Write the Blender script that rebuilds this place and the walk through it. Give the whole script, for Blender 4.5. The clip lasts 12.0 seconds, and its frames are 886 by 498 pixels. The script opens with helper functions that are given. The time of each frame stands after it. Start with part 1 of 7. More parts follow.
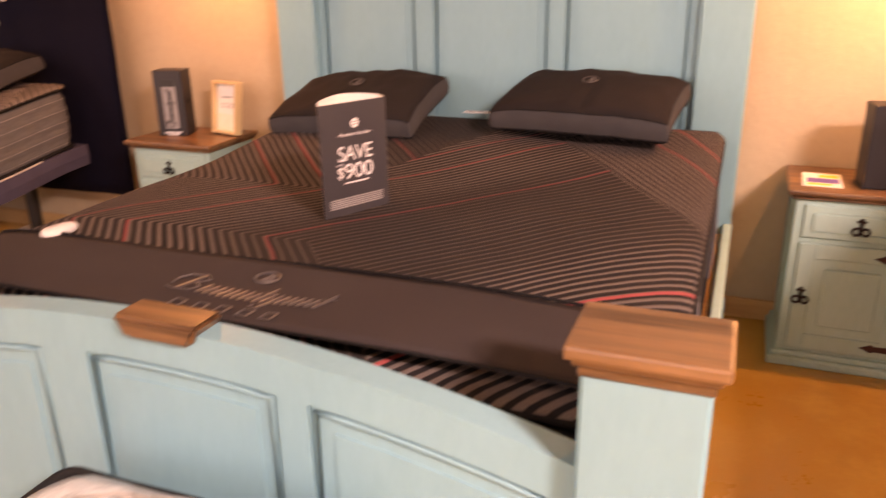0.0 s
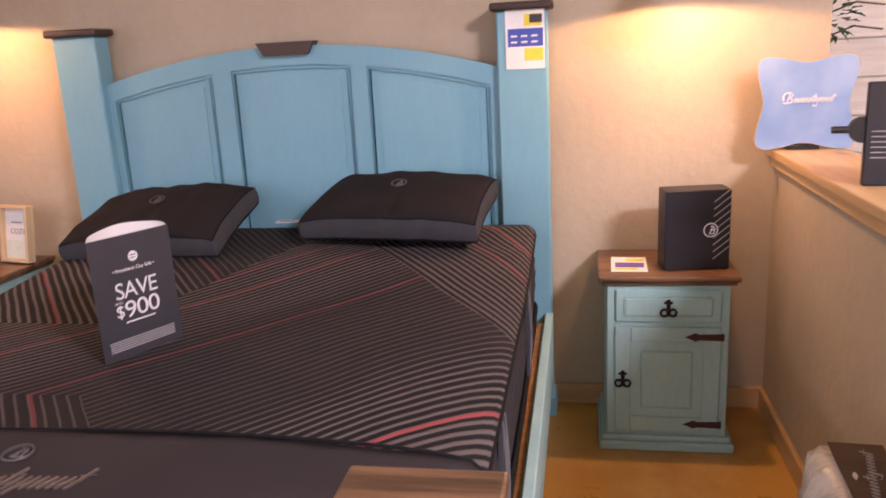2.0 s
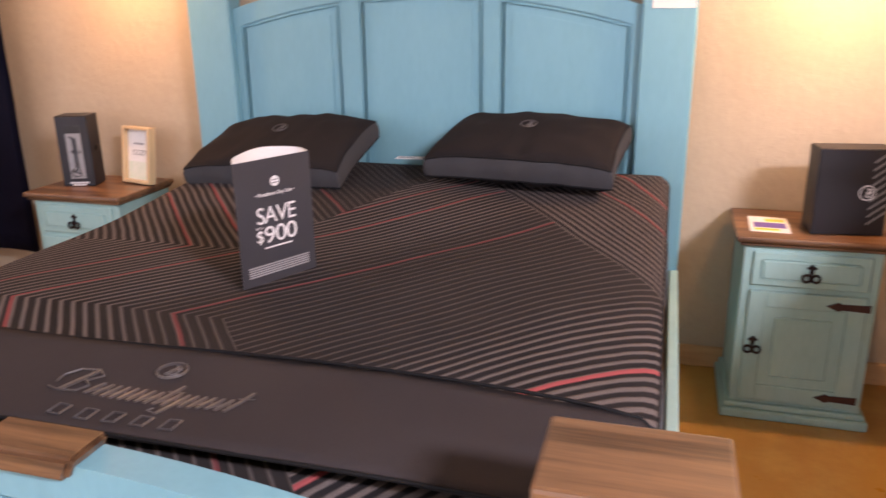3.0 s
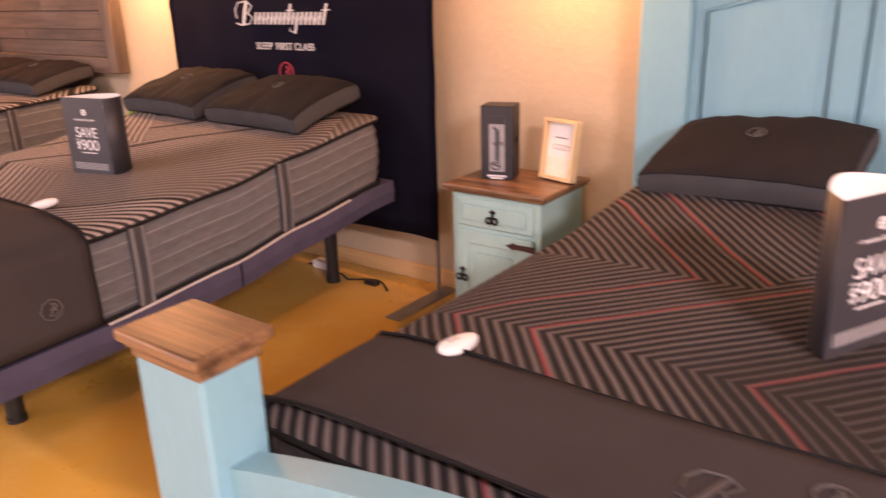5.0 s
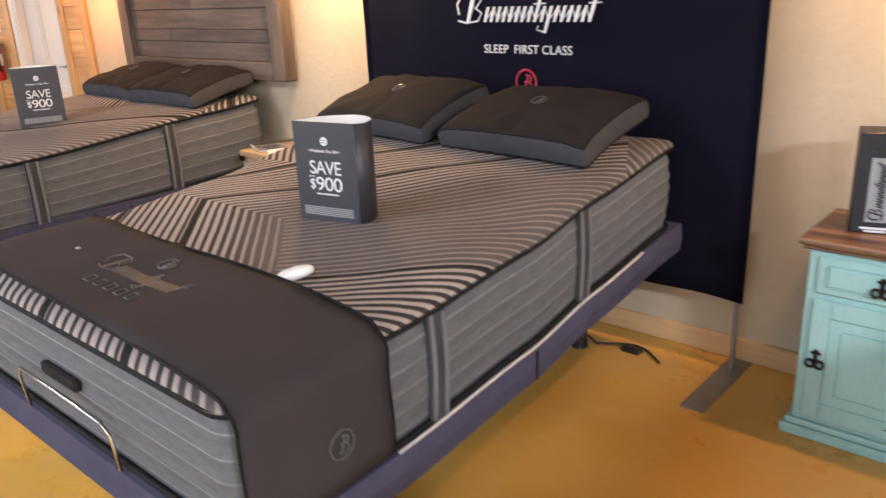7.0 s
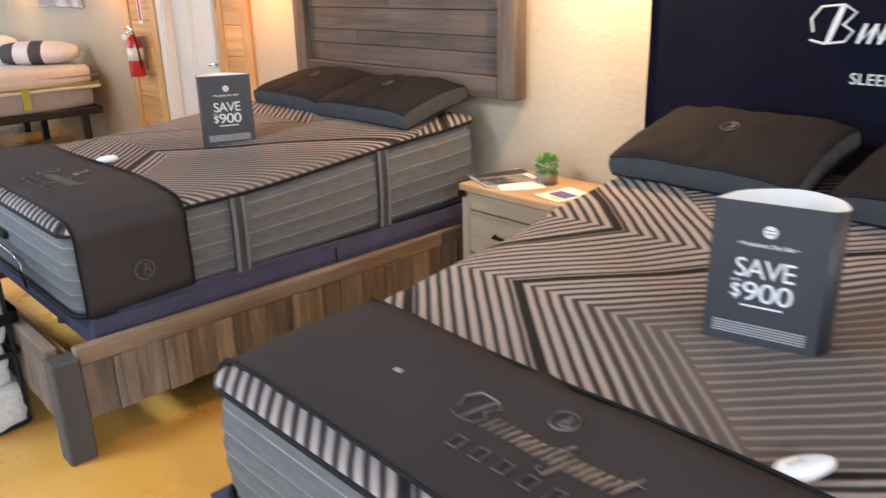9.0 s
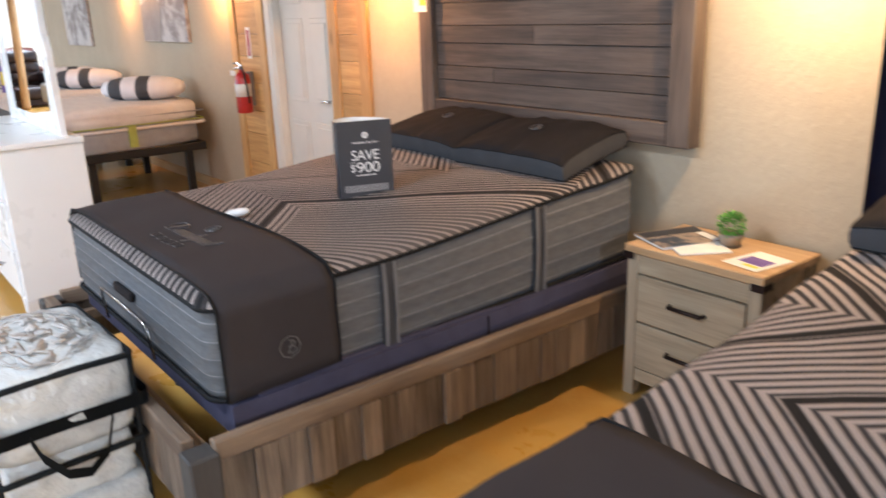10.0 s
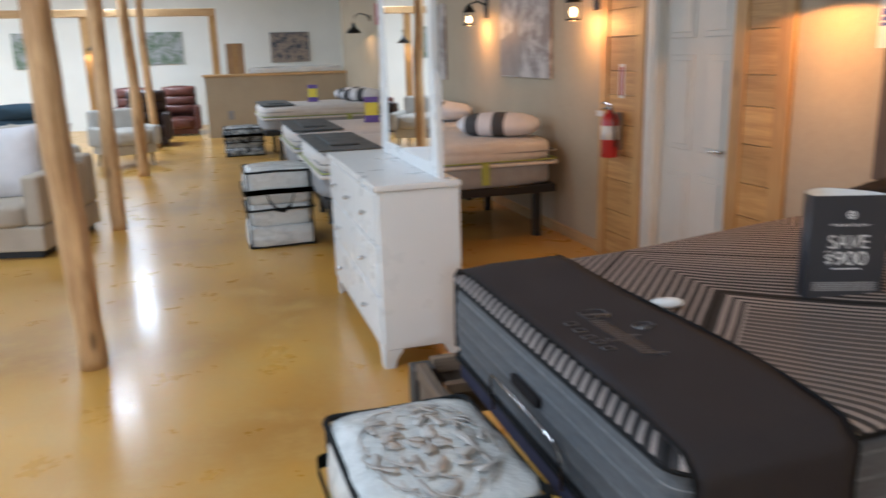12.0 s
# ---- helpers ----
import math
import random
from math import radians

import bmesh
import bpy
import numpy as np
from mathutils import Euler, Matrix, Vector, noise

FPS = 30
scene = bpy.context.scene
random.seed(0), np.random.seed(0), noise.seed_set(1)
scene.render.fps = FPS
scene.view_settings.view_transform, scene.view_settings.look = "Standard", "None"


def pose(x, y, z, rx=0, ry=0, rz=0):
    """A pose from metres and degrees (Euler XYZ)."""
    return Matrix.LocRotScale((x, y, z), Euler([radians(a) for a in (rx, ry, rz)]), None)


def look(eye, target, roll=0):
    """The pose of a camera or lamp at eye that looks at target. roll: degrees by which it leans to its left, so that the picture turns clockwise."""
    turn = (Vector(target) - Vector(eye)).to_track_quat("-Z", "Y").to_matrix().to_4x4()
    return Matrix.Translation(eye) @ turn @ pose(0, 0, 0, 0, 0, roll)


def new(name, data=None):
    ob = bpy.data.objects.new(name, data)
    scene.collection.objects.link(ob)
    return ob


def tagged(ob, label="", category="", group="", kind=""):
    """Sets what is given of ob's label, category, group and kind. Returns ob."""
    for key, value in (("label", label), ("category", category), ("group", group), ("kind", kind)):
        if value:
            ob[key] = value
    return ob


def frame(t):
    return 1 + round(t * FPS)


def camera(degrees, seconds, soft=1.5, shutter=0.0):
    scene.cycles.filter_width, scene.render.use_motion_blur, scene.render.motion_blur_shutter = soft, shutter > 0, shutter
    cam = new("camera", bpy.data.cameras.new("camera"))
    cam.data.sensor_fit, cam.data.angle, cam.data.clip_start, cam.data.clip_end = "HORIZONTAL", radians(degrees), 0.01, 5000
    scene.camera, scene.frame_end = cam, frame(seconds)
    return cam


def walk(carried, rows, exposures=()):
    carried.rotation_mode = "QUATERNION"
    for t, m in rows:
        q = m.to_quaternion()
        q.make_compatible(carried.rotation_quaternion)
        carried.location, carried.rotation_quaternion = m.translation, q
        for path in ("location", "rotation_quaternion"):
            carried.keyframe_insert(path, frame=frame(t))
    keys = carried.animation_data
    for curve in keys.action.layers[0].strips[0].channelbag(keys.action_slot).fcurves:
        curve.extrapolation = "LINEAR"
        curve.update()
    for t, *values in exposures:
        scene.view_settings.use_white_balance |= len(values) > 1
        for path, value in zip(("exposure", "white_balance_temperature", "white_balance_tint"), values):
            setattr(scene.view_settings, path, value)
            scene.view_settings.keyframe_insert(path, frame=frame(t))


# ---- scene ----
cam = camera(59.5, 12.0, shutter=0.5)
PATH = [
    (0, (1.012, -3.289, 1.424), (0.327, -1.538, 0.745), -0.9),
    (0.5, (1.063, -3.235, 1.471), (0.583, -1.388, 0.872), -2.5),
    (1, (1.124, -3.201, 1.517), (0.73, -1.301, 1.03), -4.0),
    (1.5, (1.148, -3.17, 1.518), (0.795, -1.254, 1.067), -4.2),
    (2, (1.131, -3.124, 1.485), (0.779, -1.217, 0.996), -3.0),
    (2.5, (1.035, -3.107, 1.456), (0.611, -1.232, 0.902), -1.8),
    (3, (0.935, -3.079, 1.447), (0.403, -1.25, 0.837), -0.8),
    (3.5, (0.831, -2.989, 1.433), (0.072, -1.254, 0.789), -0.3),
    (5.3, (0.009, -2.971, 1.476), (-1.206, -1.514, 0.843), -2.1),
    (5.5, (-0.114, -2.96, 1.476), (-1.373, -1.538, 0.851), -2.5),
    (6, (-0.427, -2.979, 1.479), (-1.704, -1.578, 0.841), -4.0),
    (6.1, (-0.502, -2.978, 1.477), (-1.754, -1.558, 0.833), -3.2),
    (6.5, (-0.742, -2.927, 1.465), (-1.977, -1.495, 0.816), -3.5),
    (6.7, (-0.865, -2.883, 1.457), (-2.111, -1.457, 0.815), -3.0),
    (8.3, (-1.817, -2.788, 1.525), (-3.104, -1.418, 0.842), -1.8),
    (8.5, (-1.93, -2.785, 1.518), (-3.249, -1.44, 0.844), -1.2),
    (9, (-2.243, -2.829, 1.525), (-3.611, -1.529, 0.863), -1.3),
    (9.5, (-2.541, -2.838, 1.542), (-3.929, -1.551, 0.897), -1.7),
    (10, (-2.802, -2.811, 1.556), (-4.3, -1.627, 0.963), -1.9),
    (10.5, (-3.057, -2.834, 1.562), (-4.617, -1.712, 1.006), -2.6),
    (11, (-3.298, -2.842, 1.569), (-4.916, -1.801, 1.023), -2.6),
    (11.5, (-3.521, -2.812, 1.562), (-5.266, -1.979, 1.051), -1.8),
    (12, (-3.663, -2.888, 1.57), (-5.523, -2.34, 1.08), -1.6),
]
EXPOSURES = [(0, 0.34, 9500, 55), (0.5, 0.09, 9000, 76), (1.0, 0.00, 7400, 58), (1.5, -0.09, 6150, 40), (2.0, -0.14, 6080, 39), (2.5, -0.05, 6100, 40), (3.0, 0.14, 6100, 32), (3.5, 0.36, 6850, 39), (5.3, 0.52, 7200, 48), (5.5, 0.53, 7000, 45),
             (6.0, 0.51, 5750, 24), (6.5, 0.56, 5580, 15), (8.5, 0.64, 5060, 7), (9.5, 0.53, 5040, 5), (10.5, 0.22, 5060, 9), (11.0, 0.11, 5150, 8), (11.5, -0.12, 5050, 6), (12.0, -0.44, 4950, 4)]
walk(cam, [(t, look(eye, target, roll)) for t, eye, target, roll in PATH], EXPOSURES)

# ---------------------------------------------------------------- world and light
world = bpy.data.worlds.new("sky")
scene.world = world
world.use_nodes = True
_bg = world.node_tree.nodes["Background"]
_sky = world.node_tree.nodes.new("ShaderNodeTexSky")
_sky.sky_type, _sky.sun_disc = "NISHITA", False
_sky.sun_elevation, _sky.sun_rotation = radians(40), radians(200)
world.node_tree.links.new(_sky.outputs["Color"], _bg.inputs["Color"])
_bg.inputs["Strength"].default_value = 0.12


def lamp(name, kind, m, power, colour, size=0.1, size_y=None, spread=None):
    data = bpy.data.lights.new(name, kind)
    data.energy, data.color = power, colour
    if kind == "AREA":
        data.size = size
        if size_y:
            data.shape, data.size_y = "RECTANGLE", size_y
        if spread:
            data.spread = radians(spread)
    elif kind == "SPOT":
        data.shadow_soft_size, data.spot_size, data.spot_blend = size, radians(spread or 120), 0.12
    else:
        data.shadow_soft_size = size
    ob = new(name, data)
    ob.matrix_world = m
    return ob


sun = lamp("sun", "SUN", look((0, -20, 22), (-4, 0, 0)), 2.0, (1, 0.96, 0.9))
sun.data.angle = radians(0.5)
DAY = (0.88, 0.95, 1.0)
# daylight in the shop windows of the south front and of the west end
SOUTH_WINDOWS = [(-22.5, -19.0), (-17.5, -14.0), (-12.5, -9.0), (-7.2, -3.7), (-2.4, 1.1), (2.6, 5.2)]
for x0, x1 in SOUTH_WINDOWS:
    lamp("window_light", "AREA", look(((x0 + x1) / 2, -10.9, 1.75), ((x0 + x1) / 2, 0, 1.1)), 110 if x1 < -13 else 20 if x0 > 2 else 72, DAY, x1 - x0, 2.5)
# unseen ceiling panels, added as fill; only (4, -4.5) is inferred, from floor shadows
PANEL_POWER = {(4, -4.5): 600, (4, -8.2): 30, (-0.5, -4.5): 12, (-0.5, -8.2): 25, (-5.5, -4.5): 110, (-15.5, -4.5): 95, (-20.5, -4.5): 230, (-20.5, -8.2): 190}
for x in (-20.5, -15.5, -10.5, -5.5, -0.5, 4):
    for y in (-4.5, -8.2):
        lamp("unseen_panel_light", "AREA", look((x, y, 3.52), (x, y + 0.001, 0)), PANEL_POWER.get((x, y), 52), (1, 0.965, 0.91), 1.2, 0.6)

# ---------------------------------------------------------------- helpers


def link_nodes(nt, a, b):
    nt.links.new(a, b)


class Num:
    """A socket of a shader that takes part in plain arithmetic."""

    def __init__(self, nt, sock):
        self.nt, self.sock = nt, sock

    def op(self, what, *others):
        n = self.nt.nodes.new("ShaderNodeMath")
        n.operation = what
        for i, o in enumerate((self, *others)):
            if isinstance(o, Num):
                self.nt.links.new(o.sock, n.inputs[i])
            else:
                n.inputs[i].default_value = o
        return Num(self.nt, n.outputs[0])

    def __add__(self, o): return self.op("ADD", o)
    def __sub__(self, o): return self.op("SUBTRACT", o)
    def __mul__(self, o): return self.op("MULTIPLY", o)
    def __truediv__(self, o): return self.op("DIVIDE", o)
    def less(self, o): return self.op("LESS_THAN", o)
    def more(self, o): return self.op("GREATER_THAN", o)
    def both(self, o): return self.op("MULTIPLY", o)
    def either(self, o): return self.op("MAXIMUM", o)
    def inverse(self): return self.op("MULTIPLY_ADD", -1.0, 1.0)


def blend(nt, fac, a, b):
    n = nt.nodes.new("ShaderNodeMix")
    n.data_type = "RGBA"
    for sock, v in ((n.inputs["Factor"], fac), (n.inputs["A"], a), (n.inputs["B"], b)):
        if isinstance(v, Num):
            nt.links.new(v.sock, sock)
        elif isinstance(v, bpy.types.NodeSocket):
            nt.links.new(v, sock)
        else:
            sock.default_value = v if isinstance(v, float) else (*v, 1)
    return n.outputs["Result"]


def noise_at(nt, vec, scale, detail=4.0, rough=0.6, stretch=None):
    n = nt.nodes.new("ShaderNodeTexNoise")
    n.inputs["Scale"].default_value, n.inputs["Detail"].default_value, n.inputs["Roughness"].default_value = scale, detail, rough
    if stretch:
        mp = nt.nodes.new("ShaderNodeMapping")
        mp.inputs["Scale"].default_value = stretch
        nt.links.new(vec, mp.inputs["Vector"])
        vec = mp.outputs["Vector"]
    nt.links.new(vec, n.inputs["Vector"])
    return Num(nt, n.outputs["Fac"])


def smooth(v, lo, hi, a=0.0, b=1.0):
    n = v.nt.nodes.new("ShaderNodeMapRange")
    n.interpolation_type = "SMOOTHSTEP"
    n.inputs["From Min"].default_value, n.inputs["From Max"].default_value = lo, hi
    n.inputs["To Min"].default_value, n.inputs["To Max"].default_value = a, b
    v.nt.links.new(v.sock, n.inputs["Value"])
    return Num(v.nt, n.outputs["Result"])


def bumped(nt, bsdf, height, strength, distance):
    n = nt.nodes.new("ShaderNodeBump")
    n.inputs["Strength"].default_value, n.inputs["Distance"].default_value = strength, distance
    nt.links.new(height.sock, n.inputs["Height"])
    nt.links.new(n.outputs["Normal"], bsdf.inputs["Normal"])


def blank(name, rough=0.5, metal=0.0):
    m = bpy.data.materials.new(name)
    m.use_nodes = True
    nt = m.node_tree
    b = nt.nodes["Principled BSDF"]
    b.inputs["Roughness"].default_value, b.inputs["Metallic"].default_value = rough, metal
    tc = nt.nodes.new("ShaderNodeTexCoord")
    return m, nt, b, tc


FABRIC = ("fabric", "felt", "gusset", "thread", "piping", "cloth", "upholstery", "linen", "webbing", "ticking", "cotton", "cuff", "quilted", "plaster", "paint", "band")


def plain(name, a, b=None, rough=0.5, metal=0.0, scale=6.0, fine=90.0, bump=0.15, depth=0.002, stretch=None, vary=0.0, coat=0.0, spread=(0.3, 0.7)):
    """A surface of two shades mixed by a coarse and a fine noise, with relief."""
    m, nt, bs, tc = blank(name, rough, metal)
    b = b or tuple(c * 0.82 for c in a)
    co = tc.outputs["Object"]
    n1 = noise_at(nt, co, scale, 5.0, 0.6, stretch)
    n2 = noise_at(nt, co, fine, 3.0, 0.6, stretch)
    f = smooth(n1 * 0.65 + n2 * 0.35, *spread)
    col = blend(nt, f, a, b)
    if vary:
        info = nt.nodes.new("ShaderNodeObjectInfo")
        r = Num(nt, info.outputs["Random"]) * (2 * vary) + (1 - vary)
        hs = nt.nodes.new("ShaderNodeHueSaturation")
        nt.links.new(r.sock, hs.inputs["Value"])
        nt.links.new(col, hs.inputs["Color"])
        col = hs.outputs["Color"]
    nt.links.new(col, bs.inputs["Base Color"])
    r2 = n1 * 0.3 + (rough - 0.15)
    nt.links.new(r2.sock, bs.inputs["Roughness"])
    if rough > 0.65 and any(k in name for k in FABRIC):
        bs.inputs["Specular IOR Level"].default_value = 0.12
    if coat:
        bs.inputs["Coat Weight"].default_value, bs.inputs["Coat Roughness"].default_value = coat, 0.15
    if bump:
        bumped(nt, bs, n2 * 0.6 + n1 * 0.4, bump, depth)
    return m


def wood(name, a, b, along="x", rough=0.5, vary=0.12, bump=0.25, coat=0.0, knots=True):
    """Grain along one axis with darker streaks and a few knots."""
    m, nt, bs, tc = blank(name, rough)
    st = {"x": (0.06, 1, 1), "y": (1, 0.06, 1), "z": (1, 1, 0.06)}[along]
    co = tc.outputs["Object"]
    info = nt.nodes.new("ShaderNodeObjectInfo")
    sh = nt.nodes.new("ShaderNodeVectorMath")
    sh.operation = "MULTIPLY_ADD"
    cmb = nt.nodes.new("ShaderNodeCombineXYZ")
    for i in range(3):
        nt.links.new(info.outputs["Random"], cmb.inputs[i])
    nt.links.new(cmb.outputs[0], sh.inputs[0])
    sh.inputs[1].default_value = (37, 53, 29)
    nt.links.new(co, sh.inputs[2])
    co = sh.outputs[0]
    g1 = noise_at(nt, co, 26, 6.0, 0.65, st)
    g2 = noise_at(nt, co, 110, 3.0, 0.6, st)
    g3 = noise_at(nt, co, 5, 3.0, 0.5, tuple(0.35 if s < 1 else 1 for s in st))
    f = smooth(g1 * 0.5 + g2 * 0.2 + g3 * 0.3, 0.34, 0.66)
    col = blend(nt, f, a, b)
    r = Num(nt, info.outputs["Random"]) * (2 * vary) + (1 - vary)
    hs = nt.nodes.new("ShaderNodeHueSaturation")
    nt.links.new(r.sock, hs.inputs["Value"])
    nt.links.new(col, hs.inputs["Color"])
    col = hs.outputs["Color"]
    if knots:
        v = nt.nodes.new("ShaderNodeTexVoronoi")
        v.inputs["Scale"].default_value = 3.0
        mp = nt.nodes.new("ShaderNodeMapping")
        mp.inputs["Scale"].default_value = tuple(0.5 if s < 1 else 1.6 for s in st)
        nt.links.new(co, mp.inputs["Vector"])
        nt.links.new(mp.outputs[0], v.inputs["Vector"])
        k = smooth(Num(nt, v.outputs["Distance"]), 0.03, 0.12, 0.75, 0.0)
        col = blend(nt, k, col, tuple(c * 0.35 for c in a))
    nt.links.new(col, bs.inputs["Base Color"])
    nt.links.new((g2 * 0.2 + (rough - 0.1)).sock, bs.inputs["Roughness"])
    bumped(nt, bs, g1 * 0.5 + g2 * 0.5, bump, 0.0015)
    if coat:
        bs.inputs["Coat Weight"].default_value = coat
    return m


def stripes(name, dark, light, accent, kind, slope, low, low_end, high, lines, widths, calm):
    """Quilted knit top with diagonal ribs that turn at fold lines (surface coordinates in metres from the foot's middle).

    low, high: the two cross folds; low_end: the rib at which the lower chevron stops; lines: ribs in the accent
    colour; widths: share of the light thread, as (rib position, share) steps; calm: the ribs between which the
    weave is finer and its contrast low, and how much."""
    m, nt, bs, tc = blank(name, 0.85)
    sep = nt.nodes.new("ShaderNodeSeparateXYZ")
    nt.links.new(tc.outputs["UV"], sep.inputs[0])
    u, v = Num(nt, sep.outputs[0]), Num(nt, sep.outputs[1])
    wob = noise_at(nt, tc.outputs["UV"], 5, 2.0) * 0.014
    bow = (u - 0.55).op("MAXIMUM", 0.0)
    across = u * slope - bow * bow * 0.65 + wob
    main, lower, upper = across - v, across + v - 2 * low, across + v - 2 * high
    in_low = v.less(low).both(lower.less(low_end))
    if kind == "large":
        in_high = v.more(high).both((u - v * 0.44).less(-0.73))
        corner = (u + v * 0.745).more(1.647)
        side = (u + v * 0.745) * 1.3 - 4.146 + wob
    else:
        in_high = v.more(high).both(upper.less(-1.25))
        corner = (u + v * 0.5).more(1.53)
        side = across + v - 3.2
    f = main
    for mask, g in ((in_low, lower), (in_high, upper), (corner, side)):
        f = mask.both(g) + mask.inverse().both(f)
    period = 0.0405
    tri = (f + 20.0).op("PINGPONG", period / 2) / (period / 2)
    share = f * 0.0 + widths[0][1]
    for (a, da), (b, db) in zip(widths, widths[1:]):
        share = share + smooth(f, a, b, 0.0, db - da)
    rib = ((tri - 1.0 + share) * 3.6 + 0.5).op("MAXIMUM", 0.0).op("MINIMUM", 1.0)
    speck = noise_at(nt, tc.outputs["UV"], 420, 2.0, 0.7)
    coarse = noise_at(nt, tc.outputs["UV"], 4, 3.0)
    lit = blend(nt, smooth(speck, 0.3, 0.7), light, tuple(c * 0.6 for c in light))
    drk = blend(nt, smooth(coarse, 0.3, 0.7), dark, tuple(c * 1.4 for c in dark))
    col = blend(nt, rib, drk, lit)
    quiet = smooth(f, calm[0], calm[1]).both(smooth(f, calm[2], calm[3], calm[4], 0.0))
    col = blend(nt, quiet, col, tuple(c * calm[5] for c in light))
    for c, half, weight in lines:
        line = smooth((f - c).op("ABSOLUTE"), half * 0.7, half * 1.2, weight, 0.0)
        col = blend(nt, line, col, accent)
        if kind != "large":
            rib = rib.both(line.inverse())
    nt.links.new(col, bs.inputs["Base Color"])
    bs.inputs["Specular IOR Level"].default_value = 0.12
    bumped(nt, bs, rib * 1.0 + speck * 0.25, 0.55, 0.004)
    return m


def banded(name, base, base2, line, period, width):
    """Side panel: soft horizontal bands and thin pale stitched lines, by height."""
    m, nt, bs, tc = blank(name, 0.8)
    sep = nt.nodes.new("ShaderNodeSeparateXYZ")
    nt.links.new(tc.outputs["UV"], sep.inputs[0])
    h = Num(nt, sep.outputs[1])
    tri = h.op("PINGPONG", period / 2) / (period / 2)
    weave = noise_at(nt, tc.outputs["UV"], 60, 4.0, 0.7, (0.25, 1, 1))
    col = blend(nt, smooth(weave, 0.3, 0.7), base, base2)
    lm = smooth(tri, 1 - width, 1 - width * 0.4)
    soft = smooth(noise_at(nt, tc.outputs["UV"], 14, 2.0), 0.3, 0.6, 0.45, 1.0)
    col = blend(nt, lm * soft, col, line)
    nt.links.new(col, bs.inputs["Base Color"])
    bumped(nt, bs, smooth(tri, 0.0, 1.0) * 0.8 + weave * 0.2, 0.5, 0.006)
    bs.inputs["Specular IOR Level"].default_value = 0.2
    return m


def glass(name, rough=0.02, tint=(1, 1, 1)):
    m, nt, b, tc = blank(name, rough)
    b.inputs["Base Color"].default_value = (*tint, 1)
    b.inputs["Transmission Weight"].default_value = 1.0
    b.inputs["IOR"].default_value = 1.15
    return m


def glow(name, colour, strength):
    m, nt, b, tc = blank(name, 0.5)
    b.inputs["Emission Color"].default_value = (*colour, 1)
    b.inputs["Emission Strength"].default_value = strength
    return m


# ---------------------------------------------------------------- materials
M = {}
M["plaster"] = plain("cream_plaster", (0.46, 0.39, 0.285), (0.415, 0.35, 0.255), 0.8, scale=2.2, fine=26, bump=0.8, depth=0.0065)
M["white_wall"] = plain("white_wall_paint", (0.80, 0.78, 0.72), (0.76, 0.74, 0.68), 0.8, scale=2, fine=60, bump=0.2)
M["ceiling"] = plain("ceiling_paint", (0.42, 0.40, 0.37), None, 0.85, scale=2, fine=40, bump=0.2)
M["base_oak"] = wood("oak_baseboard", (0.42, 0.26, 0.11), (0.56, 0.37, 0.18), "x", 0.5)
M["cap_oak"] = wood("oak_cap", (0.50, 0.31, 0.13), (0.62, 0.42, 0.21), "y", 0.45)
M["pine_z"] = wood("knotty_pine_upright", (0.37, 0.20, 0.062), (0.60, 0.38, 0.145), "z", 0.5)
M["pine_x"] = wood("knotty_pine_board", (0.35, 0.19, 0.055), (0.58, 0.36, 0.13), "x", 0.5, vary=0.2)
M["log"] = wood("peeled_log", (0.30, 0.15, 0.050), (0.76, 0.50, 0.24), "z", 0.6, bump=0.9)
M["turq"] = plain("turquoise_paint", (0.170, 0.39, 0.475), (0.145, 0.345, 0.425), 0.45, scale=3, fine=60, bump=0.1, stretch=(1, 1, 0.3))
M["mint"] = plain("mint_paint", (0.33, 0.52, 0.50), (0.27, 0.45, 0.43), 0.45, scale=4, fine=70, bump=0.12, stretch=(1, 1, 0.3))
M["walnut_x"] = wood("dark_stained_wood", (0.03, 0.012, 0.007), (0.26, 0.135, 0.062), "x", 0.4, coat=0.15)
M["cap_dark"] = wood("dark_brown_cap_wood", (0.025, 0.013, 0.009), (0.06, 0.03, 0.018), "x", 0.45)
M["capwood_y"] = wood("stained_cap_wood", (0.028, 0.012, 0.006), (0.25, 0.135, 0.065), "x", 0.4, coat=0.15, bump=0.5)
M["iron"] = plain("dark_iron", (0.025, 0.014, 0.012), None, 0.5, 0.7, scale=20, fine=200, bump=0.3)
M["rust"] = plain("rust_brown_iron", (0.06, 0.022, 0.016), None, 0.55, 0.4, scale=20, fine=200, bump=0.3)
M["black"] = plain("black_fabric", (0.014, 0.012, 0.0125), (0.021, 0.018, 0.018), 0.9, scale=5, fine=300, bump=0.25)
M["runner"] = plain("charcoal_runner_felt", (0.036, 0.031, 0.033), (0.046, 0.040, 0.041), 0.92, scale=4, fine=350, bump=0.3)
M["gusset"] = plain("grey_gusset_fabric", (0.046, 0.046, 0.050), (0.060, 0.060, 0.064), 0.85, scale=8, fine=350, bump=0.3)
M["thread"] = plain("grey_thread", (0.10, 0.09, 0.088), None, 0.6, scale=30, fine=300)
M["thread_dark"] = plain("dark_thread", (0.075, 0.068, 0.070), None, 0.4, scale=30, fine=300)
M["piping"] = plain("black_piping", (0.012, 0.012, 0.013), None, 0.7, scale=30, fine=200)
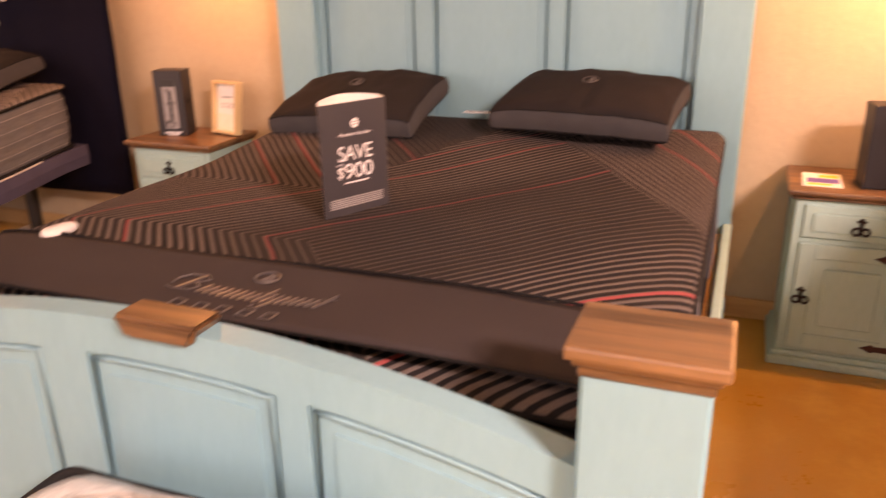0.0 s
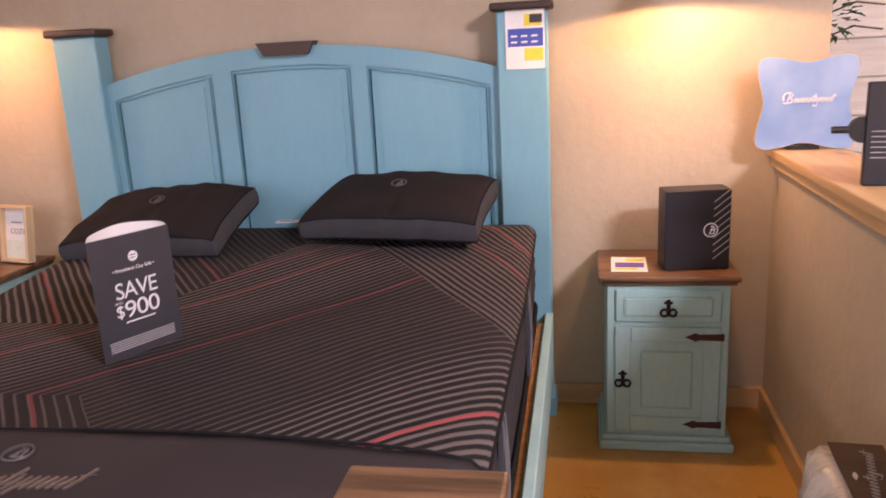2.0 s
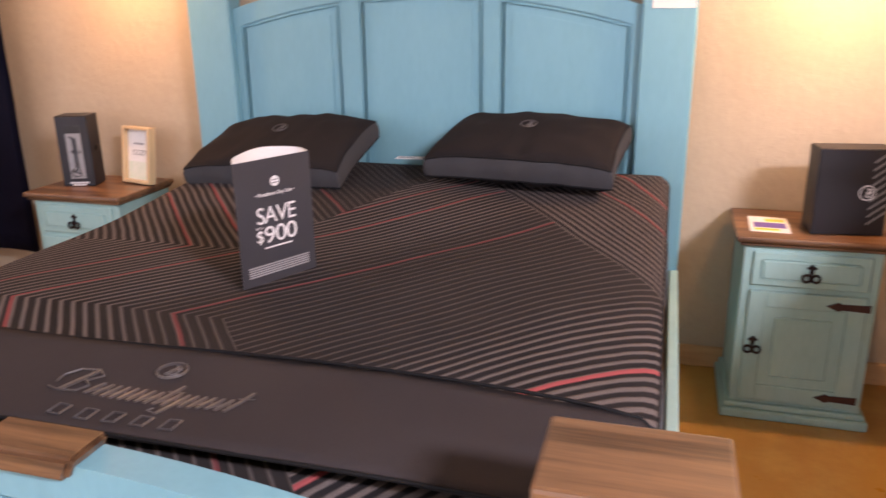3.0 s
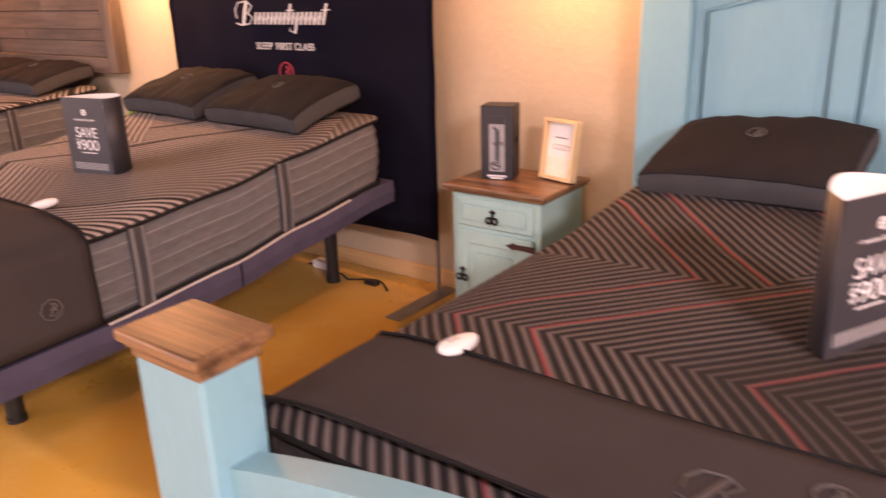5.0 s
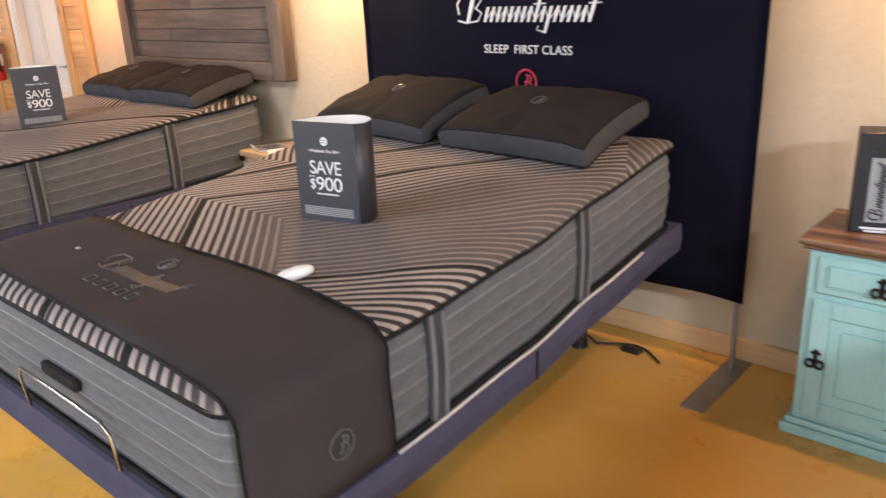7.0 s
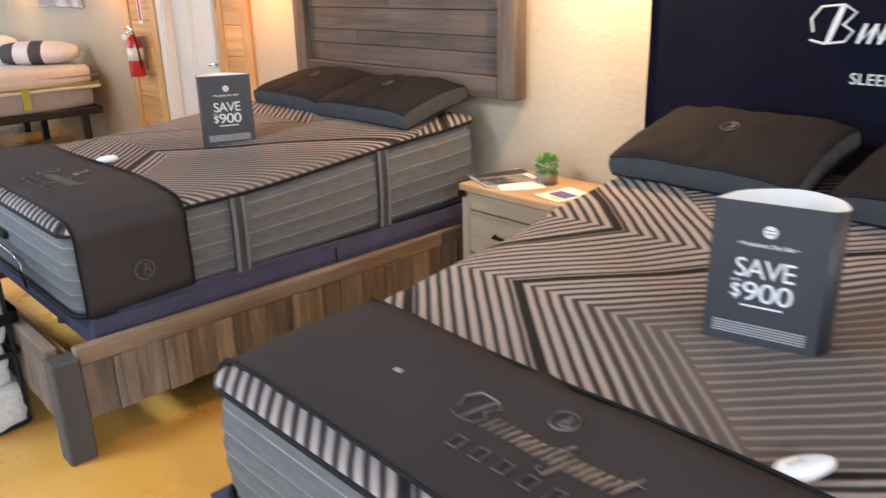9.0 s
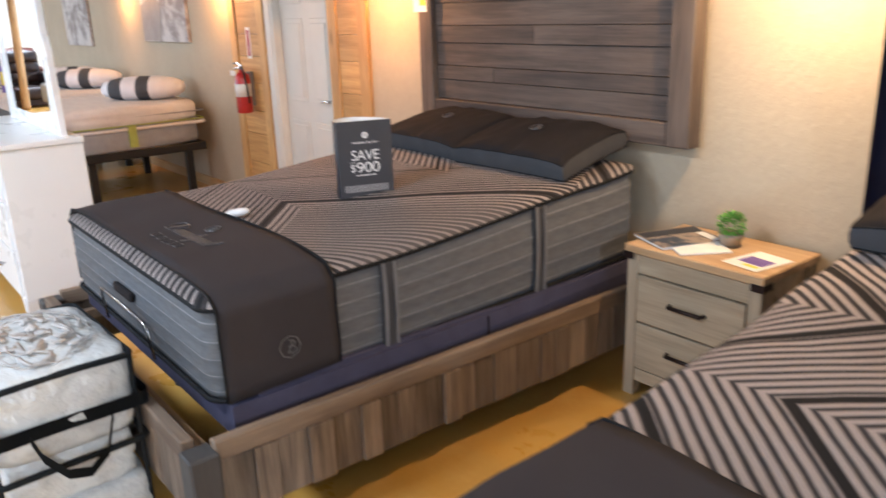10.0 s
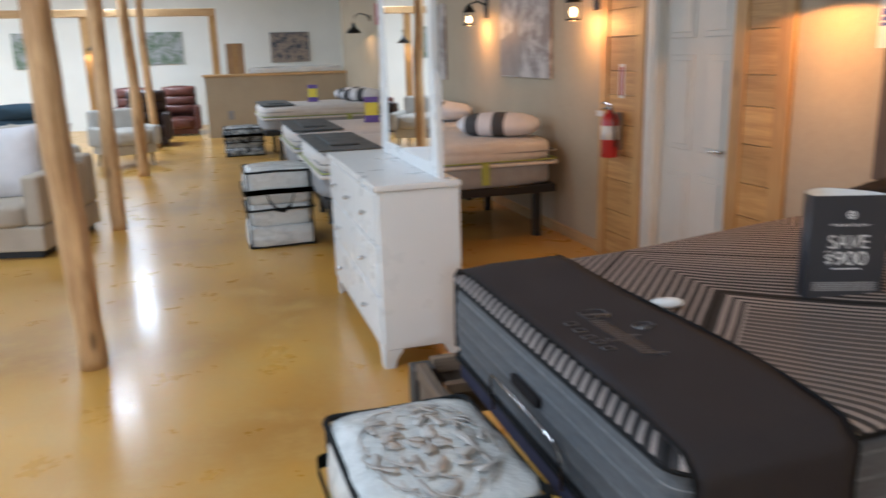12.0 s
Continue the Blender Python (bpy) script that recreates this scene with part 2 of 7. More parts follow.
M["top_large"] = stripes("striped_knit_black", (0.015, 0.0135, 0.0145), (0.165, 0.140, 0.132), (0.30, 0.070, 0.072), "large", 1.2, 0.54, -0.58, 1.01, ((0.438, 0.010, 1.0), (-0.735, 0.008, 0.40), (-1.28, 0.008, 0.75), (-1.52, 0.008, 0.6)), ((-1.9, 0.40), (-1.0, 0.36), (-0.72, 0.22), (-0.1, 0.22), (0.25, 0.36), (0.75, 0.55)), (-1.1, -0.75, -0.05, 0.25, 0.5, 0.19))
QUEEN = ((0.034, 0.031, 0.031), (0.42, 0.355, 0.325), (0.017, 0.0155, 0.016), "queen", 0.9)
M["top_grey"] = stripes("striped_knit_grey", *QUEEN, 0.775, -0.80, 1.19, ((-1.60, 0.016, 1.0), (-1.215, 0.019, 1.0), (-0.16, 0.012, 0.9)), ((-1.9, 0.52), (-1.2, 0.60), (-0.82, 0.33), (-0.25, 0.33), (-0.1, 0.50)), (-1.1, -0.8, -0.25, -0.1, 0.62, 0.36))
M["top_grey_shifted"] = stripes("striped_knit_grey_shifted", *QUEEN, 0.71, -0.66, 1.40, ((-1.33, 0.014, 1.0), (-0.785, 0.014, 1.0)), ((-1.9, 0.48), (-1.3, 0.52), (-0.82, 0.36), (-0.76, 0.50), (-0.5, 0.33), (0.1, 0.50)), (-0.75, -0.5, 0.05, 0.25, 0.5, 0.36))
M["side_grey"] = banded("striped_side_fabric", (0.122, 0.124, 0.132), (0.095, 0.097, 0.104), (0.23, 0.23, 0.24), 0.056, 0.09)
M["side_black"] = banded("dark_side_fabric", (0.045, 0.043, 0.046), (0.028, 0.026, 0.029), (0.10, 0.09, 0.09), 0.052, 0.10)
M["strap"] = plain("grey_handle_band", (0.17, 0.17, 0.18), (0.12, 0.12, 0.13), 0.7, scale=30, fine=250, stretch=(1, 1, 0.1))
M["base_cloth"] = plain("slate_upholstery", (0.068, 0.065, 0.105), (0.052, 0.050, 0.082), 0.9, scale=8, fine=300, bump=0.4)
M["banner"] = plain("navy_banner_cloth", (0.0125, 0.0125, 0.030), (0.009, 0.009, 0.022), 0.8, scale=2, fine=300, bump=0.15)
M["print_white"] = plain("white_print", (0.75, 0.75, 0.76), None, 0.6, scale=20, fine=200, bump=0)
M["print_red"] = plain("red_print", (0.32, 0.02, 0.05), None, 0.6, scale=20, fine=200, bump=0)
M["card"] = plain("charcoal_card", (0.030, 0.031, 0.038), (0.036, 0.036, 0.044), 0.5, scale=4, fine=200, bump=0.05)
M["card_white"] = plain("white_card", (0.80, 0.80, 0.79), None, 0.6, scale=4, fine=200, bump=0.03)
M["grey_print"] = plain("grey_print", (0.30, 0.30, 0.31), None, 0.5, scale=20, fine=200, bump=0)
M["paper"] = plain("white_paper", (0.82, 0.82, 0.80), None, 0.7, scale=5, fine=150, bump=0.05)
M["ink_blue"] = plain("blue_ink", (0.05, 0.09, 0.42), None, 0.6, scale=10, fine=150, bump=0)
M["ink_yellow"] = plain("yellow_ink", (0.80, 0.66, 0.05), None, 0.6, scale=10, fine=150, bump=0)
M["ink_grey"] = plain("grey_ink", (0.25, 0.25, 0.26), None, 0.6, scale=10, fine=150, bump=0)
M["ink_purple"] = plain("purple_ink", (0.16, 0.10, 0.36), None, 0.6, scale=10, fine=150, bump=0)
M["white_plastic"] = plain("white_plastic", (0.80, 0.79, 0.78), None, 0.35, scale=10, fine=200, bump=0.02)
M["black_plastic"] = plain("black_plastic", (0.010, 0.010, 0.011), None, 0.4, scale=10, fine=200, bump=0.05)
M["crystal"] = plain("crystal_knob", (0.8, 0.82, 0.85), None, 0.12, scale=10, fine=200, bump=0)
M["chrome"] = plain("chrome", (0.62, 0.62, 0.63), None, 0.22, 1.0, scale=10, fine=200, bump=0.02)
M["grey_metal"] = plain("grey_painted_metal", (0.24, 0.23, 0.225), None, 0.45, 0.5, scale=10, fine=200, bump=0.05)
M["deck_white"] = plain("pale_deck_edge", (0.55, 0.52, 0.50), None, 0.7, scale=10, fine=200)
M["box_black"] = plain("black_box_board", (0.012, 0.012, 0.017), None, 0.45, scale=5, fine=200, bump=0.03)
M["frame_pine"] = wood("pale_pine_frame", (0.60, 0.42, 0.22), (0.72, 0.55, 0.32), "z", 0.5, knots=False)
M["print_green"] = plain("pale_green_print", (0.55, 0.66, 0.52), (0.74, 0.76, 0.70), 0.6, scale=12, fine=60, bump=0)
M["barn_x"] = wood("grey_brown_barnwood_board", (0.040, 0.027, 0.021), (0.125, 0.089, 0.067), "x", 0.7, vary=0.24, bump=0.6)
M["barn_z"] = wood("grey_brown_barnwood_upright", (0.075, 0.055, 0.040), (0.29, 0.22, 0.16), "z", 0.7, vary=0.42, bump=0.6)
M["barn_stile"] = wood("dark_barnwood_stile", (0.05, 0.035, 0.027), (0.15, 0.108, 0.08), "z", 0.7, vary=0.1, bump=0.5)
M["barn_y"] = wood("brown_barnwood_rail", (0.12, 0.082, 0.055), (0.27, 0.195, 0.13), "y", 0.7, vary=0.1, bump=0.4)
M["barn_leg"] = plain("dark_grey_leg", (0.040, 0.038, 0.038), (0.06, 0.055, 0.052), 0.65, scale=14, fine=80, stretch=(1, 1, 0.1), bump=0.3)
M["oak_top"] = wood("warm_oak_top", (0.34, 0.21, 0.10), (0.50, 0.34, 0.18), "x", 0.5, knots=False)
M["oak_z"] = wood("washed_oak_upright", (0.24, 0.19, 0.125), (0.36, 0.29, 0.20), "z", 0.6, knots=False)
M["oak_x"] = wood("washed_oak_drawer", (0.23, 0.18, 0.115), (0.38, 0.31, 0.21), "x", 0.6)
M["leaf"] = plain("green_leaf", (0.10, 0.29, 0.035), (0.20, 0.42, 0.07), 0.5, scale=40, fine=200, bump=0.1, vary=0.3)
M["leaf_dark"] = plain("dark_green_leaf", (0.03, 0.10, 0.03), (0.06, 0.16, 0.05), 0.5, scale=40, fine=200, bump=0.1, vary=0.3)
M["pot"] = plain("beige_pot", (0.34, 0.27, 0.20), None, 0.7, scale=20, fine=150, bump=0.2)
M["white_lacquer"] = plain("white_lacquer", (0.80, 0.80, 0.80), (0.78, 0.78, 0.78), 0.3, scale=4, fine=100, bump=0.02)
M["door_white"] = plain("white_door_paint", (0.66, 0.64, 0.58), (0.62, 0.60, 0.54), 0.5, scale=4, fine=100, bump=0.05)
M["ext_red"] = plain("red_enamel", (0.45, 0.015, 0.015), None, 0.3, scale=10, fine=100, bump=0.02, coat=0.5)
M["quilt_white"] = plain("white_quilted_ticking", (0.72, 0.68, 0.64), (0.63, 0.58, 0.55), 0.85, scale=14, fine=120, bump=0.4, depth=0.006)
M["ticking_grey"] = plain("grey_mattress_border", (0.33, 0.33, 0.34), (0.27, 0.27, 0.28), 0.85, scale=12, fine=200, bump=0.3)
M["lime"] = plain("lime_tape", (0.42, 0.46, 0.09), None, 0.7, scale=20, fine=200)
M["pad_grey"] = plain("grey_bed_pad", (0.11, 0.115, 0.115), (0.08, 0.085, 0.085), 0.85, scale=8, fine=200)
M["stripe_dark"] = plain("dark_grey_cuff", (0.09, 0.09, 0.095), None, 0.9, scale=12, fine=200, bump=0.3)
M["pillow_white"] = plain("white_pillow_cotton", (0.78, 0.75, 0.76), (0.70, 0.67, 0.68), 0.9, scale=8, fine=200, bump=0.3, depth=0.004)
M["vinyl"] = plain("clear_vinyl_over_white_quilt", (0.64, 0.65, 0.64), (0.46, 0.47, 0.47), 0.20, scale=6, fine=24, bump=0.6, depth=0.02, spread=(0.40, 0.75))
M["vinyl_dark"] = plain("crinkled_silver_vinyl", (0.42, 0.44, 0.45), (0.04, 0.045, 0.05), 0.2, scale=8, fine=22, bump=0.9, depth=0.02, spread=(0.42, 0.6))
M["web"] = plain("black_webbing", (0.016, 0.017, 0.018), None, 0.75, scale=30, fine=250, bump=0.3)
M["floral"] = plain("taupe_floral_print", (0.50, 0.47, 0.44), (0.40, 0.375, 0.35), 0.4, scale=20, fine=120, bump=0.2)
M["sofa"] = plain("beige_sofa_linen", (0.50, 0.44, 0.36), (0.44, 0.38, 0.31), 0.9, scale=6, fine=250, bump=0.4)
M["leather"] = plain("brown_leather", (0.13, 0.045, 0.033), (0.08, 0.028, 0.022), 0.4, scale=7, fine=60, bump=0.3)
M["leather_dark"] = plain("dark_brown_leather", (0.03, 0.014, 0.012), None, 0.45, scale=7, fine=60, bump=0.3)
M["blue_cloth"] = plain("slate_blue_upholstery", (0.055, 0.085, 0.115), None, 0.9, scale=8, fine=200, bump=0.3)
M["cream_cloth"] = plain("cream_upholstery", (0.55, 0.52, 0.47), None, 0.9, scale=8, fine=200, bump=0.3)
M["carton"] = plain("brown_cardboard", (0.40, 0.25, 0.13), None, 0.85, scale=6, fine=150)
M["art"] = plain("dark_art_print", (0.30, 0.24, 0.19), (0.03, 0.045, 0.075), 0.5, scale=7, fine=30, bump=0, spread=(0.45, 0.6))
M["art_grey"] = plain("grey_canvas_print", (0.52, 0.48, 0.45), (0.25, 0.21, 0.19), 0.6, scale=3, fine=14, bump=0.05, spread=(0.42, 0.58))
M["art_brown"] = plain("soft_brown_print", (0.24, 0.20, 0.175), (0.33, 0.29, 0.26), 0.6, scale=5, fine=30, bump=0.05)
M["art_green"] = plain("landscape_print", (0.10, 0.15, 0.08), (0.36, 0.36, 0.36), 0.6, scale=4, fine=20, bump=0, spread=(0.4, 0.6))
M["shiplap"] = wood("whitewashed_board", (0.60, 0.58, 0.53), (0.80, 0.79, 0.75), "x", 0.7, vary=0.06, knots=False)
M["shade_black"] = plain("black_lamp_enamel", (0.012, 0.011, 0.011), None, 0.4, 0.3, scale=20, fine=200)
M["sign_blue"] = plain("blue_pillow_board", (0.15, 0.27, 0.50), (0.36, 0.48, 0.66), 0.4, scale=1.2, fine=1.4, bump=0, spread=(0.4, 0.6))
M["mirror"] = plain("mirror_silver", (0.9, 0.9, 0.9), (0.89, 0.89, 0.89), 0.16, 1.0, scale=2, fine=10, bump=0)
M["mirror"].node_tree.nodes["Principled BSDF"].inputs["Roughness"].default_value = 0.0
for l in list(M["mirror"].node_tree.links):
    if l.to_socket.name == "Roughness":
        M["mirror"].node_tree.links.remove(l)
M["glass"] = glass("clear_glass")
M["bulb"] = glow("warm_bulb", (1.0, 0.55, 0.2), 14.0)
# glowing face of the assumed ceiling panels
M["panel_glow"] = glow("unseen_panel_diffuser", (1.0, 0.95, 0.87), 3.0)


def concrete():
    m, nt, bs, tc = blank("stained_concrete", 0.25)
    co = tc.outputs["Object"]
    n1 = noise_at(nt, co, 0.9, 6.0, 0.62)
    n2 = noise_at(nt, co, 3.6, 6.0, 0.68)
    n3 = noise_at(nt, co, 40, 4.0, 0.6)
    c1 = blend(nt, smooth(n1, 0.35, 0.65), (0.60, 0.33, 0.050), (0.38, 0.19, 0.032))
    c2 = blend(nt, smooth(n2, 0.35, 0.72, 0.0, 0.55), c1, (0.70, 0.45, 0.12))
    c3 = blend(nt, smooth(n3 * 0.35 + n2 * 0.65, 0.45, 0.80, 0.0, 0.12), c2, (0.14, 0.08, 0.03))
    nt.links.new(c3, bs.inputs["Base Color"])
    nt.links.new((n2 * 0.26 + n1 * 0.12 + 0.12).sock, bs.inputs["Roughness"])
    bs.inputs["Coat Weight"].default_value, bs.inputs["Coat Roughness"].default_value = 0.20, 0.15
    bumped(nt, bs, n2 * 0.6 + n3 * 0.15 + n1 * 0.6, 0.10, 0.012)
    return m


M["floor"] = concrete()
M["crack"] = plain("dark_floor_joint", (0.10, 0.055, 0.02), None, 0.7, scale=10, fine=100)

# ---------------------------------------------------------------- mesh helpers


def part(name, bm, material, parent=None, label="", smooth_faces=False, m=None):
    me = bpy.data.meshes.new(name)
    bm.normal_update()
    if smooth_faces:
        for f in bm.faces:
            f.smooth = True
    bm.to_mesh(me)
    bm.free()
    me.materials.append(material)
    ob = new(name, me)
    if parent is not None:
        ob.parent = parent
    if m is not None:
        ob.matrix_basis = m
    if label:
        ob["label"] = label
    return ob


def thing(name, m, label, category, group="", kind=""):
    ob = new(name)
    ob.empty_display_size = 0.05
    ob.matrix_world = m
    return tagged(ob, label, category, group, kind)


def structure(name, bm, material, label, category):
    return tagged(part(name, bm, material), label, category, kind="structure")


def box(bm, x0, x1, y0, y1, z0, z1, bevel=0.0, seg=1):
    r = bmesh.ops.create_cube(bm, size=1.0)
    vs = r["verts"]
    for v in vs:
        v.co = Vector((x0 + (v.co.x + 0.5) * (x1 - x0), y0 + (v.co.y + 0.5) * (y1 - y0), z0 + (v.co.z + 0.5) * (z1 - z0)))
    if bevel:
        es = list({e for v in vs for e in v.link_edges})
        bmesh.ops.bevel(bm, geom=es, offset=bevel, segments=seg, affect="EDGES", profile=0.6)
    return bm


def boxed(*a, **k):
    return box(bmesh.new(), *a, **k)


def cyl(bm, p0, p1, r0, r1=None, seg=16, caps=True):
    """A round bar from p0 to p1."""
    p0, p1 = Vector(p0), Vector(p1)
    r1 = r0 if r1 is None else r1
    d = p1 - p0
    q = d.to_track_quat("Z", "Y").to_matrix()
    a, b = [], []
    for i in range(seg):
        t = 2 * math.pi * i / seg
        o = Vector((math.cos(t), math.sin(t), 0))
        a.append(bm.verts.new(p0 + q @ (o * r0)))
        b.append(bm.verts.new(p1 + q @ (o * r1)))
    for i in range(seg):
        j = (i + 1) % seg
        bm.faces.new((a[i], a[j], b[j], b[i]))
    if caps:
        bm.faces.new(a[::-1])
        bm.faces.new(b)
    return bm


def tube(bm, pts, r, seg=8, closed=False, flat=1.0):
    """A round cord along points."""
    pts = [Vector(p) for p in pts]
    n = len(pts)
    rings = []
    for i, p in enumerate(pts):
        t = (pts[(i + 1) % n] - pts[i - 1]) if closed else (pts[min(i + 1, n - 1)] - pts[max(i - 1, 0)])
        if t.length < 1e-9:
            t = Vector((0, 0, 1))
        t.normalize()
        ref = Vector((0, 0, 1)) if abs(t.z) < 0.95 else Vector((0, 1, 0))
        s = t.cross(ref).normalized()
        w = s.cross(t).normalized()
        rings.append([bm.verts.new(p + (s * math.cos(2 * math.pi * k / seg) + w * math.sin(2 * math.pi * k / seg) * flat) * r) for k in range(seg)])
    for i in range(n if closed else n - 1):
        a, b = rings[i], rings[(i + 1) % n]
        for k in range(seg):
            l = (k + 1) % seg
            bm.faces.new((a[k], a[l], b[l], b[k]))
    if not closed:
        bm.faces.new(rings[0][::-1])
        bm.faces.new(rings[-1])
    bmesh.ops.recalc_face_normals(bm, faces=bm.faces)
    return bm


def lathe(bm, profile, seg=24, c=(0, 0, 0)):
    rings = []
    for r, z in profile:
        rings.append([bm.verts.new((c[0] + r * math.cos(2 * math.pi * k / seg), c[1] + r * math.sin(2 * math.pi * k / seg), c[2] + z)) for k in range(seg)])
    for a, b in zip(rings, rings[1:]):
        for k in range(seg):
            l = (k + 1) % seg
            bm.faces.new((a[k], a[l], b[l], b[k]))
    return bm


def prism(bm, outline, axis, lo, hi):
    """A flat outline (list of pairs) pushed out along an axis: 'y' takes (x, z), 'z' takes (x, y), 'x' takes (y, z)."""
    def at(p, d):
        return {"y": (p[0], d, p[1]), "z": (p[0], p[1], d), "x": (d, p[0], p[1])}[axis]
    a = [bm.verts.new(at(p, lo)) for p in outline]
    b = [bm.verts.new(at(p, hi)) for p in outline]
    n = len(outline)
    fs = [bm.faces.new(a), bm.faces.new(b[::-1])]
    for i in range(n):
        j = (i + 1) % n
        fs.append(bm.faces.new((a[i], b[i], b[j], a[j])))
    bmesh.ops.recalc_face_normals(bm, faces=fs)
    return bm


def arch_strip(bm, x0, x1, low, high, y0, y1, n=24):
    """A board between two curves low(x) and high(x)."""
    xs = [x0 + (x1 - x0) * i / n for i in range(n + 1)]
    for i in range(n):
        a, b = xs[i], xs[i + 1]
        v = [bm.verts.new(c) for c in ((a, y0, low(a)), (b, y0, low(b)), (b, y0, high(b)), (a, y0, high(a)), (a, y1, low(a)), (b, y1, low(b)), (b, y1, high(b)), (a, y1, high(a)))]
        bm.faces.new(v[0:4])
        bm.faces.new(v[7:3:-1])
        bm.faces.new((v[3], v[2], v[6], v[7]))
        bm.faces.new((v[1], v[0], v[4], v[5]))
        if i == 0:
            bm.faces.new((v[0], v[3], v[7], v[4]))
        if i == n - 1:
            bm.faces.new((v[2], v[1], v[5], v[6]))
    bmesh.ops.remove_doubles(bm, verts=bm.verts, dist=1e-5)
    bmesh.ops.recalc_face_normals(bm, faces=bm.faces)
    return bm


def letters(text, size, material, parent, name, m, thick=0.0006, spacing=1.0):
    """Raised printed letters as a mesh, centred, lying in the local xy plane of m."""
    cu = bpy.data.curves.new(name, "FONT")
    cu.body, cu.size, cu.extrude, cu.space_character = text, size, thick, spacing
    cu.align_x, cu.align_y = "CENTER", "CENTER"
    tmp = new(name + "_source", cu)
    dg = bpy.context.evaluated_depsgraph_get()
    me = bpy.data.meshes.new_from_object(tmp.evaluated_get(dg))
    bpy.data.objects.remove(tmp)
    me.materials.clear()
    me.materials.append(material)
    ob = new(name, me)
    ob.parent = parent
    ob.matrix_basis = m
    return ob


def script_mark(bm, x0, x1, h, y_of, r):
    """A flowing word-mark as plain slanted pen strokes, no letters: a swash, a row of short strokes, one tall and one hanging."""
    n = 17
    step = (x1 - x0) / (n + 4.0)
    lean = 0.32
    wide = step * 0.40

    def stroke(xa, low, high, w):
        q = []
        for y, k in ((low, 0.75), (low + (high - low) * 0.5, 1.0), (high, 0.75)):
            q.append((xa + lean * y - w * k / 2, xa + lean * y + w * k / 2, y + y_of(0.5)))
        for (a0, a1, ya), (b0, b1, yb) in zip(q, q[1:]):
            f = [bm.verts.new(c) for c in ((a0, ya, -r), (a1, ya, -r), (b1, yb, -r), (b0, yb, -r), (a0, ya, r), (a1, ya, r), (b1, yb, r), (b0, yb, r))]
            for ix in ((0, 3, 2, 1), (4, 5, 6, 7), (0, 1, 5, 4), (1, 2, 6, 5), (2, 3, 7, 6), (3, 0, 4, 7)):
                bm.faces.new([f[k] for k in ix])
    # opening swash
    stroke(x0 + step * 1.3, -0.45 * h, 0.95 * h, wide * 1.5)
    tube(bm, [(x0 - step * 0.6, -0.05 * h, 0), (x0 - step * 0.9, 0.45 * h, 0), (x0, 0.92 * h, 0), (x0 + step * 2.2, 1.0 * h, 0), (x0 + step * 3.4, 0.72 * h, 0), (x0 + step * 2.4, 0.28 * h, 0)], max(r, wide * 0.32), 5)
    tube(bm, [(x0 + step * 2.2, 0.28 * h, 0), (x0 + step * 3.3, 0.02 * h, 0), (x0 + step * 2.6, -0.38 * h, 0), (x0 + step * 0.6, -0.48 * h, 0), (x0 - step * 0.8, -0.36 * h, 0)], max(r, wide * 0.32), 5)
    for i in range(n):
        x = x0 + step * (4.2 + i)
        high = 0.80 * h if i in (8, 16) else 0.32 * h
        low = -0.95 * h if i == 10 else -0.42 * h
        stroke(x, low, high, wide)
        if i + 1 < n:
            a, b = ((0.26, -0.36) if i % 2 else (-0.38, 0.28))
            tube(bm, [(x + lean * a * h, a * h + y_of(0.5), 0), (x + step * 0.5, (a + b) * 0.5 * h, 0), (x + step + lean * b * h, b * h + y_of(0.5), 0)], max(r * 0.6, wide * 0.16), 4)
    tube(bm, [(x0 + step * 14.3 - 0.4 * h, -0.88 * h, 0), (x0 + step * 13.0 - 0.3 * h, -0.80 * h, 0), (x0 + step * 12.4, -0.60 * h, 0)], max(r * 0.7, wide * 0.2), 4)
    for k in (12.2, 20.2):
        tube(bm, [(x0 + step * (k - 0.8) + 0.14 * h, 0.42 * h, 0), (x0 + step * (k + 1.0) + 0.14 * h, 0.44 * h, 0)], max(r * 0.7, wide * 0.2), 4)
    return bm


def ring_mark(bm, r, w, z=0.0, seg=24):
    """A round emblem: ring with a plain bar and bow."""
    tube(bm, [(r * math.cos(2 * math.pi * k / seg), r * math.sin(2 * math.pi * k / seg), z) for k in range(seg)], w, 5, closed=True)
    tube(bm, [(-0.2 * r, -0.6 * r, z), (0.1 * r, 0, z), (0.25 * r, 0.6 * r, z)], w, 5)
    tube(bm, [(r * (0.1 + 0.42 * math.cos(a)), r * (0.28 + 0.3 * math.sin(a)), z) for a in [i * 0.5 - 1.6 for i in range(8)]], w, 5)
    tube(bm, [(r * (0.05 + 0.5 * math.cos(a)), r * (-0.28 + 0.32 * math.sin(a)), z) for a in [i * 0.5 - 1.6 for i in range(8)]], w, 5)
    return bm

# ---------------------------------------------------------------- the setting
structure("floor", boxed(-26, 6.5, -11.2, 4, -0.15, 0), M["floor"], "polished golden-brown stained concrete floor", "floor")
structure("ceiling", boxed(-26, 6.5, -11.2, 4, 3.6, 3.75), M["ceiling"], "plain pale shop ceiling", "ceiling")
DX0, DX1, DH = -8.34, -7.50, 2.04
bm = bmesh.new()
box(bm, -20.6, DX0, 0, 0.16, 0, 3.6)
box(bm, DX0, DX1, 0, 0.16, DH, 3.6)
box(bm, DX1, 2.03, 0, 0.16, 0, 3.6)
structure("wall_north", bm, M["plaster"], "cream textured plaster wall behind the beds", "wall")
structure("wall_north_west", boxed(-24.0, -20.6, 0.9, 1.06, 0, 3.6), M["white_wall"], "cream plaster wall of the far bay", "wall")
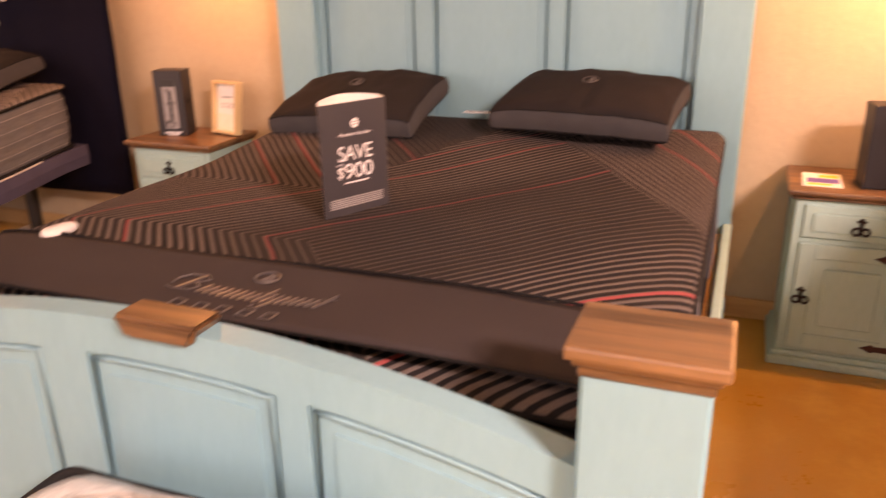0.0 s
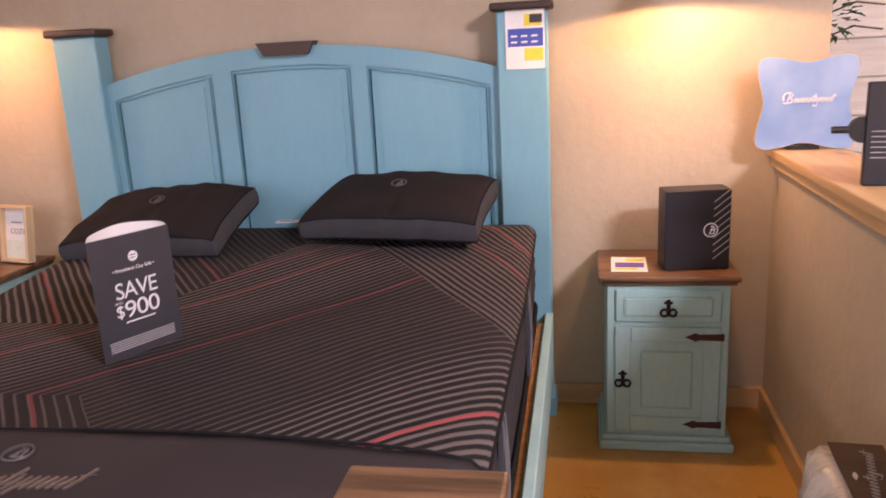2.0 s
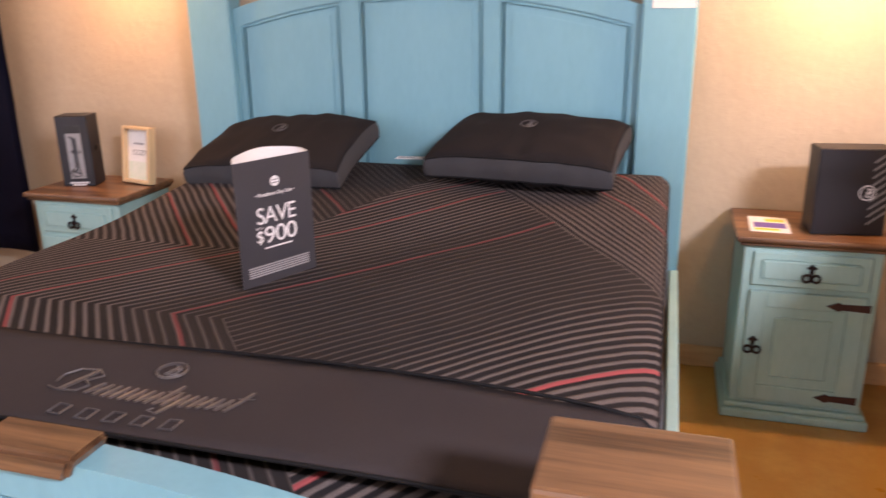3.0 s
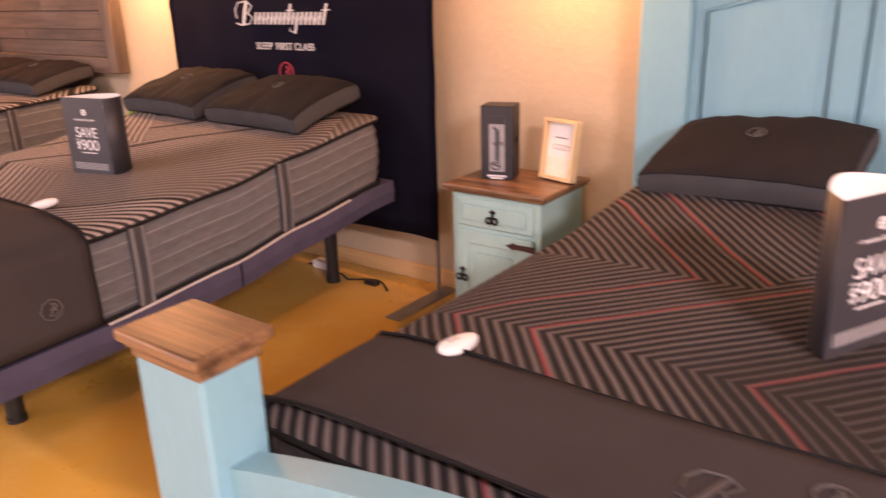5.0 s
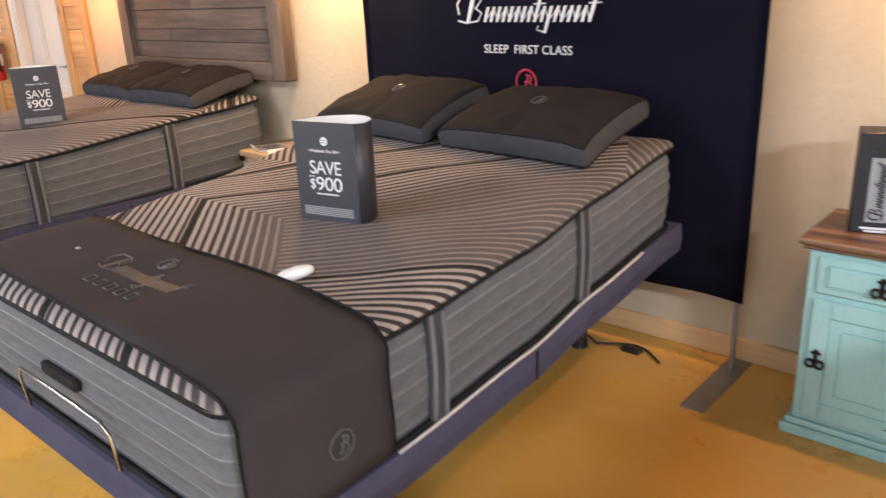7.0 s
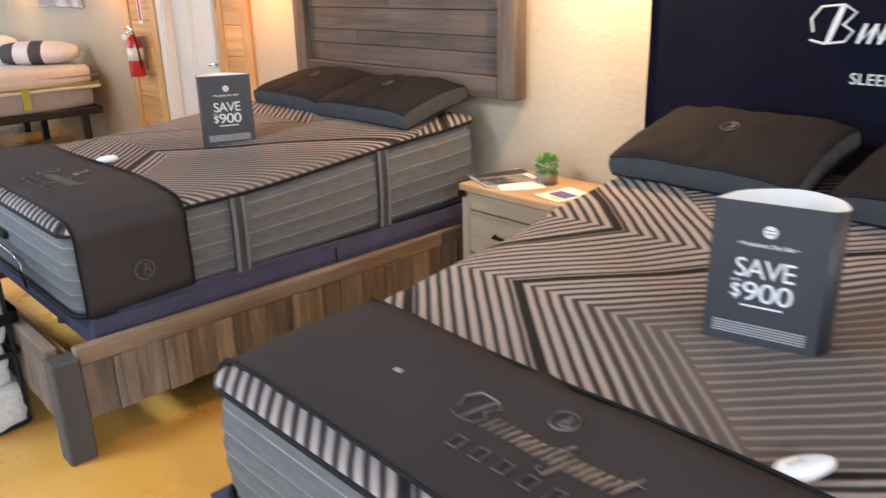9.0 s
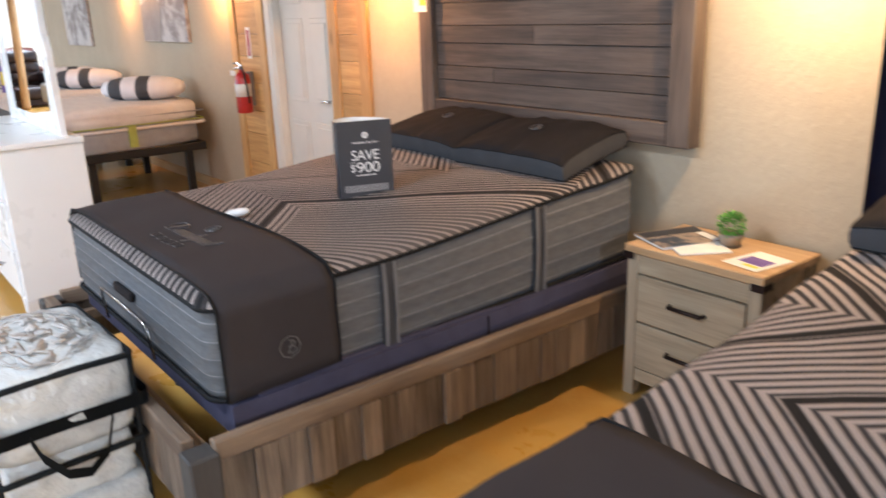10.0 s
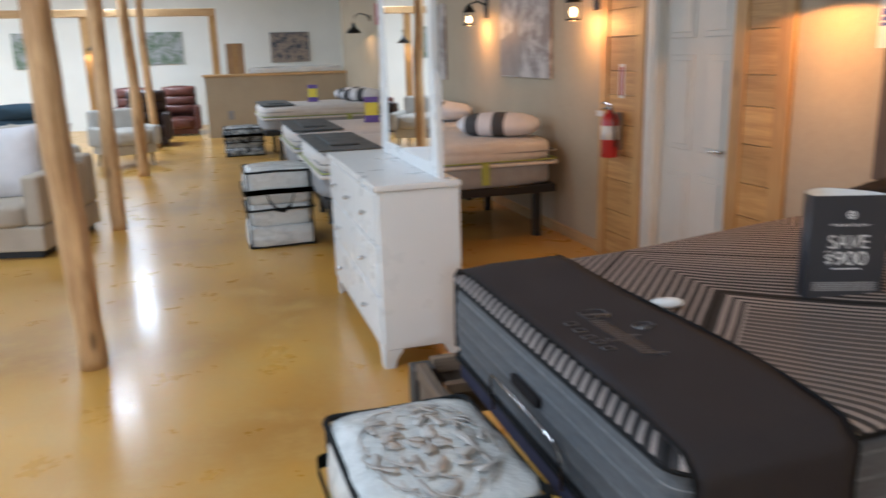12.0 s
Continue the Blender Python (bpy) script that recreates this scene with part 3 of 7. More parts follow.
structure("wall_west", boxed(-24.2, -24.0, -11.2, 4, 0, 3.6), M["white_wall"], "plain white end wall of the shop", "wall")
structure("wall_east", boxed(6.3, 6.5, -11.2, 4, 0, 3.6), M["white_wall"], "plain white east wall", "wall")
structure("wall_north_east", boxed(2.03, 6.3, 1.5, 1.66, 0, 3.6), M["white_wall"], "white wall of the side bay", "wall")
bm = bmesh.new()
xs = [-26.0] + [c for w in SOUTH_WINDOWS for c in w] + [6.5]
for i in range(0, len(xs), 2):
    box(bm, xs[i], xs[i + 1], -11.2, -11.0, 0, 3.6)
for x0, x1 in SOUTH_WINDOWS:
    box(bm, x0, x1, -11.2, -11.0, 0, 0.5)
    box(bm, x0, x1, -11.2, -11.0, 3.0, 3.6)
structure("wall_south", bm, M["white_wall"], "white shop front wall with tall windows", "wall")
# baseboards
bm = boxed(-7.0, 1.86, -0.018, 0.0, 0, 0.09, 0.004)
structure("baseboard", bm, M["base_oak"], "oak baseboard along the bed wall", "baseboard")
structure("baseboard_2", boxed(-20.5, -9.06, -0.018, 0.0, 0, 0.09, 0.004), M["base_oak"], "oak baseboard of the far bays", "baseboard")
M["base_oak_y"] = wood("oak_baseboard_side", (0.42, 0.26, 0.11), (0.56, 0.37, 0.18), "y", 0.5)
structure("baseboard_3", boxed(1.842, 1.86, -3.3, -0.018, 0, 0.09, 0.004), M["base_oak_y"], "oak baseboard of the half wall", "baseboard")
# half wall by the first bed
structure("wall_half_east", boxed(1.86, 2.03, -3.3, 0.0, 0, 1.045), M["plaster"], "low cream plaster half wall with oak cap", "wall")
structure("trim_cap_east", boxed(1.825, 2.07, -3.34, 0.0, 1.047, 1.08, 0.006, 2), M["cap_oak"], "oak cap board on the half wall", "trim")
structure("trim_cap_mould", boxed(1.843, 1.858, -3.32, -0.002, 1.005, 1.045, 0.004), M["cap_oak"], "oak moulding under the cap", "trim")
# far half wall
structure("wall_half_west", boxed(-20.55, -20.35, -2.88, 0.0, 0, 1.22), M["plaster"], "far cream half wall with oak cap", "wall")
structure("trim_cap_west", boxed(-20.6, -20.3, -2.92, 0.0, 1.222, 1.27, 0.006), M["cap_oak"], "oak cap board on the far half wall", "trim")
# crack in the floor beside the second bed
def floor_crack():
    rnd = random.Random(4)
    bm = bmesh.new()
    p = Vector((-3.25, -2.62, 0.0008))
    for k in range(3):
        q = p + Vector((0.1 * k, -0.03 * k, 0))
        pts = [q.copy()]
        for i in range(14):
            q = q + Vector((0.055 + rnd.uniform(-0.02, 0.02), rnd.uniform(-0.03, 0.022), 0))
            pts.append(q.copy())
        tube(bm, pts, 0.0022 if k == 0 else 0.0013, 4, flat=0.3)
    structure("floor_crack", bm, M["crack"], "thin branching crack in the concrete", "floor")


floor_crack()


# shiplap of the side bay
lap = thing("wall_shiplap", pose(0, 0, 0), "whitewashed horizontal shiplap boards of the side bay", "wall", kind="structure")
lap_mesh = None
for i in range(17):
    z = 0.02 + i * 0.205
    if lap_mesh is None:
        o = part("plank", boxed(-1.98, 1.98, -0.02, 0.0, 0, 0.198, 0.004), M["shiplap"], lap)
        lap_mesh = o.data
    else:
        o = new("plank", lap_mesh)
        o.parent = lap
    o.matrix_basis = pose(4.1, 1.497, z)

# door with its cased and boarded surround
door = thing("door_1", pose((DX0 + DX1) / 2, 0.05, 0), "white six-panel door, closed, beside the fire extinguisher", "door", kind="structure")
w = (DX1 - DX0) / 2 - 0.035
part("door_leaf", boxed(-w, w, 0, 0.04, 0.01, DH - 0.03, 0.003), M["door_white"], door)
for sx in (-1, 1):
    for z0, z1 in ((0.12, 0.78), (0.92, 1.52), (1.62, 1.92)):
        bm = bmesh.new()
        x0, x1 = (sx * 0.05, sx * (w - 0.07))
        x0, x1 = min(x0, x1), max(x0, x1)
        box(bm, x0, x1, -0.006, 0.001, z0, z1, 0.005)
        box(bm, x0 + 0.035, x1 - 0.035, -0.012, -0.005, z0 + 0.035, z1 - 0.035, 0.005)
        part("panel", bm, M["door_white"], door)
bm = bmesh.new()
cyl(bm, (w - 0.06, 0, 0.95), (w - 0.06, -0.05, 0.95), 0.012)
tube(bm, [(w - 0.06, -0.05, 0.95), (w - 0.10, -0.052, 0.95), (w - 0.16, -0.05, 0.945)], 0.008)
part("door_handle", bm, M["chrome"], door, "satin lever handle")
bm = bmesh.new()
box(bm, DX0, DX0 + 0.032, -0.012, 0.1, 0, DH)
box(bm, DX1 - 0.032, DX1, -0.012, 0.1, 0, DH)
box(bm, DX0 + 0.032, DX1 - 0.032, -0.012, 0.1, DH - 0.028, DH)
box(bm, DX0 - 0.09, DX0, -0.02, -0.001, 0, DH + 0.09, 0.003)
structure("door_frame", bm, M["door_white"], "white door casing and jambs", "door frame")


def boarded(name, x0, x1):
    """Wall strip boarded with knotty pine between two upright trims."""
    w = thing(name, pose(0, 0, 0), "knotty pine boards between upright trims beside the door", "panelling", kind="structure")
    for a in (x0, x1 - 0.11):
        part("upright_trim", boxed(a, a + 0.11, -0.03, -0.001, 0, 3.2, 0.004), M["pine_z"], w)
    z, k = 0.0, 0
    hs = (0.21, 0.17, 0.24, 0.19, 0.22)
    while z < 3.1:
        h = hs[k % 5]
        part("plank", boxed(x0 + 0.112, x1 - 0.112, -0.018, -0.001, z + 0.002, z + h - 0.002, 0.003), M["pine_x"], w)
        z += h
        k += 1


boarded("trim_boards_west", -9.05, -8.44)
boarded("trim_boards_east", -7.495, -7.02)


# ---------------------------------------------------------------- lamps on the wall
def barn_lamp(x, z, power=9.0, tone=(1.0, 0.56, 0.22)):
    """Black gooseneck wall lamp with a dish shade."""
    t = thing("wall_lamp", pose(x, 0, 0), "black gooseneck wall lamp with warm bulb, lit", "lamp", "wall lamps")
    bm = bmesh.new()
    cyl(bm, (0, -0.001, z + 0.25), (0, -0.02, z + 0.25), 0.055, seg=20)
    part("wall_plate", bm, M["shade_black"], t)
    bm = bmesh.new()
    tube(bm, [(0, -0.02, z + 0.25), (0, -0.08, z + 0.31), (0, -0.19, z + 0.33), (0, -0.275, z + 0.28), (0, -0.30, z + 0.16)], 0.009)
    part("arm", bm, M["shade_black"], t, smooth_faces=True)
    bm = bmesh.new()
    prof = [(0.03, 0.17), (0.035, 0.12), (0.05, 0.095), (0.09, 0.06), (0.125, 0.02), (0.132, 0.0), (0.127, 0.0), (0.12, 0.018), (0.085, 0.055), (0.045, 0.09), (0.028, 0.11)]
    lathe(bm, prof, 28, (0, -0.30, z))
    part("shade", bm, M["shade_black"], t, smooth_faces=True)
    bm = bmesh.new()
    bmesh.ops.create_uvsphere(bm, u_segments=14, v_segments=8, radius=0.028, matrix=Matrix.Translation((0, -0.30, z + 0.045)))
    part("bulb", bm, M["bulb"], t, smooth_faces=True)
    lamp("wall_lamp_light", "SPOT", look((x, -0.30, z + 0.012), (x, -0.296, 0)), power, tone, 0.025, spread=164)


def lantern(x, z, power=5.0):
    """Small caged glass lantern hung from a wall arm."""
    t = thing("wall_lantern", pose(x, 0, 0), "black wall lantern with clear glass and warm bulb, lit", "lamp", "wall lanterns")
    bm = boxed(-0.04, 0.04, -0.02, -0.001, z + 0.05, z + 0.26, 0.005)
    part("wall_plate", bm, M["shade_black"], t)
    bm = bmesh.new()
    tube(bm, [(0, -0.02, z + 0.18), (0, -0.1, z + 0.22), (0, -0.2, z + 0.19)], 0.009)
    part("arm", bm, M["shade_black"], t, smooth_faces=True)
    bm = bmesh.new()
    lathe(bm, [(0.012, 0.19), (0.03, 0.17), (0.062, 0.12), (0.064, 0.11), (0.0, 0.11)], 20, (0, -0.2, z))
    part("cap", bm, M["shade_black"], t, smooth_faces=True)
    bm = bmesh.new()
    lathe(bm, [(0.0, -0.02), (0.055, -0.02), (0.058, -0.008), (0.0, -0.006)], 20, (0, -0.2, z))
    part("base_ring", bm, M["shade_black"], t, smooth_faces=True)
    for k in range(4):
        a = math.pi / 4 + k * math.pi / 2
        bm = bmesh.new()
        cyl(bm, (0.055 * math.cos(a), -0.2 + 0.055 * math.sin(a), z - 0.008), (0.058 * math.cos(a), -0.2 + 0.058 * math.sin(a), z + 0.112), 0.003, seg=6)
        part("cage_bar", bm, M["shade_black"], t)
    bm = bmesh.new()
    bmesh.ops.create_uvsphere(bm, u_segments=14, v_segments=10, radius=0.026, matrix=Matrix.Translation((0, -0.2, z + 0.04)) @ Matrix.Diagonal((1, 1, 1.4, 1)))
    part("bulb", bm, M["bulb"], t, smooth_faces=True)
    lamp("lantern_light", "POINT", pose(x, -0.2, z - 0.045), power, (1.0, 0.40, 0.09), 0.03)


barn_lamp(1.49, 1.655, 38)
barn_lamp(-1.36, 1.73, 30, (1.0, 0.50, 0.17))
barn_lamp(-4.12, 1.88, 66)
barn_lamp(-6.72, 1.78, 44, (1.0, 0.38, 0.08))
lantern(-9.17, 1.80, 18)
lantern(-11.6, 1.86, 18)
barn_lamp(-17.6, 1.95, 16)


# ---------------------------------------------------------------- mattresses
def lerp_profile(knots):
    ks = knots

    def f(v):
        if v <= ks[0][0]:
            return ks[0][1]
        for (a, ha), (b, hb) in zip(ks, ks[1:]):
            if v <= b:
                t = (v - a) / (b - a)
                t = t * t * (3 - 2 * t) * 0.5 + t * 0.5
                return ha + (hb - ha) * t
        return ks[-1][1]
    return f


def outline_ring(wd, ln, rad, nx, ny, nc):
    """Points of a rounded rectangle, x in +-wd/2 and y in 0..ln."""
    hx, r = wd / 2, max(rad, 0.0)
    pts = []
    corners = (((hx - r), r, -90), ((hx - r), ln - r, 0), (-(hx - r), ln - r, 90), (-(hx - r), r, 180))
    sides = ny, nx, ny, nx
    for k, (cx, cy, a0) in enumerate(corners):
        for i in range(nc + 1):
            a = radians(a0 + 90 * i / nc)
            pts.append(Vector((cx + r * math.cos(a), cy + r * math.sin(a), 0)))
        nxt = corners[(k + 1) % 4]
        an = radians(nxt[2])
        q = Vector((nxt[0] + r * math.cos(an), nxt[1] + r * math.sin(an), 0))
        p = pts[-1].copy()
        for i in range(1, sides[k]):
            pts.append(p.lerp(q, i / sides[k]))
    return pts


def mattress(name, m, wd, ln, thick, rise, top_mat, side_mat, label, handles=(), handle_side=(1,), group="", foot_bar=False, crown=0.03, under=None):
    """Mattress with quilted top, taped edges, a banded border and handle bands; local origin at the middle of the foot, underside."""
    t = thing(name, m, label, "mattress", group)
    rad, nx, ny, nc = 0.075, 30, 44, 6
    under = under or rise
    # border
    bm = bmesh.new()
    uv = bm.loops.layers.uv.new("UVMap")
    rows = 13
    rings, us = [], None
    H = thick - 0.018
    for k in range(rows):
        h = H * k / (rows - 1)
        bulge = 0.012 * math.sin(math.pi * k / (rows - 1)) - 0.004 * (k % 2)
        ps = outline_ring(wd - 0.03 + 2 * bulge, ln - 0.03 + 2 * bulge, rad, nx, ny, nc)
        if us is None:
            us, s = [], 0.0
            for i, p in enumerate(ps):
                us.append(s)
                s += (ps[(i + 1) % len(ps)] - p).length
            us.append(s)
        rings.append([bm.verts.new((p.x, p.y + 0.015 - bulge, h + under(p.y) + (rise(p.y) - under(p.y)) * k / (rows - 1))) for p in ps])
    n = len(rings[0])
    for k in range(rows - 1):
        for i in range(n):
            j = (i + 1) % n
            f = bm.faces.new((rings[k][i], rings[k][j], rings[k + 1][j], rings[k + 1][i]))
            for lp, (uu, kk) in zip(f.loops, ((us[i], k), (us[i + 1], k), (us[i + 1], k + 1), (us[i], k + 1))):
                lp[uv].uv = (uu, H * kk / (rows - 1))
    bm.faces.new(rings[0][::-1])
    part("border", bm, side_mat, t, smooth_faces=True)
    # top
    bm = bmesh.new()
    uv = bm.loops.layers.uv.new("UVMap")
    insets = (0.004, 0.0, 0.012, 0.03, 0.06, rad)
    zs = (0.0, 0.005, 0.012, 0.015, 0.0165, 0.017)
    prev = None
    for d, dz in zip(insets, zs):
        ps = outline_ring(wd - 2 * d, ln - 2 * d, rad - d, nx, ny, nc)
        ring = [bm.verts.new((p.x, p.y + d, H + dz)) for p in ps]
        if prev:
            for i in range(len(ring)):
                j = (i + 1) % len(ring)
                bm.faces.new((prev[i], prev[j], ring[j], ring[i]))
        prev = ring
    gx, gy = wd - 2 * rad, ln - 2 * rad
    grid = [[bm.verts.new((-gx / 2 + gx * i / nx, rad + gy * j / ny, H + 0.017)) for i in range(nx + 1)] for j in range(ny + 1)]
    for j in range(ny):
        for i in range(nx):
            bm.faces.new((grid[j][i], grid[j][i + 1], grid[j + 1][i + 1], grid[j + 1][i]))
    bmesh.ops.remove_doubles(bm, verts=bm.verts, dist=2e-4)
    for f in bm.faces:
        for lp in f.loops:
            lp[uv].uv = (lp.vert.co.x, lp.vert.co.y)
    for v in bm.verts:
        d = min(wd / 2 - abs(v.co.x), v.co.y, ln - v.co.y)
        v.co.z += rise(v.co.y) + crown * (1 - math.exp(-max(d, 0) / 0.10)) + (0.004 * noise.noise(v.co * 4.0) if d > 0.03 else 0)
    bmesh.ops.recalc_face_normals(bm, faces=bm.faces)
    part("quilted_top", bm, top_mat, t, smooth_faces=True)
    # edge cords
    for hh, nm, along in ((H, "top_piping", rise), (0.006, "bottom_piping", under)):
        ps = outline_ring(wd - 0.012, ln - 0.012, rad, nx, ny, nc)
        bm = bmesh.new()
        tube(bm, [(p.x, p.y + 0.006, hh + along(p.y)) for p in ps], 0.009, 6, closed=True)
        part(nm, bm, M["piping"], t, smooth_faces=True)
    for y in handles:
        for s in handle_side:
            lo, hi = under(y) + 0.005, H + rise(y) - 0.006
            band = boxed(s * (wd / 2 - 0.008), s * (wd / 2 + 0.005), y - 0.034, y + 0.034, lo, hi, 0.002)
            band = part("handle_band", band, M["gusset"], t)
            for off in (-0.022, 0.022):
                bm = bmesh.new()
                for k in range(10):
                    bulge = [s * (wd / 2 + 0.005 + 0.007 * math.sin(math.pi * (k + e) / 10)) for e in (0, 1)]
                    zz = [lo + (hi - lo) * (k + e) / 10 for e in (0, 1)]
                    bm.faces.new([bm.verts.new(c) for c in ((bulge[0], y + off - 0.007, zz[0]), (bulge[0], y + off + 0.007, zz[0]), (bulge[1], y + off + 0.007, zz[1]), (bulge[1], y + off - 0.007, zz[1]))])
                bmesh.ops.remove_doubles(bm, verts=bm.verts, dist=1e-5)
                bmesh.ops.recalc_face_normals(bm, faces=bm.faces)
                bmesh.ops.solidify(bm, geom=list(bm.faces), thickness=0.004)
                part("webbing", bm, M["strap"], band, "pale grey woven tape")
    if foot_bar:
        bm = bmesh.new()
        z0 = under(0)
        tube(bm, [(-0.26, -0.008, z0 - 0.01), (-0.26, -0.018, z0 + 0.09), (-0.23, -0.022, z0 + 0.125), (0.0, -0.024, z0 + 0.13), (0.23, -0.022, z0 + 0.125), (0.26, -0.018, z0 + 0.09), (0.26, -0.008, z0 - 0.01)], 0.005)
        part("retainer_bar", bm, M["chrome"], t, "chrome wire retainer bar", smooth_faces=True)
        bm = boxed(-0.10, 0.10, -0.016, 0.006, z0 + 0.15, z0 + 0.185, 0.012, 2)
        part("foot_handle", bm, M["black"], t, "black grab handle")
    return t


def runner(m, wd, y0, y1, thick, rise, drop, label, crown=0.03, mark_x=0.0, mark_y=0.247, tilt=0.0, tag=False):
    """Charcoal foot cover laid across the mattress and down its sides."""
    t = thing("bed_runner", m, label, "bed runner", "foot covers")
    bm = bmesh.new()
    H = thick

    def ripple(x, y):
        crease = 0.010 * math.exp(-((x + 0.36 - 0.55 * y) / 0.035) ** 2) if tag else 0.0
        return 0.010 * noise.noise(Vector((x * 3, y * 4, wd))) + 0.004 * noise.noise(Vector((x * 11 + y * 7, y * 9, wd))) + crease

    def laid(bm, x, y):
        """Lay a flat emblem upon the cloth at x, y."""
        for v in bm.verts:
            px, py = v.co.x + x, v.co.y + y
            d = max(0.0, wd / 2 - abs(px))
            v.co = Vector((px, py, v.co.z + H + 0.0195 + crown * (1 - math.exp(-d / 0.10)) + rise(py) + ripple(px, py)))
        return bm
    prof = []
    hw = wd / 2 + 0.019
    for i in range(7):
        prof.append((-hw - 0.004 * math.sin(i), H - 0.04 - drop + drop * i / 6))
    for a in (20, 45, 70):
        prof.append((-hw + 0.04 * (1 - math.cos(radians(a))), H - 0.04 + 0.045 * math.sin(radians(a))))
    for i in range(25):
        x = -hw + 0.05 + (2 * hw - 0.1) * i / 24
        d = wd / 2 - abs(x)
        prof.append((x, H + 0.017 + crown * (1 - math.exp(-max(d, 0) / 0.10))))
    left = [(-x, z) for x, z in prof[:10]][::-1]
    prof = prof + left
    ny = 10
    rows = []
    for j in range(ny + 1):
        y = y0 + (y1 - y0) * j / ny
        rows.append([bm.verts.new((x, y + 0.012 * math.sin(x * 5.0) * (j / ny) + tilt * x, z + rise(y) + ripple(x, y))) for x, z in prof])
    for j in range(ny):
        for i in range(len(prof) - 1):
            bm.faces.new((rows[j][i], rows[j][i + 1], rows[j + 1][i + 1], rows[j + 1][i]))
    bmesh.ops.recalc_face_normals(bm, faces=bm.faces)
    bmesh.ops.solidify(bm, geom=list(bm.faces), thickness=0.004)
    part("cover", bm, M["runner"], t, smooth_faces=True)
    # hem cords
    for row, nm in ((0, "hem"), (1, "hem")):
        y = y0 if row == 0 else y1
        bm = bmesh.new()
        tube(bm, [(x, y + 0.012 * math.sin(x * 5.0) * row + tilt * x, z + rise(y) + 0.002) for x, z in prof], 0.004, 5)
        part(nm, bm, M["piping"], t, smooth_faces=True)
    ym = (y0 + y1) / 2 + 0.035
    mark = part("stitched_mark", laid(script_mark(bmesh.new(), -0.165, 0.205, 0.056, lambda q: 0.0, 0.0020), mark_x, mark_y), M["thread_dark"], t)
    tagged(mark, kind="stuff")
    if tag:
        part("woven_tag", laid(boxed(-0.011, 0.011, -0.006, 0.006, 0.0, 0.004, 0.0015), -0.374, 0.255), M["grey_print"], t, "small grey woven tag")
    part("stitched_emblem", laid(ring_mark(bmesh.new(), 0.028, 0.0032), mark_x + 0.005, mark_y + 0.092), M["thread_dark"], t)
    for i in range(5):
        bm = bmesh.new()
        tube(bm, [(-0.012, -0.016, 0), (0.012, -0.016, 0), (0.012, 0.016, 0), (-0.012, 0.016, 0)], 0.0024, 5, closed=True)
        part("stitched_bar", laid(bm, mark_x - 0.10 + i * 0.055, mark_y - 0.082), M["thread_dark"], t)
    bm = ring_mark(bmesh.new(), 0.036, 0.0022, seg=8)
    part("side_emblem", bm, M["thread"], t, m=pose(hw + 0.006, ym - 0.02, rise(ym) + H - drop * 0.72) @ Euler((radians(90), 0, radians(90))).to_matrix().to_4x4())
    return t


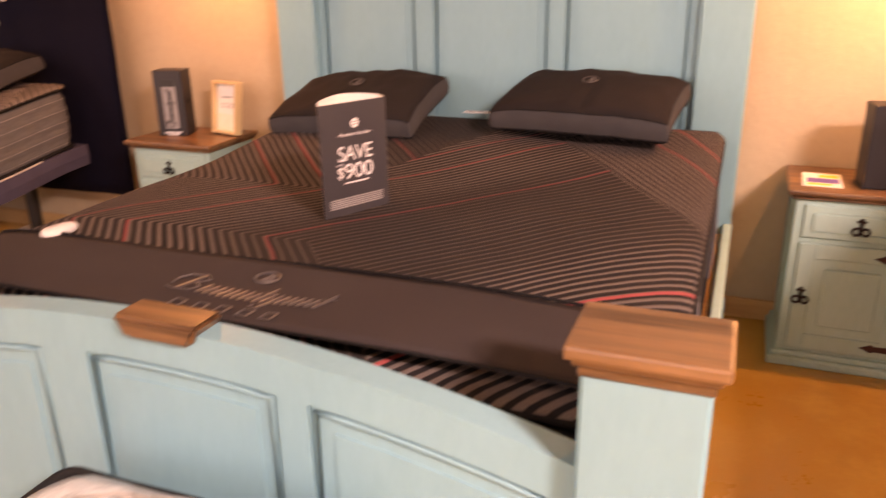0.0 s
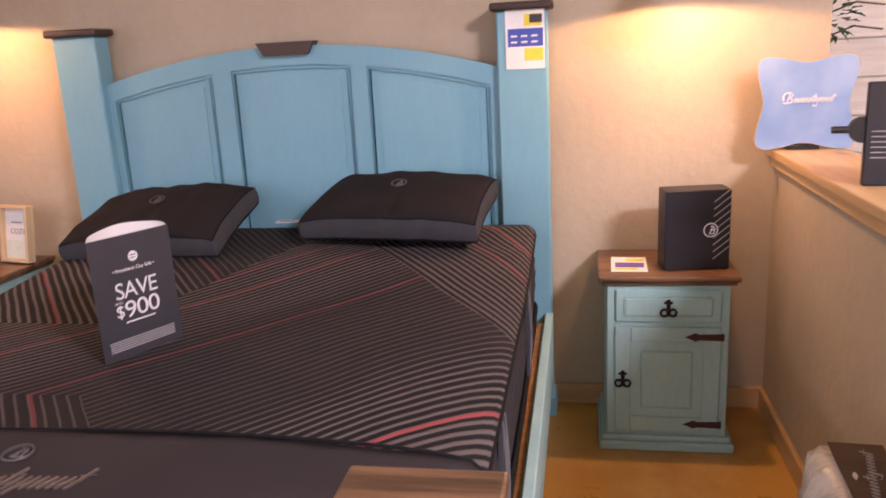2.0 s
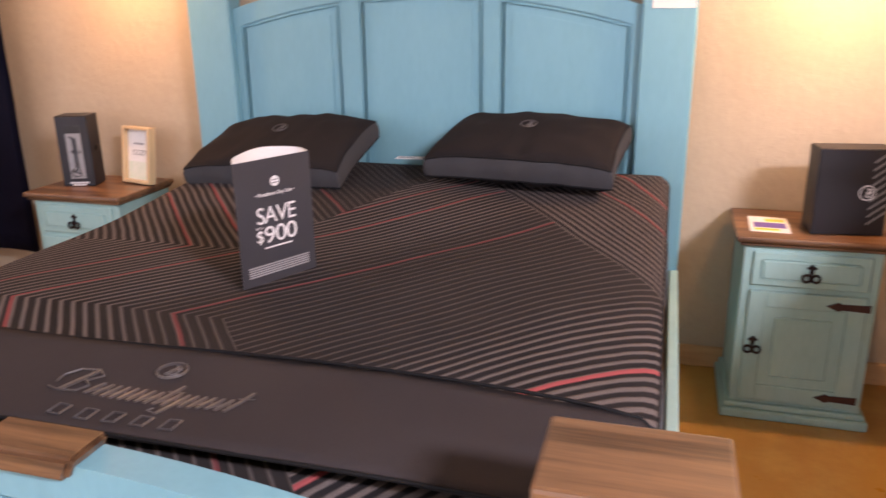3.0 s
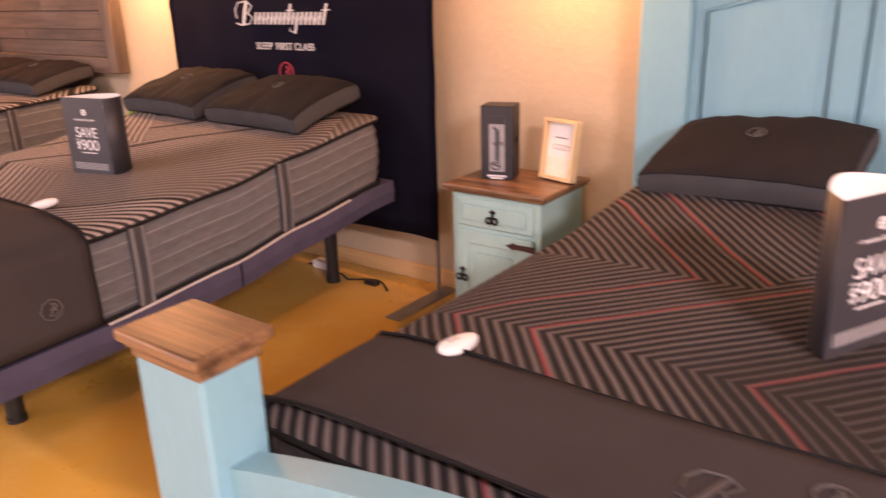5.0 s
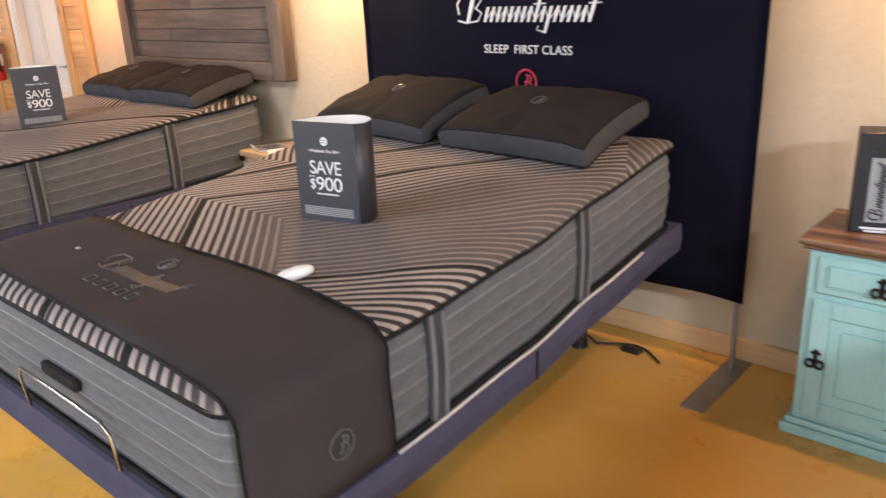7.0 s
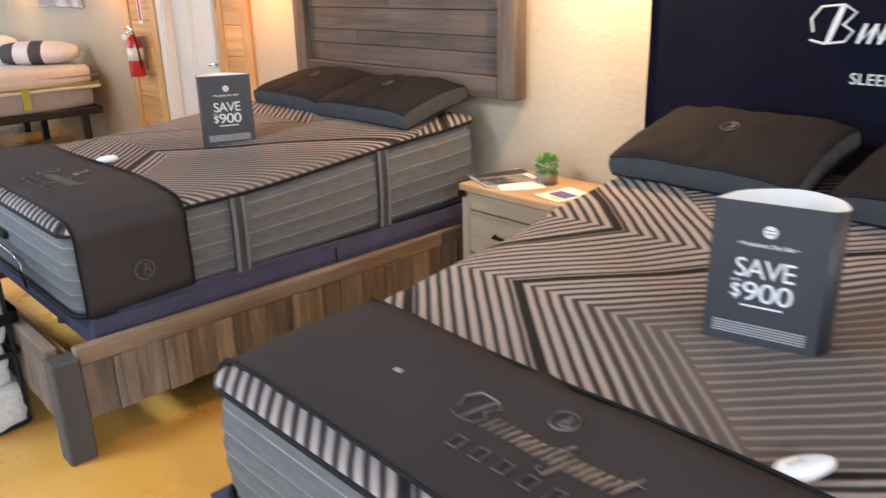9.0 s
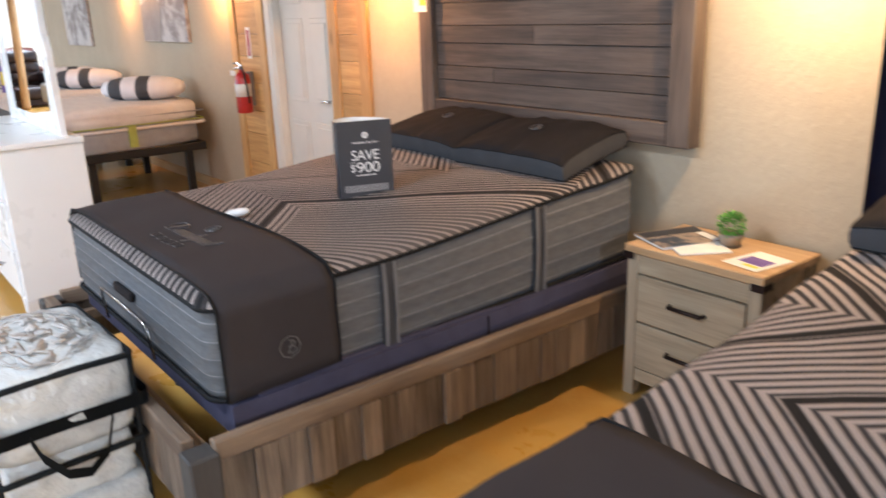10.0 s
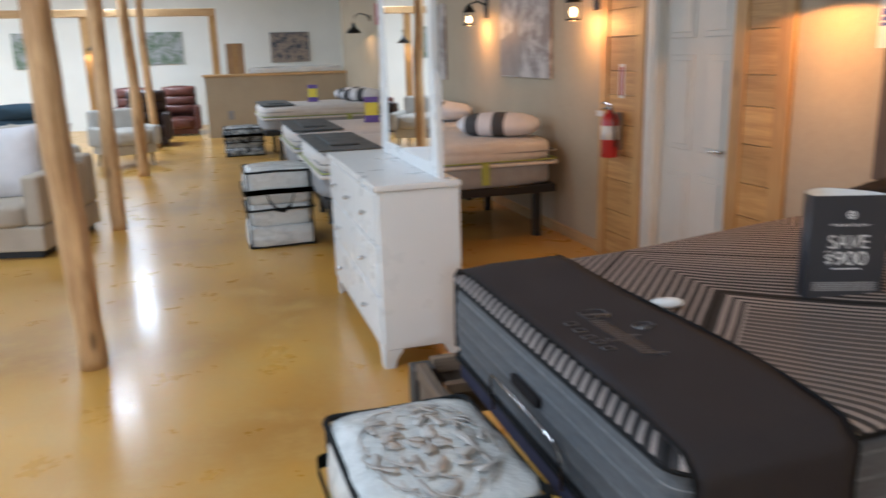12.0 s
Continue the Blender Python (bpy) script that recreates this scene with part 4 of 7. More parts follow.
def pillow(m, wd=0.65, dp=0.43, th=0.20, label="black gusseted pillow leaning on the headboard", group="black pillows"):
    """Plump gusseted pillow: domed, creased faces over a narrow grey side band, with drawn-out corners."""
    t = thing("pillow", m, label, "pillow", group)
    nx, ny = 34, 22
    seed = m.translation.x * 3.7

    def edge(u, v):
        x = wd / 2 * u * (1 - 0.022 * (1 - v * v)) * (1 - 0.02 * v)
        y = dp / 2 * v * (1 - 0.022 * (1 - u * u))
        return x + 0.004 * noise.noise(Vector((v * 5, u * 3, seed))), y + 0.005 * noise.noise(Vector((u * 6, v * 2, seed + 4)))

    def sag(u, v):
        return -0.014 * max(0, v) ** 2 * abs(u) ** 3 - 0.010 * max(0, -v) ** 2 * abs(u) ** 4

    def gus(u, v):
        return 0.080 * (1 - 0.20 * (abs(u) * abs(v)) ** 6)
    for side, nm in ((1, "top_face"), (-1, "bottom_face")):
        bm = bmesh.new()
        g = []
        for j in range(ny + 1):
            row = []
            for i in range(nx + 1):
                u, v = -1 + 2 * i / nx, -1 + 2 * j / ny
                u, v = math.copysign(1 - (1 - abs(u)) ** 1.25, u), math.copysign(1 - (1 - abs(v)) ** 1.25, v)
                x, y = edge(u, v)
                b = (max(0, 1 - u ** 2) * max(0, 1 - abs(v) ** 2.3)) ** 0.40
                fold = math.sin(10 * math.atan2(v, u * 1.5) + seed) * 0.0045 * (u * u + v * v) * (1 - max(abs(u), abs(v)) ** 8)
                z = side * (gus(u, v) / 2 + (th - 0.080) / 2 * b + fold) + 0.012 * b * noise.noise(Vector((x * 4, y * 5, side + seed)))
                z += 0.007 * noise.noise(Vector((x * 16, y * 9, seed))) * min(1, b * 3)
                z -= side * 0.014 * math.exp(-((u - 0.04) / 0.05) ** 2) * max(0, 0.5 - v) * min(1, b * 2)
                row.append(bm.verts.new((x, y, z + sag(u, v))))
            g.append(row)
        for j in range(ny):
            for i in range(nx):
                bm.faces.new((g[j][i], g[j][i + 1], g[j + 1][i + 1], g[j + 1][i])[::side])
        part(nm, bm, M["black"], t, smooth_faces=True)

    def ease(q):
        return math.copysign(1 - (1 - abs(q)) ** 1.25, q)
    per = [(ease(-1 + 2 * i / nx), -1) for i in range(nx)] + [(1, ease(-1 + 2 * j / ny)) for j in range(ny)] + [(ease(1 - 2 * i / nx), 1) for i in range(nx)] + [(-1, ease(1 - 2 * j / ny)) for j in range(ny)]
    bm = bmesh.new()
    rs = []
    for k in (-1, -0.45, 0.45, 1):
        rs.append([bm.verts.new((edge(u, v)[0] * (1.016 if abs(k) < 1 else 1.0), edge(u, v)[1] * (1.026 if abs(k) < 1 else 1.0), gus(u, v) / 2 * k + sag(u, v))) for u, v in per])
    for a, b in zip(rs, rs[1:]):
        for i in range(len(per)):
            j = (i + 1) % len(per)
            bm.faces.new((a[i], a[j], b[j], b[i]))
    part("gusset", bm, M["gusset"], t, "grey side band", smooth_faces=True)
    for s in (-1, 1):
        bm = bmesh.new()
        tube(bm, [(edge(u, v)[0], edge(u, v)[1], s * gus(u, v) / 2 + sag(u, v)) for u, v in per], 0.0032, 5, closed=True)
        part("piping", bm, M["piping"], t, smooth_faces=True)
    bm = ring_mark(bmesh.new(), 0.028, 0.0022)
    part("emblem", bm, M["thread_dark"], t, m=pose(-0.01, 0.02, th / 2 + 0.002, 3))
    return t


def sale_card(m, label, turn_back=1.0, flap=False):
    """Standing three-sided offer card: printed front, second side, curved open back."""
    t = thing("sale_card", m, label, "sign", "standing offer cards")
    h, w, d = 0.302, 0.218, 0.0016
    t.scale = (1.045, 1.045, 1.045)
    part("front", boxed(-w / 2, w / 2, -d, 0, 0.0, h), M["card"], t)
    knots = [(-w / 2, 0.0006), (-w / 2 + 0.020 + 0.04 * turn_back, 0.075), (0.0 + 0.07 * turn_back, 0.135), (w / 2 - 0.020 + 0.04 * turn_back, 0.070), (w / 2, 0.0006)]
    if flap:
        knots = [(-w / 2, 0.0006), (-w / 2 + 0.035, 0.085), (0.02, 0.140), (w / 2 - 0.01, 0.105), (w / 2 + 0.020, 0.045), (w / 2 + 0.016, 0.016), (w / 2, 0.0006)]
    curve = []
    for k in range(len(knots) - 1):
        a, b, c, e = (Vector(knots[min(max(q, 0), len(knots) - 1)]) for q in (k - 1, k, k + 1, k + 2))
        for i in range(6):
            x = i / 6
            curve.append(0.5 * (2 * b + (c - a) * x + (2 * a - 5 * b + 4 * c - e) * x * x + (3 * b - a - 3 * c + e) * x ** 3))
    curve.append(Vector(knots[-1]))
    for off, mt, lab in ((0.0, "card", ""), (0.0016, "card_white", "white inner side of the card")):
        bm = bmesh.new()
        mid = Vector((0.0, 0.06))
        pts = [p + (mid - p).normalized() * off for p in curve]
        for p, q in zip(pts, pts[1:]):
            bm.faces.new([bm.verts.new(c) for c in ((p.x, p.y, 0), (q.x, q.y, 0), (q.x, q.y, h - off * 0.2), (p.x, p.y, h - off * 0.2))])
        bmesh.ops.remove_doubles(bm, verts=bm.verts, dist=1e-5)
        bmesh.ops.recalc_face_normals(bm, faces=bm.faces)
        bmesh.ops.solidify(bm, geom=list(bm.faces), thickness=0.0006)
        part("back" if mt == "card" else "back_lining", bm, M[mt], t, lab, smooth_faces=True)
    part("front_lining", boxed(-w / 2 + 0.002, w / 2 - 0.002, 0.0003, 0.0012, 0.0, h - 0.0005), M["card_white"], t)
    up = Euler((radians(90), 0, 0)).to_matrix().to_4x4()

    def put(text, wide, tall, x, z, nm):
        """Writing fitted to a width and a height."""
        ob = letters(text, 0.1, M["print_white"], t, nm, Matrix.Identity(4), 0.0003, 0.92)
        xs, ys = [v.co.x for v in ob.data.vertices], [v.co.y for v in ob.data.vertices]
        kx, ky = wide / (max(xs) - min(xs)), tall / (max(ys) - min(ys))
        ob.matrix_basis = pose(x - kx * (max(xs) + min(xs)) / 2, -d - 0.0008, z - ky * (max(ys) + min(ys)) / 2) @ up @ Matrix.Diagonal((kx, ky, 1, 1))
    bm = bmesh.new()
    cyl(bm, (0.002, -d - 0.0012, 0.246), (0.002, -d + 0.0002, 0.246), 0.0125, seg=20)
    part("emblem", bm, M["print_white"], t)
    for dz in (-0.004, 0.003):
        part("emblem_stroke", boxed(-0.007, 0.010, -d - 0.0016, -d - 0.001, 0.2455 + dz, 0.2475 + dz), M["card"], t)
    put("\u2022 Presidents Day Sale \u2022", 0.112, 0.0115, 0.0, 0.2165, "small_line")
    put("SAVE", 0.112, 0.040, 0.0, 0.168, "large_line")
    put("UP TO", 0.020, 0.0055, -0.052, 0.139, "tiny_line")
    put("$", 0.019, 0.034, -0.051, 0.116, "dollar_sign")
    put("900", 0.094, 0.041, 0.009, 0.119, "amount")
    part("rule", boxed(-0.040, 0.040, -d - 0.001, -d + 0.0002, 0.086, 0.0895), M["print_white"], t)
    for i in range(5):
        part("fine_print", boxed(-0.090, 0.088, -d - 0.0008, -d + 0.0002, 0.022 + i * 0.0056, 0.0252 + i * 0.0056), M["grey_print"], t)
    return t


def remote(m, parent_label="white bed remote resting on the mattress"):
    """Smooth egg-tapered hand control with a strip of keys."""
    t = thing("bed_remote", m, parent_label, "remote", "bed remotes")
    bm = bmesh.new()
    bmesh.ops.create_uvsphere(bm, u_segments=24, v_segments=14, radius=1.0)
    for v in bm.verts:
        c = v.co.copy()
        taper = 1.0 - 0.35 * c.y
        v.co = Vector((0.024 * math.copysign(abs(c.x) ** 0.8, c.x) * taper, 0.051 * c.y, 0.016 + 0.016 * math.copysign(abs(c.z) ** 0.7, c.z)))
    part("shell", bm, M["white_plastic"], t, smooth_faces=True)
    part("button_strip", boxed(-0.006, 0.006, -0.03, 0.0, 0.0312, 0.0326), M["deck_white"], t)
    return t


# ---------------------------------------------------------------- first bed: turquoise frame
BX = 0.045
bed = thing("wooden_bed", pose(BX, 0, 0), "turquoise painted wooden bed with arched panels and brown caps", "bed", "bed frames")


def arch(zc, zs, half):
    return lambda x: zc - (zc - zs) * (abs(x) / half) ** 2


def arched_board(parent, y0, y1, zc, zs, low, half, stiles, group_name):
    """Arched frame and panel board: rails, stiles, sunk panels with a bead."""
    board = new(group_name)
    board.parent = parent
    top = arch(zc, zs, half)
    inner = arch(zc - 0.075, zs - 0.075, half)
    part("sunk_panel", arch_strip(bmesh.new(), -half, half, lambda x: low + 0.05, lambda x: inner(x) + 0.01, y0 + 0.010, y1 - 0.004), M["turq"], board)
    part("arched_rail", arch_strip(bmesh.new(), -half, half, inner, top, y0, y1), M["turq"], board)
    part("bottom_rail", boxed(-half, half, y0, y1, low, low + 0.10, 0.004), M["turq"], board)
    xs = stiles
    for a, b in xs:
        part("stile", arch_strip(bmesh.new(), a, b, lambda x: low + 0.10, inner, y0 + 0.001, y1 - 0.001, 3), M["turq"], board)
    # beads round every panel
    edges = [x for ab in xs for x in ab][1:-1]
    for a, b in zip(edges[0::2], edges[1::2]):
        bm = bmesh.new()
        loop = [(a + 0.012, y0 + 0.007, low + 0.115)]
        loop += [(x, y0 + 0.007, inner(x) - 0.012) for x in [a + 0.012 + (b - a - 0.024) * i / 10 for i in range(11)]]
        loop += [(b - 0.012, y0 + 0.007, low + 0.115)]
        tube(bm, loop, 0.0055, 6, closed=True)
        part("bead", bm, M["turq"], board, smooth_faces=True)
        bm = bmesh.new()
        g = 0.045
        arch_strip(bm, a + g, b - g, lambda x: low + 0.15, lambda x: inner(x) - g, y0 + 0.0065, y0 + 0.012, 8)
        part("raised_field", bm, M["turq"], board)
    return board


head = arched_board(bed, -0.10, -0.05, 1.545, 1.425, 0.45, 0.822, ((-0.822, -0.79), (-0.345, -0.262), (0.240, 0.305), (0.79, 0.822)), "headboard")
head.location.x = -BX
foot = arched_board(bed, -2.33, -2.27, 0.845, 0.735, 0.14, 0.80, ((-0.80, -0.765), (-0.235, -0.125), (0.285, 0.345), (0.765, 0.80)), "footboard")


def cap_block(bm, x0, x1, y0, y1, z0, z1):
    """Moulded cap: a plate over two small steps."""
    box(bm, x0, x1, y0, y1, z1 - 0.022, z1, 0.006, 2)
    box(bm, x0 + 0.010, x1 - 0.010, y0 + 0.010, y1 - 0.010, z1 - 0.034, z1 - 0.022, 0.003)
    box(bm, x0 + 0.017, x1 - 0.017, y0 + 0.017, y1 - 0.017, z0, z1 - 0.034, 0.003)
    return bm


for s in (-1, 1):
    x0, x1 = (0.80, 0.97) if s > 0 else (-0.97, -0.80)
    hx0, hx1 = (0.823 - BX, 1.013 - BX) if s > 0 else (-1.015 - BX, -0.823 - BX)
    part("head_post", boxed(hx0, hx1, -0.135, -0.03, 0, 1.625, 0.006), M["turq"], bed)
    part("post_foot", boxed(hx0 - 0.012, hx1 + 0.012, -0.15, -0.022, 0, 0.09, 0.006), M["turq"], bed)
    part("head_cap", boxed(hx0 - 0.022, hx1 + 0.022, -0.16, -0.018, 1.626, 1.655, 0.012, 3), M["cap_dark"], bed, "dark brown rounded cap")
    part("foot_post", boxed(x0 - 0.002, x1 + 0.002, -2.362, -2.243, 0, 0.914, 0.006), M["turq"], bed)
    part("foot_cap", cap_block(bmesh.new(), x0 - 0.022, x1 + 0.022, -2.382, -2.223, 0.905, 0.957), M["capwood_y"], bed, "brown stained moulded cap")
    part("side_rail", boxed(s * 0.955 - 0.016, s * 0.955 + 0.016, -2.243, -0.135, 0.22, 0.45, 0.004), M["mint"], bed)
    part("rail_ledger", boxed(s * 0.921 - 0.015, s * 0.921 + 0.015, -2.243, -0.135, 0.24, 0.405, 0.003), M["pine_x"], bed, "bare pine ledger")
bm = prism(bmesh.new(), ((-0.18, 1.56), (0.06, 1.56), (0.03, 1.508), (-0.15, 1.508)), "y", -0.125, -0.055)
part("head_block", bm, M["cap_dark"], bed, "dark brown top block")
bm = prism(bmesh.new(), ((-0.035, 0.862), (0.15, 0.862), (0.128, 0.820), (-0.012, 0.820)), "y", -2.345, -2.262)
bmesh.ops.bevel(bm, geom=list(bm.edges), offset=0.008, segments=2, affect="EDGES")
part("foot_block", bm, M["capwood_y"], bed, "brown stained top block")
for i in range(9):
    part("slat", boxed(-0.905, 0.905, -2.1 + i * 0.24, -2.02 + i * 0.24, 0.405, 0.425), M["pine_x"], bed)

rise1 = lerp_profile([(0, 0.0), (1.2, 0.005), (1.75, 0.045), (2.03, 0.085)])
mattress("mattress", pose(BX, -2.205, 0.428), 1.83, 2.04, 0.313, rise1, M["top_large"], M["side_black"], "black striped king mattress with red accent lines on the turquoise bed", (0.6, 1.45), (-1, 1), "mattresses")
runner(pose(BX, -2.205, 0.428), 1.83, 0.03, 0.345, 0.313, rise1, 0.22, "charcoal foot cover across the king mattress", mark_x=0.02, mark_y=0.165)
pillow(pose(0.470, -0.325, 0.938, 13, 0, -7), dp=0.41, th=0.165, label="black gusseted pillow with grey band against the turquoise headboard")
pillow(pose(-0.480, -0.385, 0.905, 16, -2, -2), wd=0.62, th=0.165, label="black gusseted pillow with grey band against the turquoise headboard")
sale_card(pose(0.010, -1.392, 0.772, 0, 0, 64), "charcoal three-sided offer card on the striped king mattress", 0.9)
remote(pose(-0.640, -1.842, 0.774, 0, 0, -10))
for x, r in ((-0.02, 4), (0.075, -6)):
    t = thing("mattress_tag", pose(x, -0.235, 0.862, 0, 0, r), "white sewn label lying on the mattress head", "label", "sewn labels")
    part("cloth", boxed(-0.055, 0.055, -0.022, 0.022, 0, 0.003, 0.001), M["card_white"], t)
    part("print", boxed(-0.045, 0.02, -0.012, 0.010, 0.003, 0.0034), M["grey_print"], t)


def price_sheet(m, wd, hd, label):
    t = thing("price_sheet", m, label, "paper sign", "price sheets")
    part("sheet", boxed(-wd / 2, wd / 2, -0.0008, 0, -hd / 2, hd / 2), M["paper"], t)
    part("blue_field", boxed(-wd * 0.44, wd * 0.46, -0.0016, -0.0008, -hd * 0.12, hd * 0.18), M["ink_blue"], t)
    part("yellow_field", boxed(-wd * 0.02, wd * 0.46, -0.0016, -0.0008, -hd * 0.36, -hd * 0.15), M["ink_yellow"], t)
    part("yellow_burst", boxed(-wd * 0.02, wd * 0.42, -0.0016, -0.0008, hd * 0.22, hd * 0.42), M["ink_yellow"], t)
    part("dark_badge", boxed(wd * 0.12, wd * 0.44, -0.0022, -0.0016, hd * 0.27, hd * 0.41), M["card"], t)
    for i in range(3):
        for j in range(2):
            part("print_bar", boxed(-wd * 0.36 + i * wd * 0.26, -wd * 0.2 + i * wd * 0.26, -0.0022, -0.0016, -hd * 0.06 + j * hd * 0.1, -hd * 0.03 + j * hd * 0.1), M["print_white"], t)
    return t


price_sheet(pose(0.93, -0.1375, 1.52), 0.145, 0.215, "white price sheet with blue and yellow fields on the bed post")


# ---------------------------------------------------------------- mint nightstands
def trefoil_pull(name, parent, x, y, z, s=1.0):
    bm = bmesh.new()
    box(bm, x - 0.007 * s, x + 0.007 * s, y - 0.006, y, z - 0.008, z + 0.030 * s, 0.003)
    box(bm, x - 0.016 * s, x + 0.016 * s, y - 0.005, y, z + 0.012 * s, z + 0.022 * s, 0.003)
    for cx in (-0.015, 0.015):
        tube(bm, [(x + cx * s + 0.012 * s * math.cos(a), y - 0.009, z - 0.018 * s + 0.013 * s * math.sin(a)) for a in [i * math.pi / 6 for i in range(12)]], 0.0045 * s, 6, closed=True)
    tube(bm, [(x, y - 0.006, z + 0.0), (x, y - 0.012, z - 0.010), (x, y - 0.010, z - 0.028 * s)], 0.005, 6)
    return part(name, bm, M["iron"], parent, "dark iron pull")


def nightstand(m, label, hinge=1):
    t = thing("nightstand", m, label, "nightstand", "mint nightstands")
    W, D, Hh = 0.215, 0.36, 0.645
    part("carcass", boxed(-W, W, -D, 0, 0.05, Hh, 0.004), M["mint"], t)
    bm = bmesh.new()
    box(bm, -W - 0.028, W + 0.028, -D - 0.028, 0.004, 0.0, 0.035, 0.006)
    box(bm, -W - 0.016, W + 0.016, -D - 0.016, 0.003, 0.035, 0.058, 0.008, 2)
    part("plinth", bm, M["mint"], t)
    bm = bmesh.new()
    box(bm, -W - 0.03, W + 0.03, -D - 0.03, 0.004, Hh + 0.014, Hh + 0.036, 0.008, 2)
    box(bm, -W - 0.018, W + 0.018, -D - 0.018, 0.002, Hh, Hh + 0.014, 0.004)
    part("top", bm, M["walnut_x"], t, "dark stained wooden top")
    dr = new("drawer")
    dr.parent = t
    part("front", boxed(-0.185, 0.185, -D - 0.012, -D + 0.002, 0.505, 0.628, 0.005), M["mint"], dr)
    part("field", boxed(-0.155, 0.155, -D - 0.020, -D - 0.010, 0.530, 0.603, 0.008), M["mint"], dr)
    trefoil_pull("pull", dr, 0, -D - 0.020, 0.566)
    d = new("door")
    d.parent = t
    part("leaf", boxed(-0.185, 0.185, -D - 0.008, -D + 0.002, 0.075, 0.487, 0.003), M["mint"], d)
    bm = bmesh.new()
    for a, b, c, e in ((-0.185, -0.130, 0.075, 0.487), (0.125, 0.185, 0.075, 0.487), (-0.130, 0.125, 0.430, 0.487), (-0.130, 0.125, 0.075, 0.135)):
        box(bm, a, b, -D - 0.016, -D - 0.006, c, e, 0.003)
    part("frame", bm, M["mint"], d)
    part("field", boxed(-0.095, 0.090, -D - 0.014, -D - 0.007, 0.170, 0.395, 0.006), M["mint"], d)
    trefoil_pull("pull", d, -0.158, -D - 0.016, 0.29)
    for z in (0.452, 0.110):
        bm = prism(bmesh.new(), ((0.195, z - 0.013), (0.195, z + 0.013), (0.11, z + 0.010), (0.095, z + 0.016), (0.085, z + 0.010), (0.06, z), (0.085, z - 0.010), (0.095, z - 0.016), (0.11, z - 0.010)), "y", -D - 0.020, -D - 0.015)
        part("strap_hinge", bm, M["rust"], d, "rust-brown spear strap hinge")
    return t


nightstand(pose(1.435, -0.022, 0), "mint green nightstand with dark wood top beside the half wall")
nightstand(pose(-1.485, -0.048, 0), "mint green nightstand with dark wood top between two beds")

# black box and flyer on the first one
t = thing("display_box", pose(1.532, -0.265, 0.682, 0, 0, 8), "black product box with striped corner on the nightstand", "box", "product boxes")
part("carton", boxed(-0.115, 0.115, -0.055, 0.055, 0, 0.29, 0.003), M["box_black"], t)
bm = bmesh.new()
for i in range(9):
    z = 0.035 + i * 0.026
    prism(bm, ((0.055, z), (0.112, z + 0.045), (0.112, z + 0.051), (0.055, z + 0.006)), "y", -0.0565, -0.0548)
part("striped_corner", bm, M["grey_print"], t)
part("emblem", ring_mark(bmesh.new(), 0.024, 0.0022), M["print_white"], t, m=pose(0.045, -0.0562, 0.145, 90))
t = thing("flyer", pose(1.305, -0.245, 0.682, 0, 0, -2), "white flyer with blue and yellow print on the nightstand", "paper", "flyers")
part("sheet", boxed(-0.065, 0.065, -0.1, 0.1, 0, 0.0012), M["paper"], t)
part("blue_band", boxed(-0.05, 0.055, -0.045, 0.02, 0.0012, 0.0018), M["ink_purple"], t)
part("yellow_band", boxed(-0.01, 0.055, 0.035, 0.07, 0.0012, 0.0018), M["ink_yellow"], t)
part("yellow_band", boxed(-0.05, 0.03, -0.08, -0.055, 0.0012, 0.0018), M["ink_yellow"], t)

# narrow box and small framed print on the second one
t = thing("display_box", pose(-1.578, -0.215, 0.682, 0, 0, 17), "tall black product box with window on the nightstand", "box", "product boxes")
part("carton", boxed(-0.070, 0.070, -0.07, 0.045, 0, 0.31, 0.003), M["box_black"], t)
part("window", boxed(-0.032, 0.034, -0.0715, -0.0698, 0.035, 0.265), M["grey_print"], t, "grey fabric behind the box window")
part("window_top", boxed(-0.032, 0.034, -0.0725, -0.0698, 0.235, 0.268), M["black_plastic"], t)
bm = script_mark(bmesh.new(), -0.085, 0.085, 0.026, lambda q: 0.0, 0.0028)
part("word_mark", bm, M["box_black"], t, m=pose(0.002, -0.0725, 0.135) @ Euler((radians(90), radians(-90), 0)).to_matrix().to_4x4())
part("caption", boxed(-0.042, 0.042, -0.0712, -0.0698, 0.012, 0.019), M["print_white"], t)
part("caption", boxed(-0.03, 0.03, -0.0712, -0.0698, 0.003, 0.009), M["print_white"], t)
part("tab", boxed(0.069, 0.078, -0.02, 0.0, 0.15, 0.175, 0.002), M["black_plastic"], t)
t = thing("picture_frame", pose(-1.328, -0.165, 0.683, -8, 0, -14), "small pale pine frame with a lettered print", "picture frame")
bm = bmesh.new()
for a, b, c, e in ((-0.088, -0.074, 0, 0.25), (0.074, 0.088, 0, 0.25), (-0.074, 0.074, 0, 0.014), (-0.074, 0.074, 0.236, 0.25)):
    box(bm, a, b, -0.03, 0.01, c, e, 0.002)
part("frame", bm, M["frame_pine"], t)
part("print", boxed(-0.074, 0.074, -0.006, 0.004, 0.014, 0.236), M["paper"], t)
part("green_wash", boxed(-0.07, 0.07, -0.0072, -0.006, 0.016, 0.095), M["print_green"], t)
up = Euler((radians(90), 0, 0)).to_matrix().to_4x4()
letters("COZY", 0.034, M["ink_grey"], t, "print_word", pose(0.005, -0.0075, 0.135) @ up, 0.0003)
part("print_line", boxed(-0.035, 0.03, -0.0072, -0.006, 0.172, 0.178), M["ink_grey"], t)

